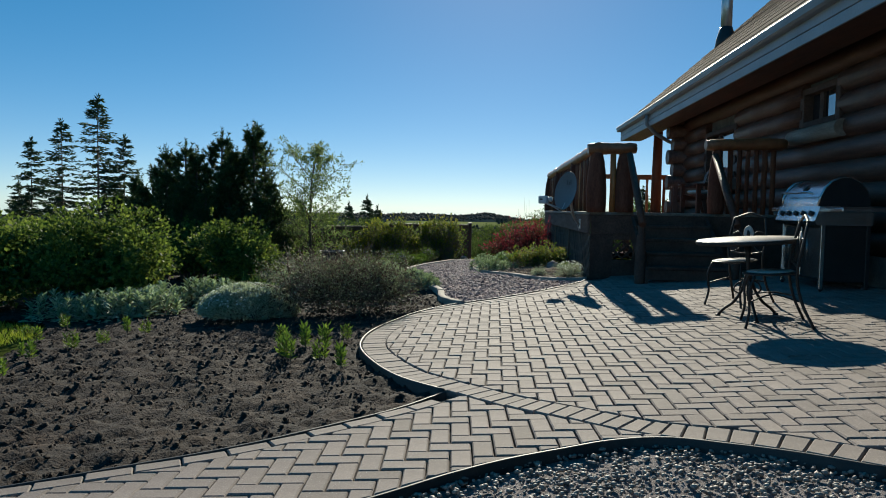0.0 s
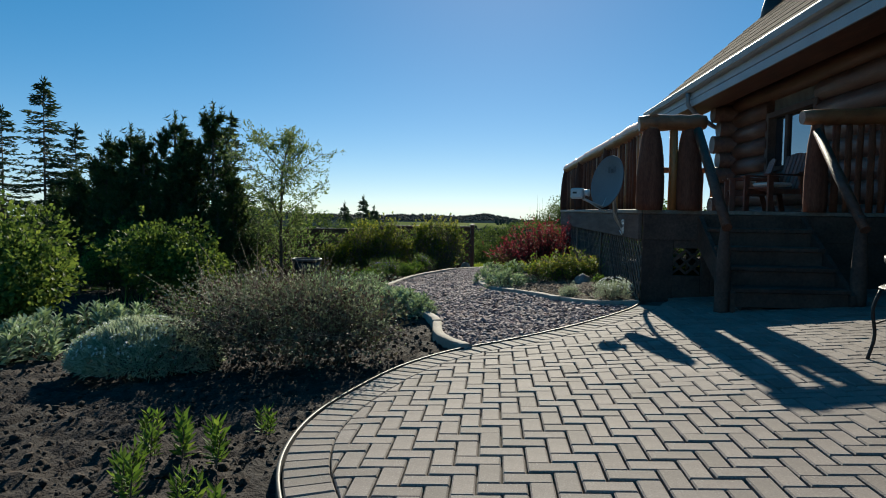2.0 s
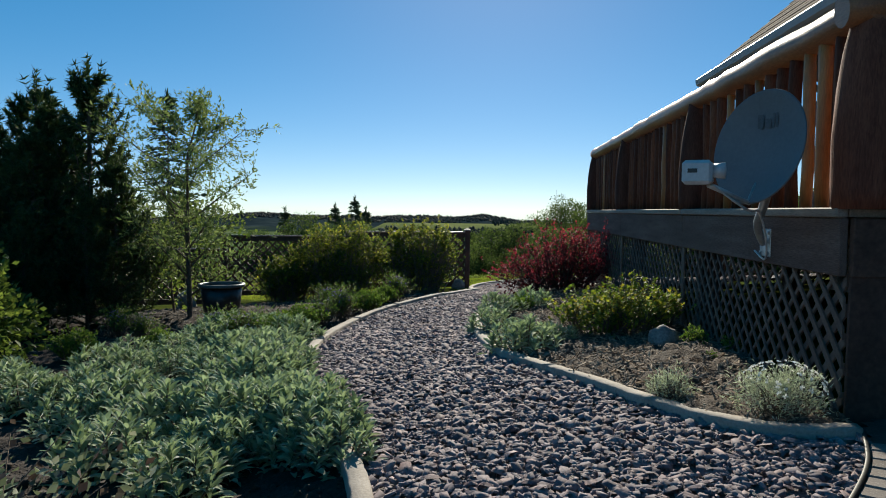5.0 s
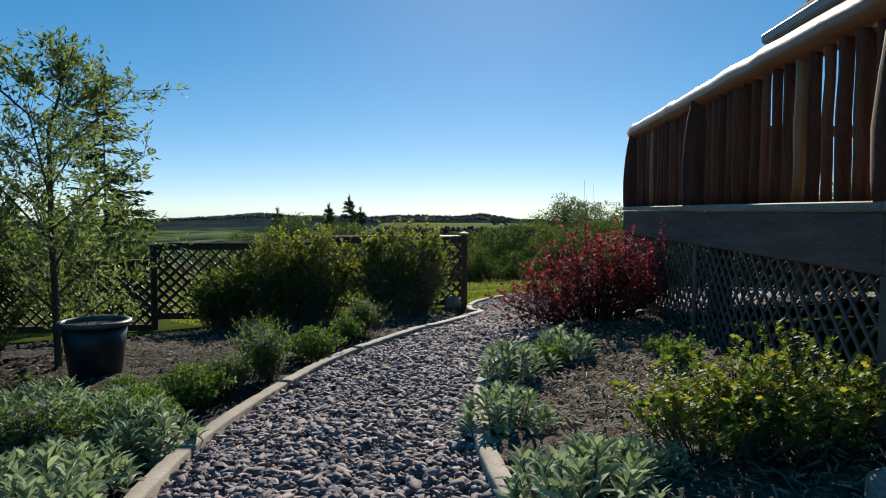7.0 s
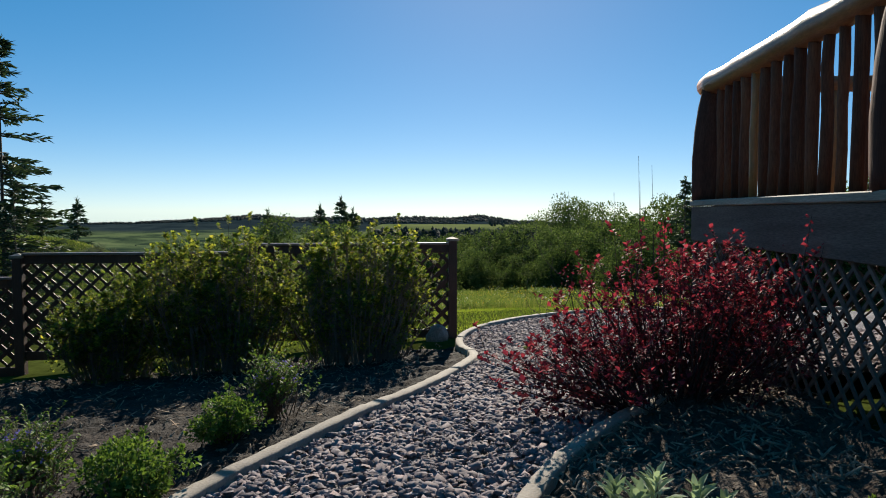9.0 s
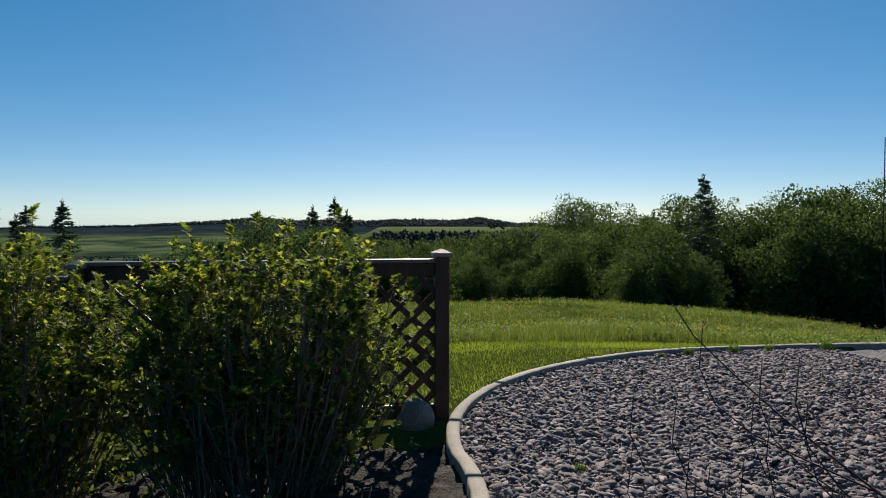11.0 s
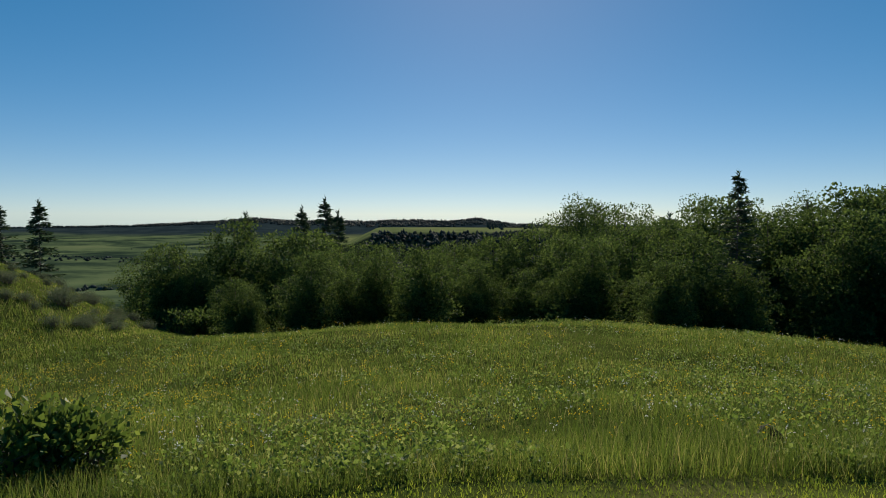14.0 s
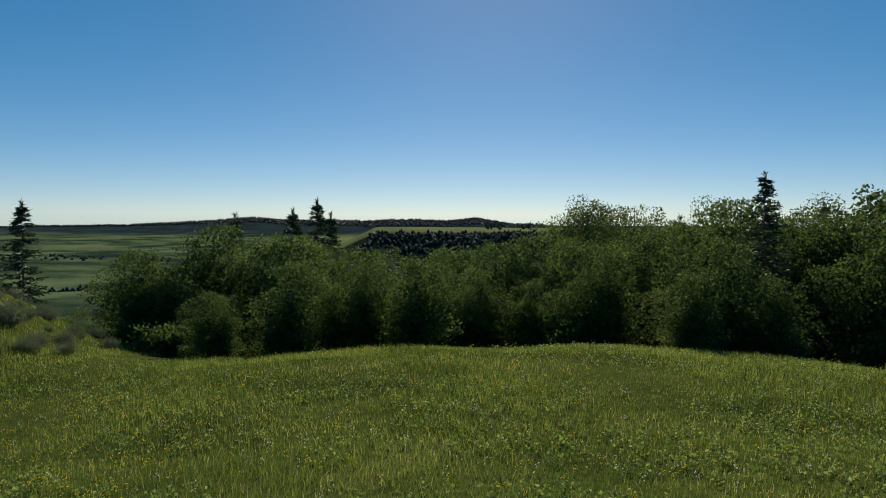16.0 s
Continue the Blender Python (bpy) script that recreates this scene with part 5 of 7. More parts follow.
w0 = [woolly_clump(50 + i) for i in range(4)]
spots = [(1.05, 10.75, 1.2), (1.2, 10.95, 0.9), (0.9, 11.75, 1.05), (1.06, 12.8, 1.15), (1.45, 13.25, 1.1), (1.32, 11.05, 0.8)]
rs = np.random.default_rng(60)
for i in range(62):
    y = rs.uniform(8.7, 12.3)
    edge = np.interp(y, KERB_L[:, 1][:90], KERB_L[:, 0][:90])
    spots.append((edge - (0.12 if y > 9.6 else 0.02) - rs.uniform(0, 1) ** 1.2 * np.interp(y, [8.7, 10, 12.3], [0.5, 2.1, 1.0]), y, rs.uniform(0.85, 1.3)))
spots += [(-2.2, 7.6, 1.0), (-1.3, 8.4, 1.0), (-0.9, 8.8, 1.1), (-0.5, 8.5, 1.0), (-3.4, 7.5, 1.5), (-3.15, 7.7, 1.6), (-3.7, 7.65, 1.5), (-3.3, 8.2, 1.5), (-4.3, 7.75, 1.5), (-3.95, 7.6, 1.3), (-2.9, 8.6, 1.5), (-2.65, 8.7, 1.3), (-0.1, 8.9, 1.0), (-0.35, 9.2, 1.2)]
protos = []
for i, (x, y, s) in enumerate(spots):
    if i < 4:
        protos.append(shrub("woolly_sage", w0[i], L_SILVER, M_TWIG, x, y, "clump of woolly silver-green leaves beside the slate path", "perennial", s, i * 1.3, "woolly silver plants"))
    else:
        again(protos[i % 4], x, y, s, i * 2.1)

# herbs along the west kerb
hb = [lobed([(0, 0, 0.13, 0.23, 0.22, 0.15)], 46, 48, 0.026, OVAL, 70, 0.052, up=-0.3, stem_r=0.003), stemmed_bush(71, [(0, 0, 0.17, 0.17, 0.32), (0.06, 0.03, 0.12, 0.12, 0.4)], 60, 0.026, 0.15, OVAL, 12)]
herb_a = shrub("green_herb", hb[0], L_GREEN, M_TWIG, -0.85, 12.65, "mounded fresh green herb beside the kerb", "perennial", 0.8, 0, "herbs along the kerb")
herb_b = shrub("catmint", hb[1], L_GREEN, M_TWIG, -0.62, 13.35, "upright green herb with violet flower tips", "perennial", 0.8, 0, "herbs along the kerb")
d = unit(fr, 40, 0.3)
pp = d * [0.17, 0.17, 0.2] + [0, 0, 0.2]
tagged(part("bloom", leaf_mesh("flowers", *[spread(OVAL, pp, fr.normal(size=d.shape), 0.02, fr) for _ in range(3)]), L_PETAL_V, herb_b), kind="stuff")
for i, (x, y, s) in enumerate([(-0.36, 13.95, 1.2), (-0.85, 14.05, 1.1), (-0.24, 14.75, 1.1), (-0.1, 15.2, 1.2), (-0.98, 12.2, 1.1), (-0.75, 12.95, 0.9), (-1.35, 12.9, 0.8), (-1.6, 12.3, 1.0), (-2.0, 12.0, 0.9), (-2.4, 12.6, 0.9), (-2.6, 11.7, 1.2), (-1.15, 11.6, 1.2), (-0.9, 11.9, 1.2), (-2.9, 13.1, 1.0), (-0.55, 14.3, 0.8)]):
    again((herb_a, herb_b)[i % 2 if i != 1 else 1], x, y, s * 0.66, i)

# west bed
db = bush_meshes([(0, 0, 0.32, 0.66, 0.5, 0.36), (-0.45, 0.05, 0.27, 0.45, 0.4, 0.32), (0.38, -0.05, 0.28, 0.38, 0.36, 0.32)], 760, 22, 0.022, OVAL, 81, 0.085, 0.002, shell=0.6, up=-0.7)
dark = shrub("twiggy_shrub", db, L_DARK, M_TWIG, -0.78, 7.0, "low twiggy grey-brown shrub with tiny leaves", "shrub", 1.0)
r2 = np.random.default_rng(82)
part("inner_foliage", lobed([(0, 0, 0.24, 0.6, 0.44, 0.26), (-0.42, 0.05, 0.2, 0.4, 0.35, 0.22), (0.36, -0.05, 0.2, 0.34, 0.32, 0.22)], 60, 60, 0.026, OVAL, 88, 0.11, up=-0.9, fill=1.3)[0], L_DULL_SHADED, dark)
segs = []
for i in range(520):
    dd = unit(r2, 4, 0.05)[0]
    p0 = dd * [0.5, 0.4, 0.28] + [r2.uniform(-0.35, 0.25), 0, 0.2]
    segs.append((p0, p0 + (dd + r2.normal(size=3) * 0.4) * r2.uniform(0.1, 0.3), 0.0022, 0.001))
tagged(part("twig", sticks(segs, 3), M_STEM, dark), kind="stuff")
rm = np.random.default_rng(83)
dm = unit(rm, 15000, -0.1)
pm = dm * np.array([0.5, 0.44, 0.27]) * (rm.uniform(0.88, 1.0, (len(dm), 1)) + 0.07 * waves(dm[:, 0] * 9, dm[:, 1] * 9, 1.0, 5)[:, None]) + [0, 0, 0.06]
pm[:, 2] = np.maximum(pm[:, 2], 0.0)
sm = (leaf_mesh("foliage", spread(LANCE, pm, dm + rm.normal(size=dm.shape) * 0.45 + [0, 0, 0.3], 0.045 * rm.uniform(0.5, 1.4, len(pm)), rm, width=0.055)), sticks([((0, 0, 0), tuple(p * 0.93), 0.004, 0.0015) for p in pm[::150]]))
snow = shrub("silver_mound", sm, L_SILVERFINE, M_TWIG, -1.85, 7.05, "rounded cushion of fine silver foliage on the soil", "perennial")
dw = unit(rm, 260, 0.15)
tagged(part("bloom", leaf_mesh("flowers", *[spread(OVAL, dw * np.array([0.52, 0.46, 0.29]) + [0, 0, 0.08], np.cross(dw, rm.normal(size=dw.shape)), 0.014, rm) for _ in range(5)]), L_PETAL_W, snow), kind="stuff")
LILAC_ROUND = "rounded green shrub with sunlit leaf edges"
shrub("round_green_shrub", lobed([(0, 0, 0.5, 0.62, 0.58, 0.52), (0.22, -0.1, 0.4, 0.5, 0.5, 0.42), (-0.15, 0, 0.66, 0.35, 0.35, 0.3)], 64, 110, 0.055, OVAL, 84, 0.17), L_LILAC, M_TWIG, -3.1, 10.7, LILAC_ROUND)
shrub("large_lilac", lobed([(0, 0, 0.6, 1.2, 1.0, 0.58), (-1.1, 0.2, 0.55, 0.9, 0.9, 0.55), (0.75, -0.2, 0.5, 0.8, 0.7, 0.48), (0.35, 0.3, 0.85, 0.75, 0.7, 0.42), (-0.55, 0.1, 0.8, 0.6, 0.6, 0.36)], 190, 130, 0.062, OVAL, 85, 0.23), L_LILAC, M_TWIG, -5.0, 9.3, "large spreading green lilac bush at the lawn edge")
shrub("large_lilac", lobed([(0, 0, 0.65, 1.1, 0.9, 0.6), (0.8, 0.2, 0.55, 0.7, 0.7, 0.5)], 90, 130, 0.065, OVAL, 86, 0.25), L_LILAC, M_TWIG, -6.9, 8.6, "green lilac bush at the edge of the lawn")
shrub("round_green_shrub", lobed([(0, 0, 0.55, 0.6, 0.55, 0.5)], 40, 100, 0.06, OVAL, 87, 0.18), L_LILAC, M_TWIG, -4.4, 12.6, "green shrub under the pines")


def iris(seed):
    """A fan of sword leaves."""
    r = np.random.default_rng(seed)
    n = 34
    p = np.c_[r.normal(size=(n, 2)) * 0.07, np.zeros(n)]
    w = np.c_[r.normal(size=(n, 2)) * 0.28, np.ones(n)]
    h = r.uniform(0.2, 0.42, n)
    return leaf_mesh("foliage", spread(BLADE, p, w, h, r, width=0.016)), sticks([((0, 0, -0.02), (0, 0, 0.04), 0.012, 0.01)])


flag = shrub("iris_clump", iris(95), L_GREEN, M_TWIG, -2.94, 9.43, "clump of upright green iris leaves in the bed", "perennial", 1.0, 0, "iris clumps")
for i, (x, y, s) in enumerate([(-2.5, 9.55, 0.9), (-2.75, 9.2, 0.8), (-3.3, 9.6, 0.9), (-2.2, 9.4, 0.7)]):
    again(flag, x, y, s, i * 1.9)


def lily(seed):
    r = np.random.default_rng(seed)
    pos, way, segs = [], [], []
    for k in range(r.integers(2, 4)):
        c = np.array([*r.normal(size=2) * 0.03, 0])
        h = r.uniform(0.16, 0.28)
        t = c + [r.normal() * 0.02, r.normal() * 0.02, h]
        segs.append((c, t, 0.005, 0.003))
        for q in np.linspace(0.15, 1.0, 20):
            a = q * 40 + r.uniform(0, 1)
            pos.append(c + (t - c) * q)
            way.append((np.cos(a), np.sin(a), 0.35 + 0.9 * q))
    return leaf_mesh("foliage", spread(LANCE, pos, way, 0.085, r, width=0.11)), sticks(segs)


l0 = lily(91)
lil = shrub("lily_shoot", l0, L_GREEN, M_TWIG, -0.85, 5.08, "young lily shoots with whorls of narrow green leaves", "perennial", 0.8, 0, "lily shoots")
for i, (x, y, s) in enumerate([(-0.45, 4.3, 1.1), (-0.62, 4.55, 1.0), (-0.66, 5.0, 1.3), (-0.95, 4.8, 1.1), (-0.88, 4.62, 1.2), (-1.08, 5.35, 1.0), (-0.55, 5.35, 0.9), (-1.0, 5.1, 0.9), (-3.7, 6.8, 1.0), (-3.5, 6.0, 1.0), (-2.95, 5.55, 1.1), (-3.1, 5.2, 1.0), (-2.75, 5.7, 0.9), (-3.25, 5.35, 0.8), (-2.6, 6.2, 0.9), (-2.85, 6.35, 1.0), (-2.9, 4.5, 1.0), (-3.0, 4.7, 0.8), (-3.8, 6.3, 0.8)]):
    again(lil, x, y, s * 0.62, i * 1.7)


# ---------------------------------------------------------------- trees
def conifer(seed, h, wide, whorls, needle, droop=0.25, start=0.06):
    """Trunk and needle boughs of a spruce."""
    r = np.random.default_rng(seed)
    segs, pos, way = [], [], []
    for q in np.linspace(start, 0.97, whorls):
        for k in range(r.integers(5, 8)):
            z = h * min(0.985, q + r.uniform(-0.5, 0.5) / whorls)
            reach = wide * (1 - z / h) ** 0.85
            a = r.uniform(0, 2 * np.pi)
            ln = reach * r.uniform(0.65, 1.12) + 0.03
            d = np.array([np.cos(a), np.sin(a), 0])
            tip = np.array([0, 0, z]) + d * ln + [0, 0, -droop * ln + 0.25 * ln * q + 0.06 * ln]
            b0 = np.array([0, 0, z])
            midp = b0 * 0.45 + tip * 0.55 + [0, 0, -0.05 * ln]
            segs += [(b0, midp, 0.012 * h / 4, 0.006 * h / 4), (midp, tip, 0.006 * h / 4, 0.002)]
            m = max(4, int(ln / needle * 2.0))
            for s in np.linspace(0.12, 1, m):
                c = b0 + (midp - b0) * s / 0.55 if s < 0.55 else midp + (tip - midp) * (s - 0.55) / 0.45
                for w in range(4):
                    side = np.cross(d, [0, 0, 1]) * r.choice((-1, 1)) * r.uniform(0.3, 1.0)
                    pos.append(c + r.normal(size=3) * 0.012 * h / 4)
                    way.append(d * 0.9 + side + np.array([0, 0, r.uniform(-0.55, 0.35)]))
    pos.append((0, 0, h * 0.97)), way.append((0, 0, 1))
    for q in np.linspace(0.88, 1.0, 14):
        for w in range(4):
            pos.append((0, 0, h * q)), way.append((*r.normal(size=2) * 0.5, 1))
    fol = leaf_mesh("crown", spread(LANCE, pos, way, needle * r.uniform(0.7, 1.3, len(pos)), r, width=needle * 1.1))
    segs.insert(0, ((0, 0, -0.2), (0, 0, h * 0.5), 0.035 * h / 4, 0.02 * h / 4))
    segs.insert(1, ((0, 0, h * 0.5), (0, 0, h), 0.02 * h / 4, 0.004))
    return fol, sticks(segs, 6)


def tree(name, meshes, leaf, bark, x, y, label, z0=None, s=1.0, rot=0.0, group="", category="tree"):
    z0 = land1(x, y) - 0.05 if z0 is None else z0
    root = thing(name, Matrix.Translation((x, y, z0)) @ Matrix.Rotation(rot, 4, "Z") @ Matrix.Scale(s, 4), label, category, group)
    part("trunk", meshes[1], bark, root)
    part("crown", meshes[0], leaf, root)
    return root


def to_top(ob, meshes_h, x, y, top, rot):
    """A copy whose tip reaches the height top."""
    z0 = land1(x, y) - 0.05
    c = copy_thing(ob, Matrix.Translation((x, y, z0)) @ Matrix.Rotation(rot, 4, "Z"))
    c.scale = ((top - z0) / meshes_h,) * 3
    return c


sp = conifer(101, 4.8, 1.3, 28, 0.14)
sp2 = conifer(102, 4.4, 1.3, 26, 0.14)
A = tree("spruce", sp, L_SPRUCE, M_BARK, -9.5, 19.1, "tall blue-green spruce with an open pointed top", s=(4.0 - land1(-9.5, 19.1)) / 4.8, group="spruces by the garden")
B = tree("spruce", sp2, L_SPRUCE, M_BARK, -5.8, 21.9, "slender spruce behind the fence", s=(3.6 - land1(-5.8, 21.9)) / 4.4, rot=1, group="spruces by the garden")
for ob, hh, x, y, top, ro in ((B, 4.4, -9.0, 19.6, 2.9, 2), (A, 4.8, -10.4, 18.9, 3.25, 3), (B, 4.4, -11.5, 19.3, 2.75, 4), (A, 4.8, -12.6, 20.5, 1.6, 5), (B, 4.4, -13.5, 22.5, 1.5, 0.4), (A, 4.8, -5.2, 21.2, 1.3, 2.2)):
    to_top(ob, hh, x, y, top, ro)
fs_ = conifer(103, 9.0, 2.0, 34, 0.3)
fs2 = conifer(104, 9.0, 2.3, 40, 0.24)
C = tree("spruce", fs_, L_SPRUCE, M_BARK, -8.9, 81.5, "dark spruce standing above the aspen thicket", s=(2.25 - land1(-8.9, 81.5)) / 9.0, group="spruces beyond the meadow")
D = tree("spruce", fs2, L_SPRUCE, M_BARK, 14.6, 49.6, "dark spruce rising out of the aspen thicket", s=(2.85 - land1(14.6, 49.6)) / 9.0, group="spruces beyond the meadow")
for i, (ob, x, y, top) in enumerate([(C, -11.2, 82.5, 1.4), (C, -7.6, 80.4, 1.0), (C, -18.7, 91, 0.9), (C, -44.9, 99.4, 2.2), (D, -48.5, 98, 1.6), (C, -51.5, 101, 0.5), (C, -55.0, 99, 1.8), (D, -59, 103, 0.5), (C, -63, 101, 1.0), (D, 31, 74, 2.0), (C, 18.5, 70, 0.9)]):
    to_top(ob, 9.0, x, y, top, i * 1.1)


def pine(seed, h):
    """Mugo-like pine: upswept leaders with bottlebrush ends."""
    r = np.random.default_rng(seed)
    segs, pos, way = [((0, 0, -0.1), (0, 0, h * 0.9), 0.05, 0.02)], [], []

    def brush(a, b, n, ln):
        for s in np.linspace(0, 1, n):
            c = a + (b - a) * s
            dd = unit(r, 6, -1.0)
            ax = (b - a) / max(np.linalg.norm(b - a), 1e-6)
            for e in dd:
                pos.append(c)
                way.append(e + ax * 0.9)
    for q in np.linspace(0.06, 0.97, 21):
        for k in range(5 if q < 0.8 else 4):
            a = r.uniform(0, 2 * np.pi)
            ln = (0.95 * (1 - q) ** 0.7 + 0.1) * r.uniform(0.7, 1.1) * h / 3.2
            b0 = np.array([0, 0, h * q * 0.92])
            m = b0 + np.array([np.cos(a), np.sin(a), 0.25]) * ln * 0.6
            t = m + np.array([np.cos(a) * 0.35, np.sin(a) * 0.35, 0.6]) * ln * 0.75
            segs += [(b0, m, 0.014, 0.01), (m, t, 0.01, 0.005)]
            brush(b0 + (m - b0) * 0.3, m, 6, 0.1)
            brush(m, t + (t - m) * 0.15, 9, 0.1)
            for w in range(2):
                t2 = m + np.array([*r.normal(size=2) * 0.5, 0.7]) * ln * 0.5
                segs.append((m, t2, 0.007, 0.004))
                brush(m, t2, 6, 0.1)
    top = np.array([0, 0, h])
    brush(np.array([0, 0, h * 0.82]), top, 12, 0.1)
    for k in range(4):
        a = k * 1.57 + 0.4
        brush(np.array([0, 0, h * 0.86]), np.array([0.14 * np.cos(a), 0.14 * np.sin(a), h * 0.97]), 7, 0.1)
    return leaf_mesh("crown", spread(NEEDLE, pos, way, 0.1 * r.uniform(0.7, 1.2, len(pos)), r, width=0.24)), sticks(segs, 5)


pn = [pine(111, 3.3), pine(112, 3.3)]
P0 = tree("pine", pn[0], L_PINE, M_BARK, -3.85, 14.5, "dark bushy pine with upswept candle-like tips", s=(2.85 - land1(-3.85, 14.5)) / 3.3, group="pines behind the bed")
P1 = tree("pine", pn[1], L_PINE, M_BARK, -4.6, 14.7, "dark dense pine with knobbly upright leaders", s=(2.7 - land1(-4.6, 14.7)) / 3.3, group="pines behind the bed")
for i, (ob, x, y, top) in enumerate([(P1, -5.35, 14.6, 2.4), (P0, -5.9, 14.9, 2.3), (P1, -4.2, 13.9, 1.9), (P0, -3.4, 14.2, 1.6), (P1, -6.7, 15.3, 1.75), (P0, -5.1, 13.7, 1.5), (P1, -3.9, 13.2, 1.0), (P0, -4.7, 13.0, 0.9), (P0, -7.3, 15.6, 1.3), (P1, -4.25, 14.2, 2.3), (P0, -5.0, 14.3, 2.25), (P1, -3.5, 13.7, 1.2), (P0, -5.6, 14.2, 1.8), (P1, -4.5, 13.4, 1.4), (P0, -6.2, 14.4, 1.5)]):
    to_top(ob, 3.3, x, y, top, i * 1.9)


def broadleaf(seed, h, wide, twigs, per, size, template, limbs=7, low=0.25, radius=0.04, droop=0.0, leaf_r=0.07):
    """A tree with a forked trunk, limbs, twigs and leaves at the twigs."""
    r = np.random.default_rng(seed)
    segs, pos, way = [], [], []
    pts = [np.array([0, 0, -0.1]), np.array([*r.normal(size=2) * 0.02 * h, h * 0.35]), np.array([*r.normal(size=2) * 0.04 * h, h * 0.7]), np.array([*r.normal(size=2) * 0.04 * h, h * 0.97])]
    rad = [radius, radius * 0.75, radius * 0.4, radius * 0.1]
    for a, b, ra, rb in zip(pts, pts[1:], rad, rad[1:]):
        segs.append((a, b, ra, rb))
    for k in range(limbs):
        q = low + (0.9 - low) * k / limbs
        z = h * q
        j = 0 if z < pts[1][2] else 1 if z < pts[2][2] else 2
        s = (z - pts[j][2]) / (pts[j + 1][2] - pts[j][2])
        b0 = pts[j] + (pts[j + 1] - pts[j]) * s
        a = k * 2.4 + r.uniform(-0.5, 0.5)
        prof = math.sin(math.pi * min(1, (q - low) / (1 - low) * 0.75 + 0.28)) ** 0.7
        ln = wide * prof * r.uniform(0.8, 1.15)
        m = b0 + np.array([np.cos(a), np.sin(a), 0.75]) * ln * 0.5
        t = m + np.array([np.cos(a), np.sin(a), 0.6 - droop]) * ln * 0.55
        segs += [(b0, m, radius * 0.4 * (1.1 - q), radius * 0.22), (m, t, radius * 0.22, radius * 0.07)]
        for w in range(twigs):
            u = r.uniform(0.15, 1)
            c = b0 + (m - b0) * u * 2 if u < 0.5 else m + (t - m) * (u - 0.5) * 2
            e = c + (r.normal(size=3) * [1, 1, 0.8] + [0.3 * np.cos(a), 0.3 * np.sin(a), 0.25 - droop]) * ln * 0.24
            segs.append((c, e, radius * 0.07, radius * 0.025))
            for v in range(per):
                pos.append(c + (e - c) * (1 - 0.9 * r.uniform(0, 1) ** 1.8) + r.normal(size=3) * leaf_r)
                way.append((e - c) / max(np.linalg.norm(e - c), 1e-6) + r.normal(size=3) * 0.8 + [0, 0, -droop])
    return leaf_mesh("crown", spread(template, pos, way, size * r.uniform(0.6, 1.25, len(pos)), r)), sticks(segs, 5)


wl = broadleaf(121, 2.75, 0.84, 28, 17, 0.058, WILLOW, 20, 0.1, 0.036, -0.12, 0.022)
tree("willow", wl, L_WILLOW, M_BARK, -2.6, 14.4, "slender willow with sparse pale green leaves", s=1.03)
bush_w = broadleaf(122, 1.5, 0.8, 14, 12, 0.06, OVAL, 9, 0.1, 0.02, 0, 0.05)
tree("young_tree", bush_w, L_LILAC, M_BARK, -3.25, 15.6, "leafy green sapling under the willow", s=1.0)

def aspen(seed, h, wide, lobes, per, size, lobe_r):
    """A bushy aspen: trunk and rising limbs, and billows of small leaves with gaps between them."""
    r = np.random.default_rng(seed)
    segs = [((0, 0, -0.1), (0.01 * h, 0, h * 0.5), 0.011 * h, 0.008 * h), ((0.01 * h, 0, h * 0.5), (0, 0.01 * h, h * 0.96), 0.008 * h, 0.002 * h)]
    pos, way, big = [], [], []
    for k in range(lobes):
        q = 0.06 + 0.9 * (k + r.uniform(0, 1)) / lobes
        prof = (0.45 + 0.55 * math.sin(math.pi * min(1.0, 0.2 + 0.62 * q))) * (1 - max(0, q - 0.72) * 2.2)
        a = k * 2.4 + r.uniform(-0.6, 0.6)
        reach = wide * prof * r.uniform(0.3, 1.3)
        c = np.array([np.cos(a) * reach, np.sin(a) * reach, h * q])
        lr = lobe_r * r.uniform(0.4, 1.5) * (1.1 - 0.4 * q)
        segs.append(((0, 0, h * max(0.04, q - 0.12)), c, 0.003 * h * (1.1 - q), 0.0008 * h))
        e = r.normal(size=(int(per * (lr / lobe_r) ** 2) + 8, 3))
        e /= np.linalg.norm(e, axis=1)[:, None]
        e = e[e[:, 2] > -0.55]
        pos.append(c + e * lr * r.uniform(0.45, 1.1, (len(e), 1)) * [1, 1, 0.8])
        way.append(e * 0.6 + r.normal(size=e.shape) * 0.6 + [0, 0, -0.1])
        big.append(size * r.uniform(0.6, 1.25, len(e)))
    n = int(lobes * per * 0.22)
    e = r.normal(size=(n, 3)) * [wide * 0.3, wide * 0.3, h * 0.22] + [0, 0, h * 0.4]
    pos.append(e[(e[:, 2] > 0.05) & (e[:, 2] < 0.72 * h)]), way.append(r.normal(size=(len(pos[-1]), 3))), big.append(np.full(len(pos[-1]), size * 1.6))
    return leaf_mesh("crown", spread(OVAL, np.vstack(pos), np.vstack(way), np.concatenate(big), r)), sticks(segs, 5)


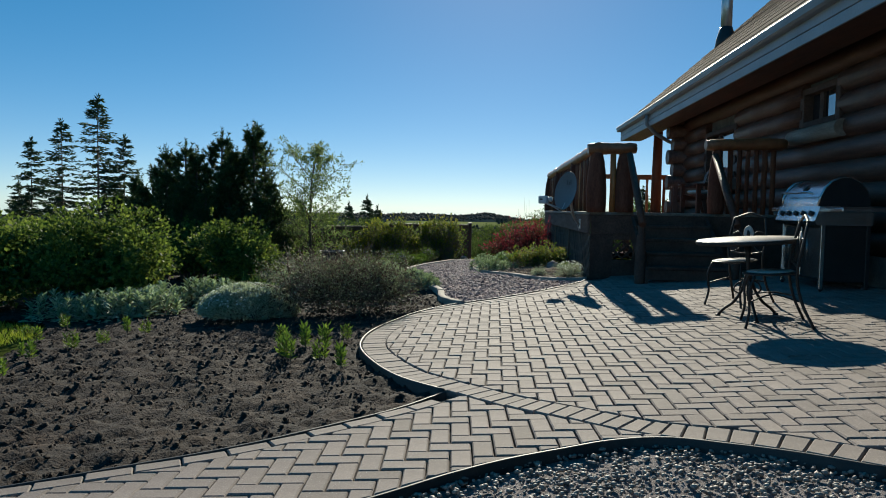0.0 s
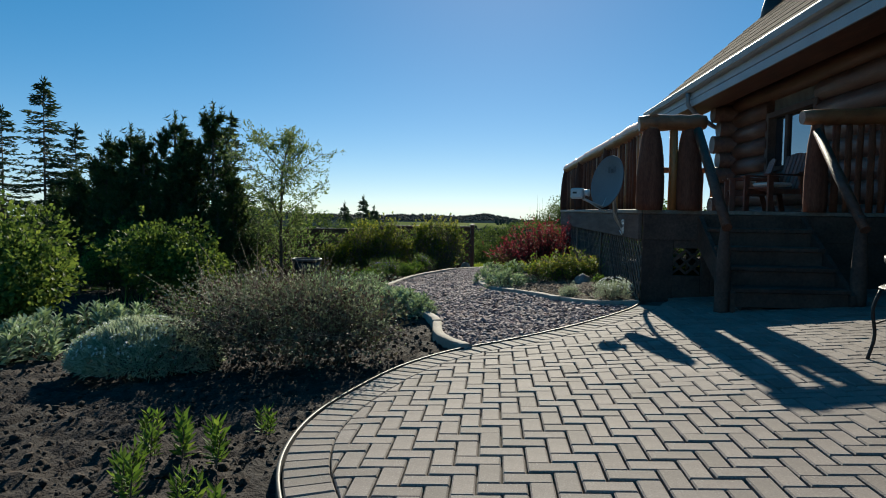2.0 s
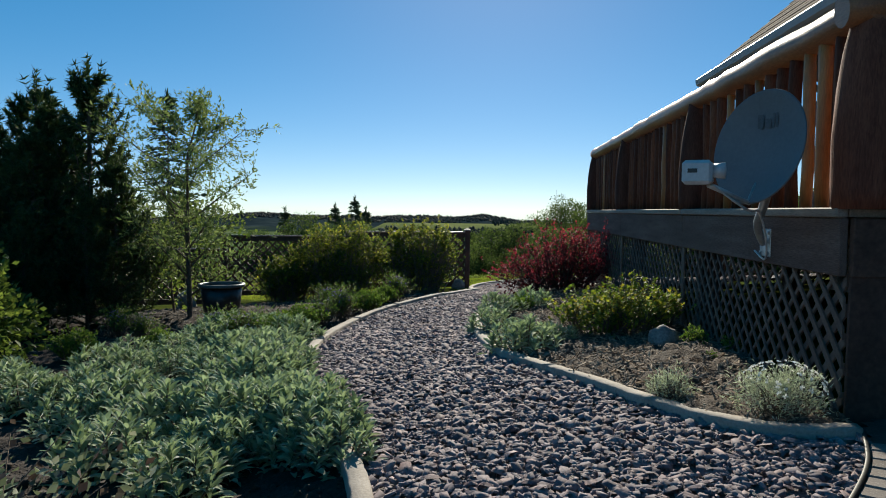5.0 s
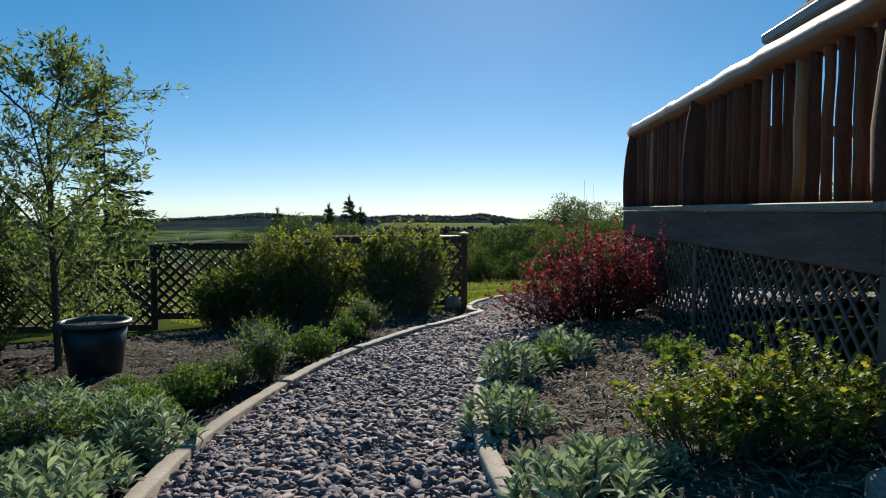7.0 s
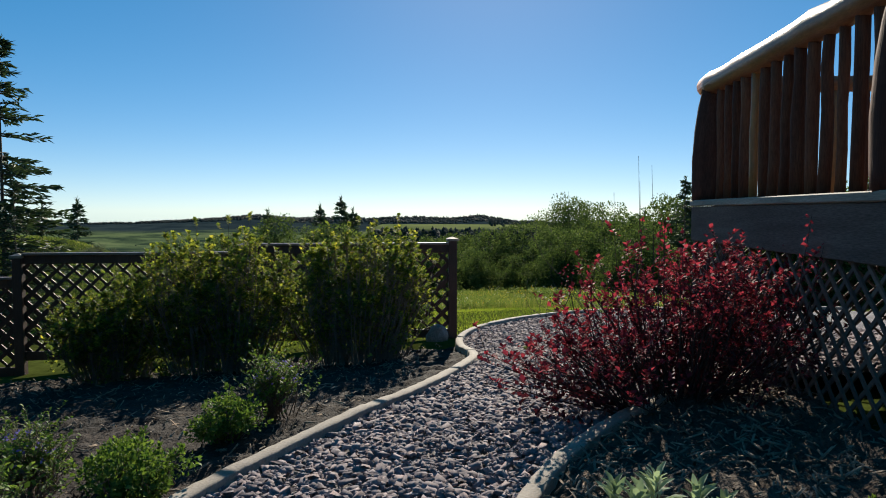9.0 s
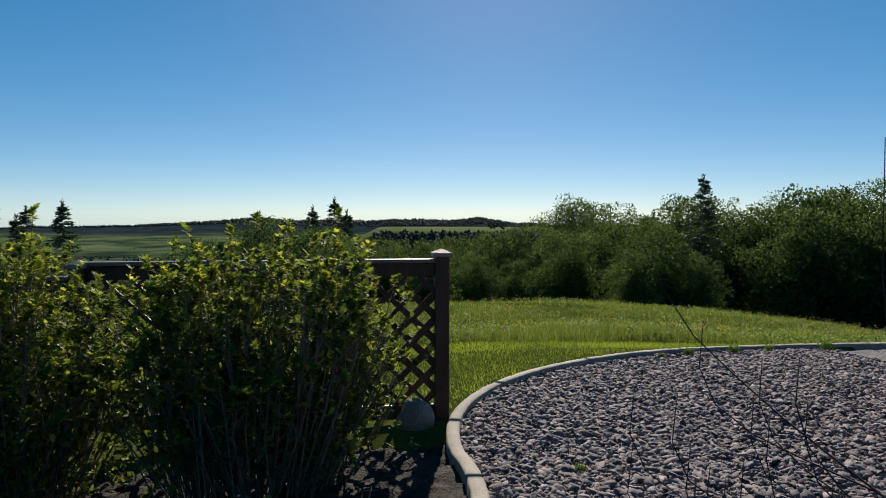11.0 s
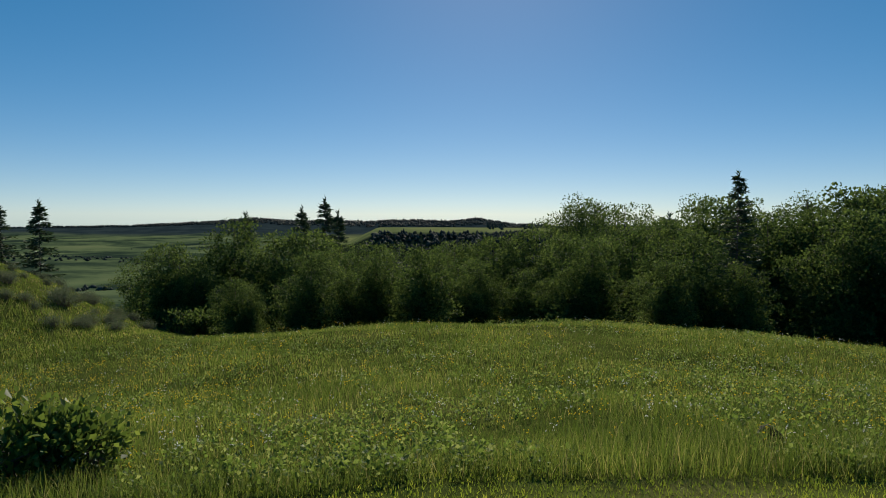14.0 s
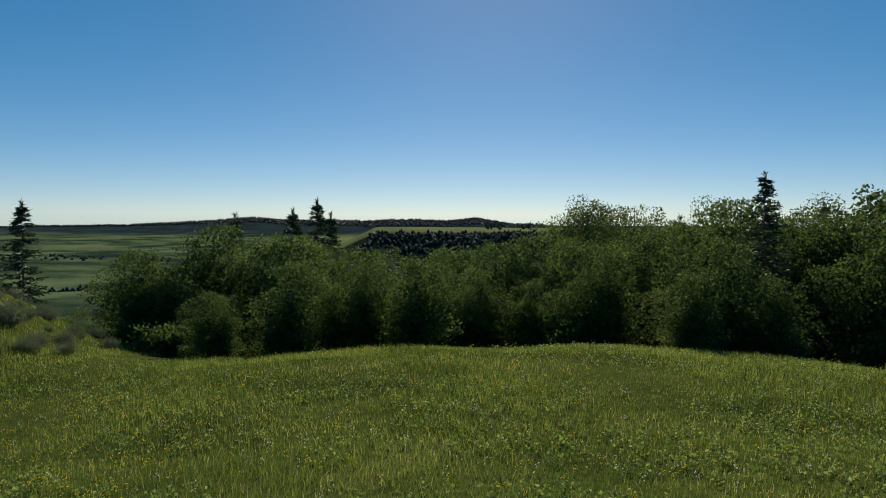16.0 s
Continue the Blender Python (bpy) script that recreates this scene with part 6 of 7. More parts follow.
asp = [aspen(130 + i, 6.0, 2.0, 50, 280, 0.14, 0.75) for i in range(4)]
aspb = [aspen(135 + i, 11.0, 2.9, 74, 300, 0.145, 1.0) for i in range(3)]
ra = np.random.default_rng(140)
rows = []
for x in np.arange(-11, 40, 1.1):                                     # front edge of the thicket
    y = 46.5 + 1.6 * math.sin(x * 0.5) + (3.0 if x < -8 else 0) + ra.uniform(-1.8, 1.8)
    top = np.interp(x, [-14, -9, -3, 4, 9, 13, 18, 24, 40], [-2.2, -1.1, -0.8, -0.7, -0.3, 0.3, 1.0, 1.3, 1.8]) + ra.uniform(-1.3, 0.6)
    rows.append((x + ra.uniform(-0.5, 0.5), y, top))
for x in np.arange(-12.5, 52, 1.8):
    top = np.interp(x, [-16, -10, -3, 4, 9, 12, 18, 26, 50], [-1.4, 0.1, 0.0, -0.2, 0.4, 1.1, 1.8, 2.3, 3.4]) + ra.uniform(-0.9, 0.5)
    rows.append((x + ra.uniform(-0.6, 0.6), 53.5 + ra.uniform(-2.2, 2.2), top))
for x in np.arange(-17, 70, 2.6):
    top = np.interp(x, [-20, -12, -4, 6, 11, 13, 16, 22, 34, 70], [-2.2, -0.3, -0.4, -0.9, 0.6, 2.3, 1.2, 2.2, 3.3, 4.5]) + ra.uniform(-0.8, 0.4)
    rows.append((x + ra.uniform(-0.8, 0.8), 66 + ra.uniform(-4, 4), top))
for x in np.arange(-34, -15, 1.9):                                        # low growth down the western slope
    rows.append((x, 62 + ra.uniform(-4, 4), -4.6 + ra.uniform(-0.8, 0.5)))
rows += [(12.4, 72.0, 2.3), (13.6, 72.8, 2.1), (11.6, 70.5, 1.6), (13.0, 70.0, 1.9)]
rows = [q for q in rows if not (abs(q[0] - 14.6) < 1.5 and q[1] < 52)]              # room for the spruce
protos_t, protos_b = [], []
for i, (x, y, top) in enumerate(rows):
    if i < 4:
        z0 = land1(x, y) - 0.05
        protos_t.append(tree("aspen", asp[i], L_ASPEN, M_BARK, x, y, "green aspen in the thicket beyond the meadow", s=(top - z0) / 6.0, rot=i, group="aspens beyond the meadow"))
    elif y > 56:
        if len(protos_b) < 3:
            z0 = land1(x, y) - 0.05
            protos_b.append(tree("aspen", aspb[len(protos_b)], L_ASPEN, M_BARK, x, y, "tall green aspen at the back of the thicket", s=(top - z0) / 11.0, rot=i, group="aspens beyond the meadow"))
        else:
            to_top(protos_b[i % 3], 11.0, x, y, top, i * 2.3)
    else:
        to_top(protos_t[i % 4], 6.0, x, y, top, i * 2.3)
ub = bush_meshes([(0, 0, 0.5, 0.8, 0.7, 0.6), (0.5, 0, 0.4, 0.6, 0.5, 0.45)], 150, 16, 0.13, OVAL, 150, 0.18, 0.008)
U = shrub("undergrowth_shrub", ub, L_ASPEN, M_TWIG, -8.6, 46.5, "green undergrowth at the foot of the thicket", group="undergrowth at the thicket edge")
for i, x in enumerate([-11.5, -10.4, -9.6, 6.0, 12]):
    again(U, x + ra.uniform(-0.5, 0.5), 43.8 + ra.uniform(-0.6, 1.2) + (6.5 if x < -8 else 1.5), ra.uniform(0.9, 1.3), i * 1.3)
ms = bush_meshes([(0, 0, 0.14, 0.25, 0.22, 0.16), (0.16, 0, 0.12, 0.16, 0.16, 0.14)], 90, 14, 0.05, OVAL, 151, 0.18, 0.004)
shrub("meadow_shrub", ms, L_LILAC, M_TWIG, -2.4, 24.45, "small dark green shrub in the long grass", s=1.9)
again(bpy.data.objects["meadow_shrub"], -1.95, 24.5, 1.5, 2)
# grey sage on the western mound
sgb = bush_meshes([(0, 0, 0.25, 0.5, 0.45, 0.3)], 90, 12, 0.1, LANCE, 152, 0.25, 0.005)
S0 = shrub("sage_bush", sgb, L_SAGE, M_TWIG, -12.0, 43.0, "grey-green sage bush on the grassy mound", group="sage bushes on the mound")
for i in range(46):
    again(S0, ra.uniform(-15.5, -9.2), ra.uniform(40, 48), ra.uniform(0.3, 0.65), i)


# ---------------------------------------------------------------- things on the patio
def on_slope(x, y, rot=0.0, lift=0.0):
    """A pose that stands square on the sloping ground."""
    z = land1(x, y)
    gx_ = (land1(x + 0.2, y) - land1(x - 0.2, y)) / 0.4
    gy_ = (land1(x, y + 0.2) - land1(x, y - 0.2)) / 0.4
    n = Vector((-gx_, -gy_, 1)).normalized()
    return Matrix.Translation((x, y, z + lift)) @ Vector((0, 0, 1)).rotation_difference(n).to_matrix().to_4x4() @ Matrix.Rotation(rot, 4, "Z")


def arc(points, r, parent, name="bar", material=None, n=18, sides=7):
    return part(name, tube([tuple(p) for p in smoothed(points, n)], r, sides), material or M_IRON, parent)


def bistro_table(x, y):
    t = thing("bistro_table", on_slope(x, y, 0.3), "round stone-topped bistro table on a scrolled iron pedestal", "table")
    top = part("tabletop", lathe([(0.0, 0.618), (0.33, 0.618), (0.375, 0.62), (0.39, 0.628), (0.39, 0.642), (0.383, 0.648), (0.0, 0.65)], 40), M_TABLE, t, "pale mosaic stone top")
    part("rim", lathe([(0.392, 0.612), (0.398, 0.62), (0.398, 0.64), (0.392, 0.645)], 40), M_IRON, top)
    part("collar", lathe([(0.0, 0.585), (0.12, 0.6), (0.14, 0.616), (0.0, 0.617)], 20), M_IRON, t)
    part("pedestal", lathe([(0.016, 0.14), (0.022, 0.2), (0.014, 0.3), (0.02, 0.36), (0.014, 0.42), (0.02, 0.52), (0.03, 0.586)], 12), M_IRON, t)
    for k in range(3):
        a = k * 2 * math.pi / 3
        c, s = math.cos(a), math.sin(a)
        leg = arc([(0.015 * c, 0.015 * s, 0.36), (0.06 * c, 0.06 * s, 0.22), (0.13 * c, 0.13 * s, 0.12), (0.22 * c, 0.22 * s, 0.05), (0.255 * c, 0.255 * s, 0.012)], 0.012, t, "leg")
        arc([(0.05 * c, 0.05 * s, 0.3), (0.1 * c, 0.1 * s, 0.27), (0.12 * c, 0.12 * s, 0.22), (0.085 * c, 0.085 * s, 0.2)], 0.007, leg, "scroll", n=10, sides=5)
        part("foot", lathe([(0.0, 0.0), (0.022, 0.0), (0.022, 0.012), (0.0, 0.018)], 10), M_IRON, leg, m=Matrix.Translation((0.26 * c, 0.26 * s, 0)))
    return t


def iron_chair(m):
    """Scrolled iron chair; it faces -y."""
    c = thing("iron_chair", m, "scrolled wrought-iron patio chair with an oval back plaque", "chair", "chairs round the bistro table")
    seat = part("seat", lathe([(0.0, 0.392), (0.16, 0.39), (0.19, 0.394), (0.2, 0.402), (0.19, 0.408), (0.0, 0.403)], 28), M_IRON, c, "mosaic-patterned round seat")
    part("seat_inlay", lathe([(0.0, 0.4085), (0.165, 0.4105), (0.165, 0.414), (0.0, 0.414)], 28), M_TABLE, seat)
    for sx in (-1, 1):
        arc([(0.15 * sx, -0.12, 0.39), (0.17 * sx, -0.16, 0.3), (0.165 * sx, -0.17, 0.12), (0.19 * sx, -0.2, 0.0)], 0.01, c, "leg")
        back = arc([(0.21 * sx, 0.26, 0.0), (0.18 * sx, 0.19, 0.18), (0.175 * sx, 0.16, 0.4), (0.19 * sx, 0.2, 0.6), (0.16 * sx, 0.245, 0.78)], 0.011, c, "back_leg")
        arc([(0.17 * sx, 0.18, 0.46), (0.09 * sx, 0.19, 0.5), (0.05 * sx, 0.2, 0.58), (0.1 * sx, 0.215, 0.66), (0.16 * sx, 0.22, 0.64)], 0.006, back, "scroll", n=14, sides=5)
        arc([(0.17 * sx, -0.16, 0.2), (0.08 * sx, 0.0, 0.24), (0.175 * sx, 0.17, 0.2)], 0.006, c, "brace", n=12, sides=5)
    arc([(-0.165, 0.245, 0.78), (-0.1, 0.25, 0.8), (0, 0.252, 0.825), (0.1, 0.25, 0.8), (0.165, 0.245, 0.78)], 0.011, c, "top_bar")
    arc([(-0.17, 0.18, 0.47), (0, 0.185, 0.45), (0.17, 0.18, 0.47)], 0.007, c, "lower_bar")
    bm = lathe([(0.0, -0.006), (0.05, -0.005), (0.055, 0.0), (0.05, 0.005), (0.0, 0.006)], 24)
    plaque = part("plaque", bm, M_TABLE, c, "pale oval back plaque", Matrix.Translation((0, 0.222, 0.63)) @ Matrix.Rotation(radians(90), 4, "X") @ Matrix.Diagonal((1.0, 1.5, 1, 1)))
    part("leaf_mark", lathe([(0.0, 0.0), (0.018, 0.0), (0.018, 0.002), (0.0, 0.002)], 10), M_IRON, plaque, m=Matrix.Translation((0, 0, 0.0065)) @ Matrix.Diagonal((1, 1.6, 1, 1)))
    return c


bistro_table(2.76, 5.28)
ch = iron_chair(on_slope(2.96, 6.02, radians(-58)))
copy_thing(ch, on_slope(2.78, 4.95, radians(-108)))


def grill():
    """Gas grill with its back to the wall; x is its front-to-back, y its length."""
    z0 = hz(3.7, 7.1) - 0.01
    g = thing("gas_grill", HF @ Matrix.Translation((3.46, 6.76, z0)) @ Matrix.Diagonal((0.8, 0.9, 0.94, 1)), "stainless gas grill with closed hood on a black cart", "grill")
    cart = part("cart", a_box(0.1, 0.0, 0.1, 0.62, 1.0, 0.7, bevel=0.01), M_BLACK, g, "black enamelled cart")
    for y0 in (0.02, 0.51):
        d = part("door", a_box(0.08, y0, 0.13, 0.098, y0 + 0.47, 0.67, bevel=0.006), M_STEEL, cart, "steel door")
        part("handle", tube([(0.055, y0 + 0.4, 0.3), (0.05, y0 + 0.4, 0.42), (0.055, y0 + 0.4, 0.54)], 0.009, 8), M_STEEL, d)
    for y0 in (-0.02, 0.98):
        part("leg", a_box(0.06, y0, 0.02, 0.11, y0 + 0.04, 0.74, bevel=0.006), M_STEEL, g)
        part("leg", a_box(0.6, y0, 0.02, 0.65, y0 + 0.04, 0.74, bevel=0.006), M_BLACK, g)
        for x in (0.09, 0.6):
            part("castor", lathe([(0.0, -0.012), (0.03, -0.012), (0.035, 0.0), (0.03, 0.012), (0.0, 0.012)], 14), M_BLACK, g, m=Matrix.Translation((x, y0 + 0.02, 0.03)) @ Matrix.Rotation(radians(90), 4, "X"))
    bm = bmesh.new()
    sec = [(0.0, 0.7), (-0.03, 0.74), (0.03, 0.9), (0.66, 0.9), (0.66, 0.7)]
    a = [bm.verts.new((x, -0.03, zz)) for x, zz in sec]
    b = [bm.verts.new((x, 1.03, zz)) for x, zz in sec]
    bm.faces.new(a), bm.faces.new(b[::-1])
    for i in range(5):
        bm.faces.new((a[i], a[(i + 1) % 5], b[(i + 1) % 5], b[i]))
    box_ = part("firebox", bm, M_STEEL, g, "steel firebox with sloping control panel")
    for k in range(5):
        part("knob", lathe([(0.0, 0.0), (0.03, 0.0), (0.027, 0.03), (0.0, 0.032)], 14), M_BLACK, box_, "black control knob", Matrix.Translation((-0.002, 0.12 + 0.19 * k, 0.82)) @ Matrix.Rotation(radians(-70), 4, "Y"))
    prof = [(0.03, 0.9), (0.05, 0.99), (0.1, 1.08), (0.18, 1.15), (0.28, 1.19), (0.4, 1.19), (0.52, 1.14), (0.6, 1.05), (0.64, 0.95), (0.64, 0.9)]
    bm = bmesh.new()
    a = [bm.verts.new((x, 0.035, zz)) for x, zz in prof]
    b = [bm.verts.new((x, 0.965, zz)) for x, zz in prof]
    for i in range(len(prof) - 1):
        bm.faces.new((a[i], a[i + 1], b[i + 1], b[i])).smooth = True
    hood = part("hood", bm, M_STEEL, g, "curved stainless hood")
    for y0 in (0.0, 0.965):
        bm = bmesh.new()
        a = [bm.verts.new((x + (0.006 if x < 0.3 else -0.006) * 0 , y0, zz + 0.006)) for x, zz in prof]
        b = [bm.verts.new((x, y0 + 0.034, zz + 0.006)) for x, zz in prof]
        bm.faces.new(a), bm.faces.new(b[::-1])
        for i in range(len(prof)):
            bm.faces.new((a[i], a[(i + 1) % len(prof)], b[(i + 1) % len(prof)], b[i]))
        part("end_cap", bm, M_BLACK, hood, "black cast end cap")
        part("cap_trim", tube([(x, y0 + 0.017, zz + 0.012) for x, zz in prof], 0.014, 6), M_STEEL, hood)
    part("handle", tube([(0.0, 0.1, 1.03), (-0.03, 0.15, 1.05), (-0.03, 0.85, 1.05), (0.0, 0.9, 1.03)], 0.013, 10), M_STEEL, hood)
    part("thermometer", lathe([(0.0, 0.0), (0.04, 0.0), (0.04, 0.012), (0.0, 0.014)], 18), M_BLACK, hood, "round dial", Matrix.Translation((0.11, 0.5, 1.1)) @ Matrix.Rotation(radians(-48), 4, "Y"))
    for y0, y1 in ((-0.42, -0.035), (1.035, 1.42)):
        part("side_shelf", a_box(0.08, y0, 0.84, 0.58, y1, 0.885, bevel=0.01), M_STEEL, g, "fold-down side shelf")


grill()


# ---------------------------------------------------------------- satellite dish on the rim of the deck
def satellite_dish():
    foot = Vector((2.26, 9.72, 0.83))
    ctr = Vector((1.9, 9.14, 1.29))
    d = thing("satellite_dish", Matrix(), "grey satellite dish on a bent mast, bolted to the deck rim", "satellite dish")
    n = Vector((-0.88, -0.42, 0.2)).normalized()
    q = n.to_track_quat("Z", "Y").to_matrix().to_4x4()
    at = Matrix.Translation(ctr) @ q
    prof = [(0.0, -0.045), (0.08, -0.041), (0.16, -0.026), (0.22, -0.008), (0.248, 0.004), (0.254, 0.006), (0.256, 0.0), (0.25, -0.004), (0.22, -0.018), (0.16, -0.036), (0.08, -0.051), (0.0, -0.055)]
    bowl = part("reflector", lathe(prof, 48), M_DISH, d, "matt grey bowl with a faded maker's mark", at @ Matrix.Diagonal((0.95, 1.05, 1, 1)))
    # faded mark as plain shapes, upper part of the bowl
    for x0, w, h in ((-0.085, 0.03, 0.06), (-0.045, 0.03, 0.04), (-0.008, 0.012, 0.062), (0.012, 0.012, 0.062)):
        bm = bmesh.new()
        vs = []
        for (px, py) in ((x0, 0.09), (x0 + w, 0.09), (x0 + w, 0.09 + h), (x0, 0.09 + h)):
            vs.append(bm.verts.new((px + 0.04, py, -0.045 + 0.75 * (px * px + py * py) + 0.006)))
        bm.faces.new(vs)
        part("mark", bm, M_DISH_MARK, bowl, "faded dark bar of the mark")
    back = ctr - n * 0.06
    bracket = part("bracket", a_box(-0.05, -0.07, -0.12, 0.05, 0.07, -0.055, bevel=0.006), M_GALV, d, "", at)
    mast = part("mast", tube([tuple(p) for p in smoothed([foot + Vector((-0.06, -0.03, 0.0)), foot + Vector((-0.12, -0.1, 0.06)), Vector((2.03, 9.33, 1.04)), Vector((1.99, 9.19, 1.14)), back - n * 0.05], 22)], 0.021, 12), M_GALV, d, "bent galvanised mast")
    plate = part("foot_plate", a_box(-0.012, -0.07, -0.075, 0.012, 0.07, 0.075, bevel=0.004), M_GALV, d, "", Matrix.Translation(foot + Vector((-0.03, -0.01, 0))) @ Matrix.Rotation(radians(-4), 4, "Z"))
    for y in (-0.05, 0.05):
        for z in (-0.055, 0.055):
            part("bolt", lathe([(0.0, 0.0), (0.009, 0.0), (0.009, 0.008), (0.0, 0.01)], 6), M_GALV, plate, m=Matrix.Translation((-0.012, y, z)) @ Matrix.Rotation(radians(-90), 4, "Y"))
    lnb_at = Vector((1.6, 9.02, 1.16))
    low = at @ Vector((0.0, -0.23, 0.0))
    arm = part("feed_arm", tube([tuple(back - n * 0.03), tuple(low + Vector((0, 0, -0.03))), tuple(lnb_at + Vector((0.04, 0.01, -0.05)))], 0.013, 8), M_GALV, d)
    qn = (-n).to_track_quat("X", "Z").to_matrix().to_4x4()
    lnb = part("feed_box", a_box(-0.075, -0.06, -0.05, 0.05, 0.06, 0.055, bevel=0.014), M_PLASTIC, d, "pale grey plastic receiver box", Matrix.Translation(lnb_at) @ Matrix.Rotation(radians(-25), 4, "Z"))
    part("feed_horn", lathe([(0.0, 0.0), (0.03, 0.0), (0.036, 0.05), (0.0, 0.055)], 16), M_PLASTIC, lnb, m=Matrix.Translation((0.05, 0.0, 0.01)) @ Matrix.Rotation(radians(90), 4, "Y"))
    part("label_bar", a_box(-0.05, -0.0625, 0.0, -0.01, -0.0605, 0.018), M_BLACK, lnb, "small dark label bar")
    part("cable", tube([tuple(p) for p in smoothed([lnb_at + Vector((0.05, 0, -0.05)), low + Vector((0.0, 0.02, -0.06)), Vector((2.02, 9.36, 0.99)), Vector((2.12, 9.5, 0.88)), foot + Vector((-0.05, -0.02, -0.09)), foot + Vector((-0.045, 0.1, -0.05))], 26)], 0.006, 5), M_PLASTIC, d, "loose pale cable")


satellite_dish()


# ---------------------------------------------------------------- deck chairs
def deck_chair(m, cushion):
    c = thing("deck_chair", m, "red-brown slatted wooden deck armchair", "chair", "wooden chairs on the deck")
    for i in range(5):
        part("seat_slat", a_box(-0.26, -0.25 + 0.1 * i, 0.37 - 0.02 * i, 0.26, -0.165 + 0.1 * i, 0.392 - 0.02 * i, bevel=0.004), M_CHAIR, c)
    for i in range(6):
        x = -0.25 + 0.085 * i
        part("back_slat", a_box(x, -0.011, 0, x + 0.072, 0.011, 0.62 + 0.05 * math.sin(math.pi * (i + 0.5) / 6), bevel=0.004), M_CHAIR, c, m=Matrix.Translation((0, 0.24, 0.3)) @ Matrix.Rotation(radians(-18), 4, "X"))
    for sx in (-1, 1):
        part("arm", a_box(0.29 * sx - 0.06, -0.34, 0.56, 0.29 * sx + 0.06, 0.34, 0.585, bevel=0.008), M_CHAIR, c)
        part("front_leg", a_box(0.29 * sx - 0.022, -0.3, 0.0, 0.29 * sx + 0.022, -0.21, 0.56, bevel=0.005), M_CHAIR, c)
        part("rear_leg", a_box(-0.02, -0.045, 0, 0.02, 0.045, 0.64, bevel=0.005), M_CHAIR, c, m=Matrix.Translation((0.29 * sx, 0.4, 0.0)) @ Matrix.Rotation(radians(14), 4, "X"))
        part("side_rail", a_box(0.27 * sx - 0.018, -0.27, 0.28, 0.27 * sx + 0.018, 0.36, 0.36, bevel=0.004), M_CHAIR, c)
    if cushion:
        bm = a_box(-0.22, -0.22, 0.395, 0.22, 0.2, 0.46, bevel=0.03)
        part("cushion", bm, M_CUSHION, c, "pale seat cushion")
    return c


deck_chair(HF @ Matrix.Translation((3.7, 11.35, DECK_Z + 0.005)) @ Matrix.Rotation(radians(-75), 4, "Z") @ Matrix.Scale(0.82, 4), True)
deck_chair(HF @ Matrix.Translation((3.75, 12.45, DECK_Z + 0.005)) @ Matrix.Rotation(radians(-100), 4, "Z") @ Matrix.Scale(0.82, 4), False)


# ---------------------------------------------------------------- pot and stones
def garden_pot(x, y):
    p = thing("garden_pot", Matrix.Translation((x, y, land1(x, y) - 0.06)), "large dark glazed round planter with a pale rim", "planter")
    part("body", lathe([(0.0, 0.0), (0.17, 0.0), (0.185, 0.02), (0.215, 0.25), (0.235, 0.42), (0.22, 0.42), (0.2, 0.36), (0.0, 0.36)], 32), M_POT, p)
    part("rim", lathe([(0.222, 0.424), (0.262, 0.424), (0.27, 0.44), (0.262, 0.46), (0.232, 0.462), (0.222, 0.45), (0.222, 0.424)], 32), M_POT_RIM, p, "pale weathered rim")
    part("soil", lathe([(0.0, 0.37), (0.199, 0.365), (0.199, 0.375), (0.0, 0.39)], 24), M_SOIL, p)


garden_pot(-2.07, 13.95)


def boulder(x, y, sx, sy, sz, seed, label, material=None, dz=0.0):
    bm = bmesh.new()
    bmesh.ops.create_icosphere(bm, subdivisions=3, radius=1.0)
    for v in bm.verts:
        k = 1 + 0.28 * noise.noise(v.co * 1.3 + Vector((seed, 0, 0))) + 0.1 * noise.noise(v.co * 4 + Vector((0, seed, 0)))
        v.co = Vector((v.co.x * sx * k, v.co.y * sy * k, max(v.co.z, -0.6) * sz * k))
    for f in bm.faces:
        f.smooth = True
    ob = part("field_stone", bm, material or M_ROCK, None, label, Matrix.Translation((x, y, land1(x, y) + sz * 0.4 + dz)))
    tagged(ob, label, "stone")


boulder(1.99, 10.66, 0.1, 0.085, 0.085, 1, "pale grey field stone in the bed by the deck")
boulder(0.8, 18.66, 0.11, 0.1, 0.14, 2, "rounded dark stone at the foot of the fence post")
boulder(-3.75, 17.4, 0.17, 0.15, 0.2, 3, "brownish boulder in front of the lattice fence")
boulder(3.75, 24.37, 0.11, 0.1, 0.13, 4, "dark stone half hidden in the long grass", M_CLOD)


# ---------------------------------------------------------------- loose ground cover
def rand_in(poly, n, r):
    poly = np.asarray(poly)
    lo, hi = poly.min(0), poly.max(0)
    p = r.uniform(lo, hi, (n, 2))
    return p[inside(poly, p[:, 0], p[:, 1])]


def turned(r, n, tilt):
    """Random turns about z with a small tilt, as 3 x 3 arrays."""
    a = r.uniform(0, 2 * np.pi, n)
    t1, t2 = r.normal(size=n) * tilt, r.normal(size=n) * tilt
    c, s = np.cos(a), np.sin(a)
    x = np.stack([c, s, t1], -1)
    x /= np.linalg.norm(x, axis=1)[:, None]
    y = np.stack([-s, c, t2], -1)
    y -= x * (x * y).sum(1)[:, None]
    y /= np.linalg.norm(y, axis=1)[:, None]
    return np.stack([x, y, np.cross(x, y)], 1)


CUBE_V = np.array([(-1, -1, -1), (1, -1, -1), (1, 1, -1), (-1, 1, -1), (-1, -1, 1), (1, -1, 1), (1, 1, 1), (-1, 1, 1)], float)
CUBE_F = np.array([(4, 5, 6, 7), (0, 1, 5, 4), (1, 2, 6, 5), (2, 3, 7, 6), (3, 0, 4, 7)])


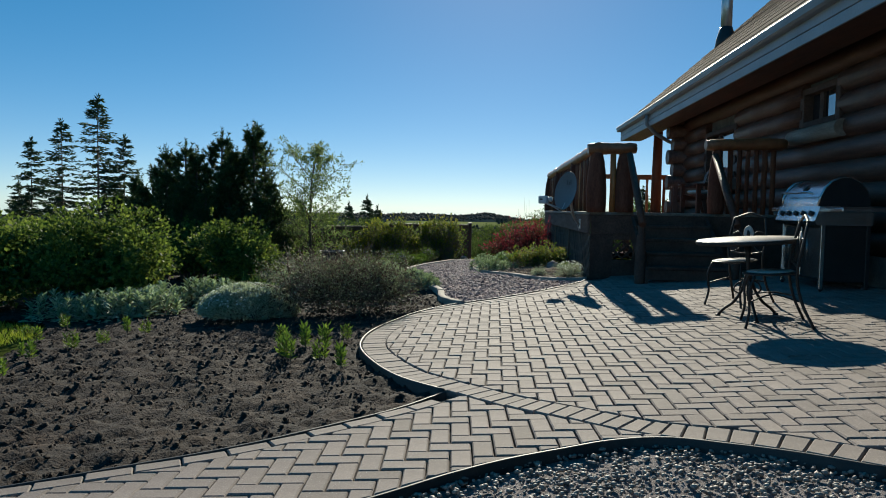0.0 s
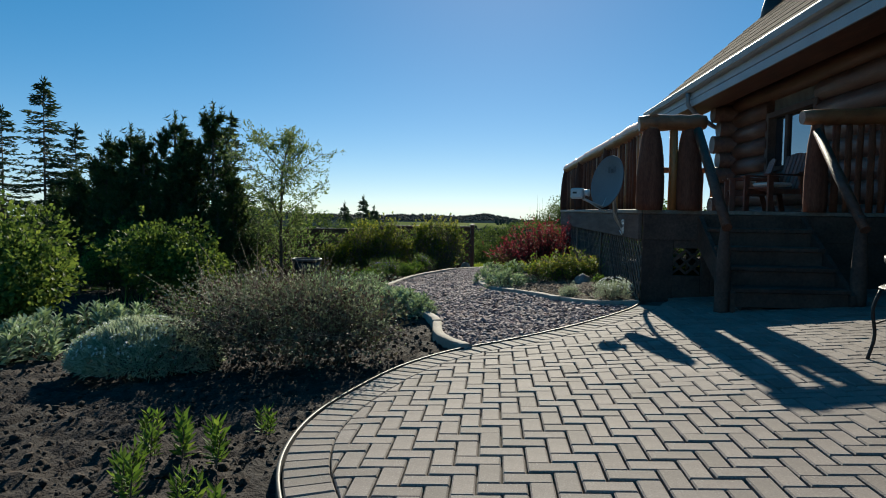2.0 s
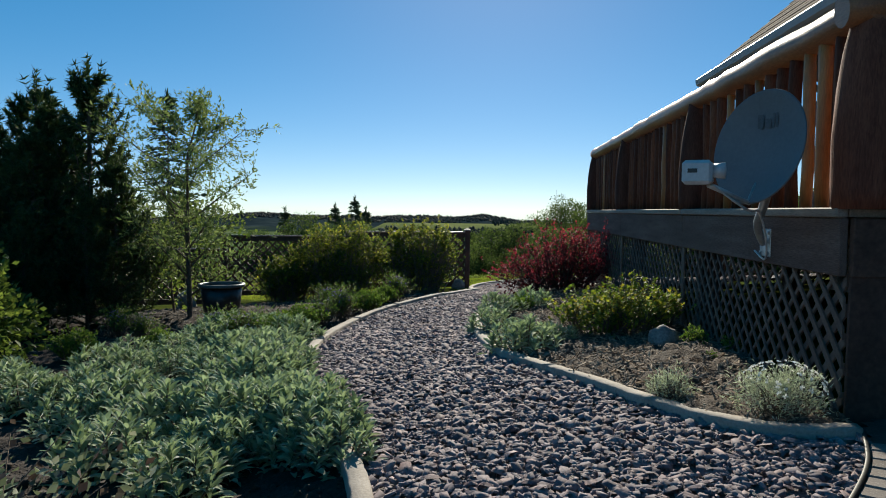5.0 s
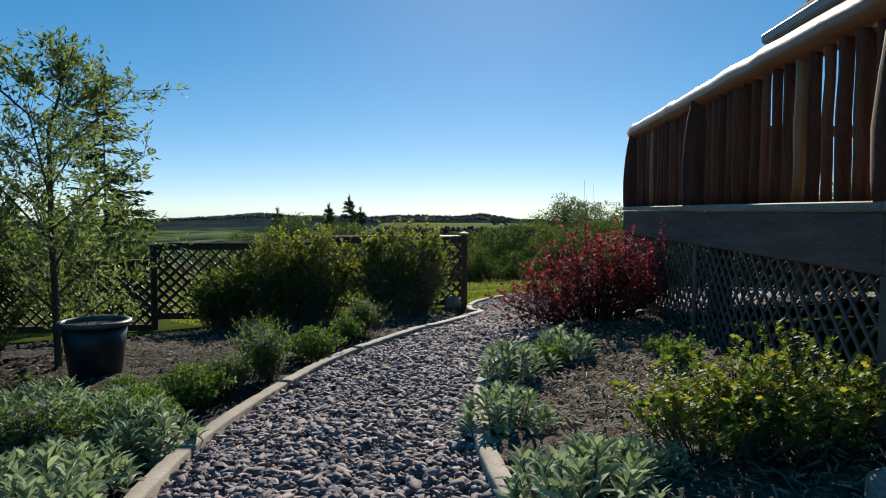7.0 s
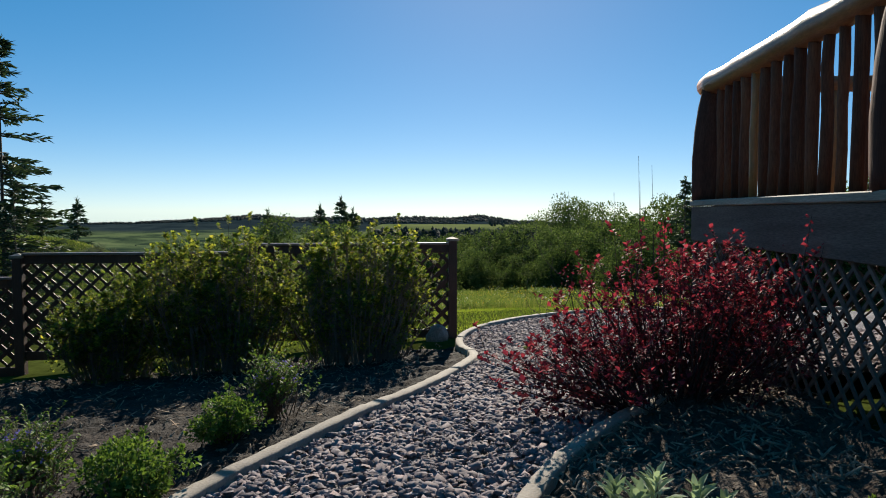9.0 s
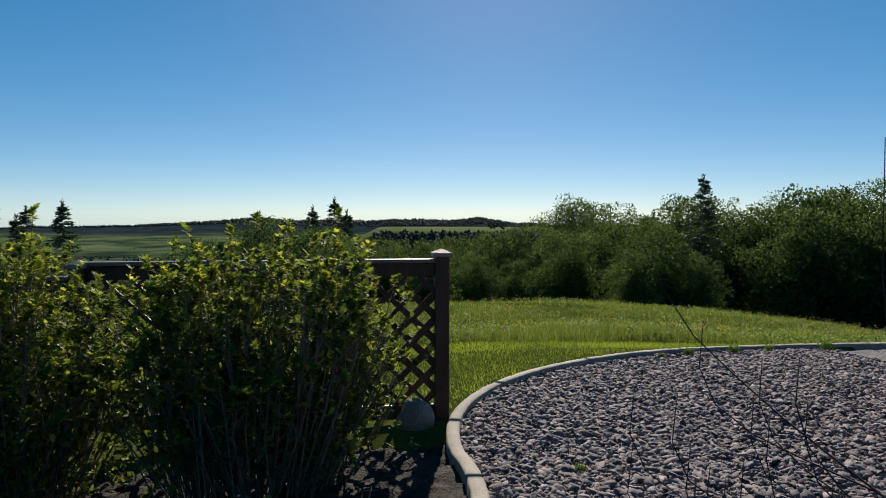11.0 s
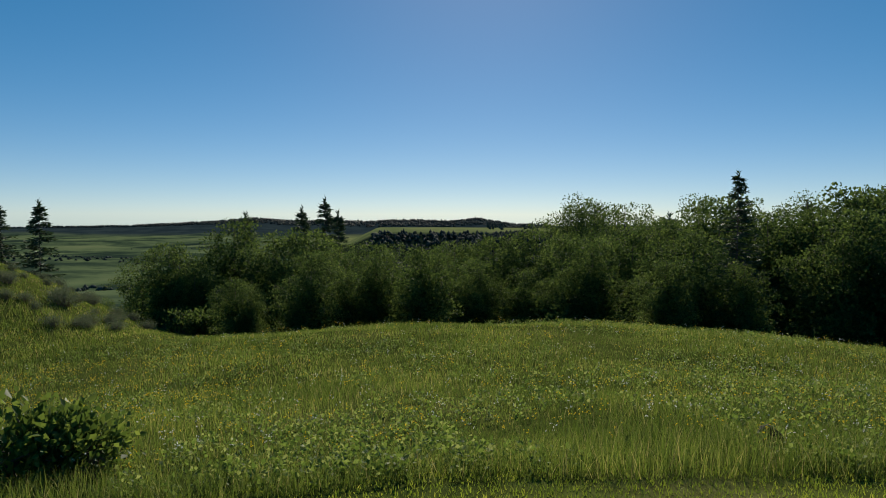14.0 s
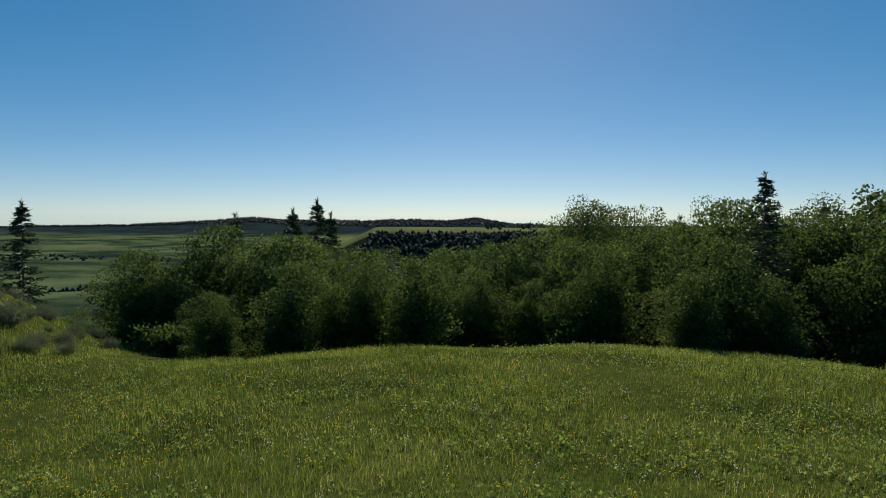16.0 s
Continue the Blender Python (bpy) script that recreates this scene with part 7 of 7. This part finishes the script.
def chips(xy, z, lx, ly, lz, r, tilt=0.25, jag=0.35):
    """Angular stones: boxes with every corner pushed about."""
    n = len(xy)
    v = CUBE_V[None] * np.stack([lx, ly, lz], -1)[:, None] * (1 + jag * r.uniform(-1, 1, (n, 8, 3)))
    v[:, 4:, :2] *= r.uniform(0.55, 0.95, (n, 1, 1))
    R = turned(r, n, tilt)
    w = np.einsum("nij,njk->nik", v, R) + np.c_[xy, z][:, None]
    f = CUBE_F[None] + (np.arange(n) * 8)[:, None, None]
    return w.reshape(-1, 3), f.reshape(-1, 4)


r6 = np.random.default_rng(61)
inner = GRAVEL
near_path = rand_in(inner, 200000, r6)
near_path = near_path[(near_path[:, 1] < 16.8) | (r6.uniform(size=len(near_path)) < 0.8)]
near_path = near_path[(near_path[:, 0] < 4.9)]
n = len(near_path)
big = 0.45 + 1.25 * r6.uniform(0, 1, n) ** 2.0
hgt = land(near_path[:, 0], near_path[:, 1]) - 0.016 + r6.uniform(-0.004, 0.012, n)
setting("slate_gravel", np_mesh("slate_gravel", *chips(near_path, hgt, 0.0185 * big, 0.0112 * big, 0.0046 * big ** 0.7, r6, 0.36, 0.55)), M_SLATE, "loose purple-grey slate chips covering the path", "gravel", None, "stuff")

bm = bmesh.new()
bmesh.ops.create_icosphere(bm, subdivisions=1, radius=1.0)
ICO_V = np.array([v.co[:] for v in bm.verts])
ICO_F = np.array([[v.index for v in f.verts] for f in bm.faces])
bm.free()
pb = rand_in(PEBBLES, 11000, r6)
pb = pb[pb[:, 1] > 1.2]
n = len(pb)
sz = r6.uniform(0.006, 0.015, n)
v = ICO_V[None] * (sz[:, None] * r6.uniform(0.6, 1.2, (n, 3)) * [1.2, 0.9, 0.62])[:, None]
w = np.einsum("nij,njk->nik", v, turned(r6, n, 0.3)) + np.c_[pb, land(pb[:, 0], pb[:, 1]) - 0.038 + r6.uniform(-0.004, 0.012, n)][:, None]
setting("pebble_mulch", np_mesh("pebble_mulch", w.reshape(-1, 3), (ICO_F[None] + (np.arange(n) * len(ICO_V))[:, None, None]).reshape(-1, 3), True), M_PEBBLE, "small rounded river pebbles beside the paving", "gravel", None, "stuff")

cl = rand_in(DARKBED_L, 60000, r6)
cl = cl[cl[:, 1] < 9]
n = len(cl)
sz = 0.003 + 0.013 * r6.uniform(0, 1, n) ** 4
setting("soil_clods", np_mesh("soil_clods", *chips(cl, land(cl[:, 0], cl[:, 1]) - 0.04 + 0.026 * (0.5 * waves(cl[:, 0], cl[:, 1], 5.0, 11) + 0.6 * waves(cl[:, 0], cl[:, 1], 20.0, 12)) + r6.uniform(-0.01, 0.014, n), sz * 1.2, sz, sz * 0.8, r6, 0.5, 0.4)), M_CLOD, "loose crumbs and clods on the raked soil", "soil", None, "stuff")
mc = np.vstack([rand_in(DARKBED_R, 10000, r6), rand_in([(-3.4, 12.2), (-0.6, 12.2), (-0.3, 14.0), (0.5, 15.6), (0.9, 18.4), (-3.4, 17.9)], 3000, r6)])
n = len(mc)
k = r6.uniform(0.5, 1.4, n)
setting("wood_mulch", np_mesh("wood_mulch", *chips(mc, land(mc[:, 0], mc[:, 1]) + np.where(mc[:, 0] > 0.78, 0.01, -0.02) + r6.uniform(-0.01, 0.014, n), 0.02 * k ** 2, 0.003 * k, 0.002 * k, r6, 0.5, 0.4)), M_MULCH, "shredded wood mulch on the beds", "mulch", None, "stuff")


# ---------------------------------------------------------------- grass
def grass(name, xy, lo, hi, width, r, material, label, lean=0.35, category="grass"):
    n = len(xy)
    a = r.uniform(0, 2 * np.pi, n)
    tl = r.uniform(0, lean, n)
    way = np.stack([np.cos(a) * tl, np.sin(a) * tl, np.ones(n)], -1)
    pos = np.c_[xy, land(xy[:, 0], xy[:, 1]) - 0.01]
    h = r.uniform(lo, hi, n)
    v, f = spread(BLADE, pos, way, h, r, width=width * r.uniform(0.7, 1.3, n))
    return setting(name, np_mesh(name, v, f), material, label, category, None, "stuff")


off_kerb = np.vstack([KERB_L[100:] + np.array([-0.07, 0.03]), [(9.5, 21.6), (9.5, 23.6), (-9, 23.6), (-9, 17.3), (-3.4, 18.3), (0.9, 18.85)]])
lw_ = rand_in(off_kerb, 150000, r6)
lw_ = lw_[np.abs(lw_[:, 0] - 1.0) < 0.72 * (lw_[:, 1] - 13.0)]
grass("lawn_grass", lw_, 0.02, 0.055, 0.007, r6, L_LAWN, "short bright green mown lawn", 0.7)
grass("lawn_patch", rand_in([(-4.0, 5.0), (-3.6, 6.2), (-4.3, 7.1), (-6.6, 8.4), (-9.5, 8.5), (-9.5, 4.0), (-4.2, 4.0)], 26000, r6), 0.03, 0.07, 0.008, r6, L_LAWN, "sunlit strip of lawn beside the soil bed", 0.7)
yy = 23.1 + 18.5 * r6.uniform(0, 1, 190000) ** 1.25
xx = 1.0 + (0.7 * (yy - 14.5) + 1) * r6.uniform(-1, 1, len(yy))
edge_y = 23.25 + 0.12 * waves(xx, xx * 0, 1.2, 9)
keep = yy > edge_y
mead = np.stack([xx, yy], -1)[keep]
tall = 0.6 + 0.55 * np.clip(1 - (mead[:, 1] - 23.2) / 2.2, 0, 1) + 0.35 * waves(mead[:, 0], mead[:, 1], 0.7, 17)
tall = np.clip(tall, 0.35, 1.4)
n = len(mead)
a = r6.uniform(0, 2 * np.pi, n)
tl = r6.uniform(0, 0.5, n)
way = np.stack([np.cos(a) * tl, np.sin(a) * tl, np.ones(n)], -1)
v, f = spread(BLADE, np.c_[mead, land(mead[:, 0], mead[:, 1]) - 0.01], way, tall * r6.uniform(0.1, 0.25, n), r6, width=np.interp(mead[:, 1], [23, 30, 42], [0.0042, 0.008, 0.015]) * r6.uniform(0.7, 1.3, n))
setting("meadow_grass", np_mesh("meadow_grass", v, f), L_GRASS, "long uneven meadow grass full of herbs", "grass", None, "stuff")

hb_n = 4600
hy = 23.4 + 16 * r6.uniform(0, 1, hb_n) ** 1.3
hx = 1.0 + (0.7 * (hy - 15) + 1) * r6.uniform(-1, 1, hb_n)
sel = waves(hx, hy, 1.1, 23) > -0.2
hx, hy = hx[sel], hy[sel]
m = 16
px = np.repeat(hx, m) + r6.normal(size=len(hx) * m) * 0.05
py = np.repeat(hy, m) + r6.normal(size=len(hx) * m) * 0.05
pz = land(px, py) + r6.uniform(0.02, 0.17, len(px))
v, f = spread(OVAL, np.stack([px, py, pz], -1), r6.normal(size=(len(px), 3)) + [0, 0, 0.5], r6.uniform(0.025, 0.055, len(px)), r6)
setting("meadow_herbs", np_mesh("meadow_herbs", v, f), L_HERB, "low leafy herbs among the meadow grass", "herbs", None, "stuff")
for nm, mt, cnt, lab, sd in (("yellow_meadow_flowers", L_PETAL_Y, 1100, "small yellow flowers dotted over the meadow", 71), ("white_meadow_flowers", L_PETAL_W, 420, "small white flower heads in the meadow", 72)):
    rf = np.random.default_rng(sd)
    fy = 24 + 15 * rf.uniform(0, 1, cnt)
    fx = 1.0 + (0.7 * (fy - 15) + 1) * rf.uniform(-1, 1, cnt)
    fx, fy = np.repeat(fx, 5) + rf.normal(size=cnt * 5) * 0.03, np.repeat(fy, 5) + rf.normal(size=cnt * 5) * 0.03
    pos = np.stack([fx, fy, land(fx, fy) + rf.uniform(0.14, 0.26, len(fx))], -1)
    setting(nm, leaf_mesh(nm, *[spread(OVAL, pos, rf.normal(size=pos.shape), 0.016, rf) for _ in range(2)]), mt, lab, "flowers", None, "stuff")

rf = np.random.default_rng(73)
fx, fy = rf.uniform(-9.5, -2.0, 420), rf.uniform(25, 35, 420)
fx, fy = np.repeat(fx, 5) + rf.normal(size=2100) * 0.03, np.repeat(fy, 5) + rf.normal(size=2100) * 0.03
pos = np.stack([fx, fy, land(fx, fy) + rf.uniform(0.14, 0.24, 2100)], -1)
setting("yellow_flower_drift", leaf_mesh("yellow_flower_drift", *[spread(OVAL, pos, rf.normal(size=pos.shape), 0.017, rf) for _ in range(2)]), L_PETAL_Y, "drift of small yellow flowers along the meadow's west side", "flowers", None, "stuff")

# turf on the western mound
mt = rand_in([(-8.5, 36), (-8.5, 50), (-24, 50), (-24, 36)], 45000, r6)
grass("mound_grass", mt, 0.04, 0.12, 0.022, r6, L_GRASS, "rough grass on the mound beside the thicket", 0.5)


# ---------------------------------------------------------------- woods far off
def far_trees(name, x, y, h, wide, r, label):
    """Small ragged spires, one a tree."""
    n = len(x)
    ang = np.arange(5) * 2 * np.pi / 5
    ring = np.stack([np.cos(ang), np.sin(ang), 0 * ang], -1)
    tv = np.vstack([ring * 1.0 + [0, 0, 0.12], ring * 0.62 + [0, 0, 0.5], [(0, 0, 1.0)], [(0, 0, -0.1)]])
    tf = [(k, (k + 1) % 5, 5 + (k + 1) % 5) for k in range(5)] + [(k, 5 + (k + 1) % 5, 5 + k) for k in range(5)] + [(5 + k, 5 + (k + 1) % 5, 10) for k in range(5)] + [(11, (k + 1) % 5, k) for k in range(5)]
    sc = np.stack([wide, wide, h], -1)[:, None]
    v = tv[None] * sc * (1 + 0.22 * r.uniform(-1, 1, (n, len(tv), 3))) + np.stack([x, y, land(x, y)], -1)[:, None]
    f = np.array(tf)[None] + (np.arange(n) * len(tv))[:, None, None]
    setting(name, np_mesh(name, v.reshape(-1, 3), f.reshape(-1, 3)), L_FARWOOD_HAZED, label, "woods", None, "stuff")


rw = np.random.default_rng(75)
a_, q_ = rw.uniform(-0.14, 0.5, 5200), rw.uniform(640, 985, 5200)
ok = waves(a_ * 30, q_ * 0.02, 1.0, 3) > -0.75
a_, q_ = a_[ok], q_[ok]
far_trees("scarp_woods", a_ * q_, q_ * 1.0, rw.uniform(3, 6, len(a_)), rw.uniform(2.0, 3.6, len(a_)), rw, "dark woods on the slope below the plateau")
a_, q_ = rw.uniform(0.02, 0.6, 420), rw.uniform(1010, 1250, 420)
ok = waves(a_ * 50, q_ * 0, 1.0, 9) > 0.25
a_, q_ = a_[ok], q_[ok]
far_trees("plateau_woods", a_ * q_, q_, rw.uniform(5, 11, len(a_)), rw.uniform(1.8, 3.4, len(a_)), rw, "scattered dark conifers along the plateau")
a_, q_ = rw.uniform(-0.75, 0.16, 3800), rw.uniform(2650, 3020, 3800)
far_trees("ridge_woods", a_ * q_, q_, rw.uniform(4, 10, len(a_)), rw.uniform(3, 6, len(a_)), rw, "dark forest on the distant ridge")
a_, q_ = rw.uniform(-0.75, -0.16, 1500), rw.uniform(260, 1500, 1500)
ok = waves(a_ * q_ * 0.012, q_ * 0.016, 1.0, 12) > 0.42
a_, q_ = a_[ok], q_[ok]
far_trees("valley_scrub", a_ * q_, q_, rw.uniform(1.5, 4, len(a_)), rw.uniform(1.5, 3.5, len(a_)), rw, "dark lines of scrub across the valley fields")

# ---------------------------------------------------------------- paving stones
SLOPE = Matrix(((1, 0, 0.0, 0), (0, 1, 0, 0), (0.07, 0, 1, 0), (0, 0, 0, 1)))
GAP, PH = 0.0036, 0.05


def inset(p, d):
    """A convex outline drawn in by d on every side."""
    nx_ = np.roll(p, -1, 0) - p
    nx_ = nx_ / np.maximum(np.linalg.norm(nx_, axis=1)[:, None], 1e-6)
    orient = np.sign((p[:, 0] * np.roll(p[:, 1], -1) - np.roll(p[:, 0], -1) * p[:, 1]).sum()) or 1.0
    n1 = np.stack([-nx_[:, 1], nx_[:, 0]], -1) * orient
    n0 = np.roll(n1, 1, 0)
    k = 1 + (n0 * n1).sum(1)[:, None]
    return p + (n0 + n1) / np.maximum(k, 0.35) * d


def stone_mesh(poly):
    """A paver of any outline in plan, with a chamfered top; its face at z = 0."""
    p = np.asarray(poly, float)
    k = len(p)
    a, b = inset(p, GAP), inset(p, GAP + 0.0055)
    bm = bmesh.new()
    r0 = [bm.verts.new((x, y, -PH)) for x, y in a]
    r1 = [bm.verts.new((x, y, -0.006)) for x, y in a]
    r2 = [bm.verts.new((x, y, 0.0)) for x, y in b]
    bm.faces.new(r2)
    for lo, hi in ((r0, r1), (r1, r2)):
        for i in range(k):
            bm.faces.new((lo[i], lo[(i + 1) % k], hi[(i + 1) % k], hi[i]))
    me = bpy.data.meshes.new("paver")
    bmesh.ops.recalc_face_normals(bm, faces=bm.faces)
    bm.to_mesh(me)
    bm.free()
    return me


def clipped(rect, p, nrm):
    """The part of a polygon on the side of the line through p to which nrm points."""
    out = []
    for a, b in zip(rect, np.roll(rect, -1, 0)):
        da, db = (a - p) @ nrm, (b - p) @ nrm
        if da >= 0:
            out.append(a)
        if da * db < 0:
            out.append(a + (b - a) * da / (da - db))
    return np.array(out)


def area(p):
    x, y = p[:, 0], p[:, 1]
    return abs((x * np.roll(y, -1) - y * np.roll(x, -1)).sum()) / 2


def herringbone(origin, turn, poly, bounds):
    """Outlines of herringbone pavers in poly; those on its edge are cut. Rows: outline, whole?, kind."""
    W = 0.0925
    c, s = math.cos(turn), math.sin(turn)
    R = np.array([[c, s], [-s, c]])
    poly = np.asarray(poly)
    nxt = np.roll(poly, -1, 0)
    orient = np.sign((poly[:, 0] * nxt[:, 1] - nxt[:, 0] * poly[:, 1]).sum())
    out = []
    for i in range(-70, 90):
        for j in range(-40, 40):
            for kind, (x, y, w, h) in enumerate(((0, 0, 1, 2), (1, 0, 2, 1))):
                q = np.array([(x, y), (x + w, y), (x + w, y + h), (x, y + h)], float) + [i + 2 * j, i - 2 * j]
                q = np.asarray(origin) + (q * W) @ R
                m = q.mean(0)
                if not (bounds[0] < m[0] < bounds[1] and bounds[2] < m[1] < bounds[3]):
                    continue
                ok = inside(poly, q[:, 0], q[:, 1])
                if ok.all():
                    out.append((q, True, kind))
                elif ok.any():
                    t = np.clip(((m - poly) * (nxt - poly)).sum(1) / np.maximum(((nxt - poly) ** 2).sum(1), 1e-9), 0, 1)
                    near = poly + (nxt - poly) * t[:, None]
                    k = np.argmin(((near - m) ** 2).sum(1))
                    e = nxt[k] - poly[k]
                    q2 = clipped(q, poly[k], np.array([-e[1], e[0]]) * orient)
                    if len(q2) >= 3 and area(q2) > 0.002:
                        out.append((q2, False, kind))
    return out


def face_z(x, y, r):
    return land1(x, y) + r.uniform(-0.0022, 0.0022)


def offset_line(line, d):
    t = np.gradient(line, axis=0)
    t /= np.linalg.norm(t, axis=1)[:, None]
    return line + np.stack([t[:, 1], -t[:, 0]], -1) * d


patio = thing("patio", Matrix(), "herringbone paved patio of tan concrete pavers", "patio", "", "structure")
BANDLINE = smoothed([(0.27, 3.5), (0.59, 3.12), (0.84, 2.89), (1.05, 2.69), (1.19, 2.58), (1.45, 2.45), (1.63, 2.34), (1.87, 2.14), (2.4, 1.8), (3.2, 1.5)], 60)
in_edge, in_band = offset_line(EDGE, 0.188), offset_line(BANDLINE, -0.188)
field = np.vstack([in_edge[3:], [(2.45, 8.75), (2.5, 9.35), (4.75, 9.2), (4.5, 1.5)], in_band[::-1][4:-3]])
pr = np.random.default_rng(90)
cells = herringbone((0.7156, 5.2179), radians(-4.25), field, (-0.5, 4.6, 2.0, 9.4))
cells.sort(key=lambda q: abs(q[0].mean(0)[0] - 0.45) + abs(q[0].mean(0)[1] - 4.4))
whole = None
rest_v, rest_f, o = [], [], 0
tmpl = {}
count = 0
for q, full, kind in cells:
    m = q.mean(0)
    z = face_z(*m, pr)
    if full and count < 300:
        if kind not in tmpl:
            tmpl[kind] = stone_mesh(q - m)
            tmpl[kind].materials.append(M_PAVER)
        at = Matrix.Translation((*m, z)) @ SLOPE @ Matrix.Rotation(radians(pr.normal() * 0.35), 4, "Z")
        part("paver", tmpl[kind], None, patio, m=at)
        count += 1
    else:
        p = q - m
        a, b = inset(p, GAP), inset(p, GAP + 0.0055)
        k = len(p)
        tl = pr.normal(size=2) * 0.012
        for ring, zz in ((a, -PH), (a, -0.006), (b, 0.0)):
            rest_v.append(np.c_[ring + m, z + zz + ring[:, 0] * (0.07 + tl[0]) + ring[:, 1] * tl[1]])
        i = np.arange(k)
        for lo in (0, k):
            for t in range(k):
                rest_f.append((o + lo + t, o + lo + (t + 1) % k, o + lo + k + (t + 1) % k, o + lo + k + t))
        tops = [o + 2 * k + t for t in range(k)]
        for t in range(1, k - 1, 2):
            rest_f.append((tops[0], tops[t], tops[t + 1], tops[min(t + 2, k - 1)] if t + 2 < k else tops[t + 1]))
        o += 3 * k
quad = [f for f in rest_f if len(set(f)) == 4]
tri = [tuple(dict.fromkeys(f)) for f in rest_f if len(set(f)) == 3]
me = bpy.data.meshes.new("paver_field")
me.from_pydata(np.vstack(rest_v).tolist(), [], quad + tri)
tagged(part("paver_field", me, M_PAVER_JOINED, patio), kind="stuff")


def soldier(line, side, parent, width=0.0925, deep=0.188):
    """Border pavers laid across a line, inwards of it."""
    seg = np.r_[0, np.cumsum(np.linalg.norm(np.diff(line, axis=0), axis=1))]
    cuts = np.interp(np.arange(0, seg[-1] - 0.05, width), seg, np.arange(len(line)))
    inner_l = offset_line(line, side * deep)
    at = lambda ln, c: np.array([np.interp(c, np.arange(len(ln)), ln[:, 0]), np.interp(c, np.arange(len(ln)), ln[:, 1])])
    for c0, c1 in zip(cuts, cuts[1:]):
        q = np.array([at(line, c0), at(line, c1), at(inner_l, c1), at(inner_l, c0)])
        m = q.mean(0)
        me_ = stone_mesh(q - m)
        me_.materials.append(M_PAVER_EDGE)
        part("border_paver", me_, None, parent, m=Matrix.Translation((*m, face_z(*m, pr))) @ SLOPE)


soldier(EDGE, 1, patio)
soldier(BANDLINE, -1, patio)

walkway = thing("walkway", Matrix(), "narrow herringbone walkway of grey-tan pavers joining the patio", "walkway", "", "structure")
wl_poly = np.asarray(WALKWAY)
WEST_EDGE = smoothed([(-3.2, 1.9), (-1.5, 2.36), (-1.13, 2.51), (-0.71, 2.69), (-0.25, 2.98), (0.01, 3.17), (0.29, 3.45)], 60)
wl_poly = np.vstack([offset_line(WEST_EDGE, 0.093)[::-1], wl_poly[7:]])
soldier(WEST_EDGE, 1, walkway, 0.187, 0.093)
wcells = herringbone((0.294, 3.092), radians(-0.8), wl_poly, (-3.3, 1.3, 0.9, 3.5))
for q, full, kind in sorted(wcells, key=lambda q: -q[0].mean(0)[0])[:300]:
    m = q.mean(0)
    me_ = stone_mesh(q - m)
    me_.materials.append(M_PAVER)
    part("paver", me_, None, walkway, m=Matrix.Translation((*m, face_z(*m, pr))) @ SLOPE)
setting("walkway_edging", band(smoothed([(1.87, 2.12), (1.63, 2.32), (1.45, 2.43), (1.19, 2.56), (0.95, 2.55), (0.77, 2.49), (0.52, 2.4), (0.29, 2.28), (0.08, 2.14), (-0.4, 1.84), (-1.2, 1.33)], 60), 0.007, -0.12, 0.004, 0.002), M_EDGING, "thin black plastic edging along the pebbles", "edging")
setting("bed_edging", band(smoothed([(-3.2, 1.91), (-1.5, 2.375), (-1.13, 2.525), (-0.71, 2.705), (-0.25, 2.995), (0.01, 3.185), (0.27, 3.47)], 40), 0.007, -0.12, 0.004, 0.002), M_EDGING, "thin black plastic edging between soil and walkway", "edging")
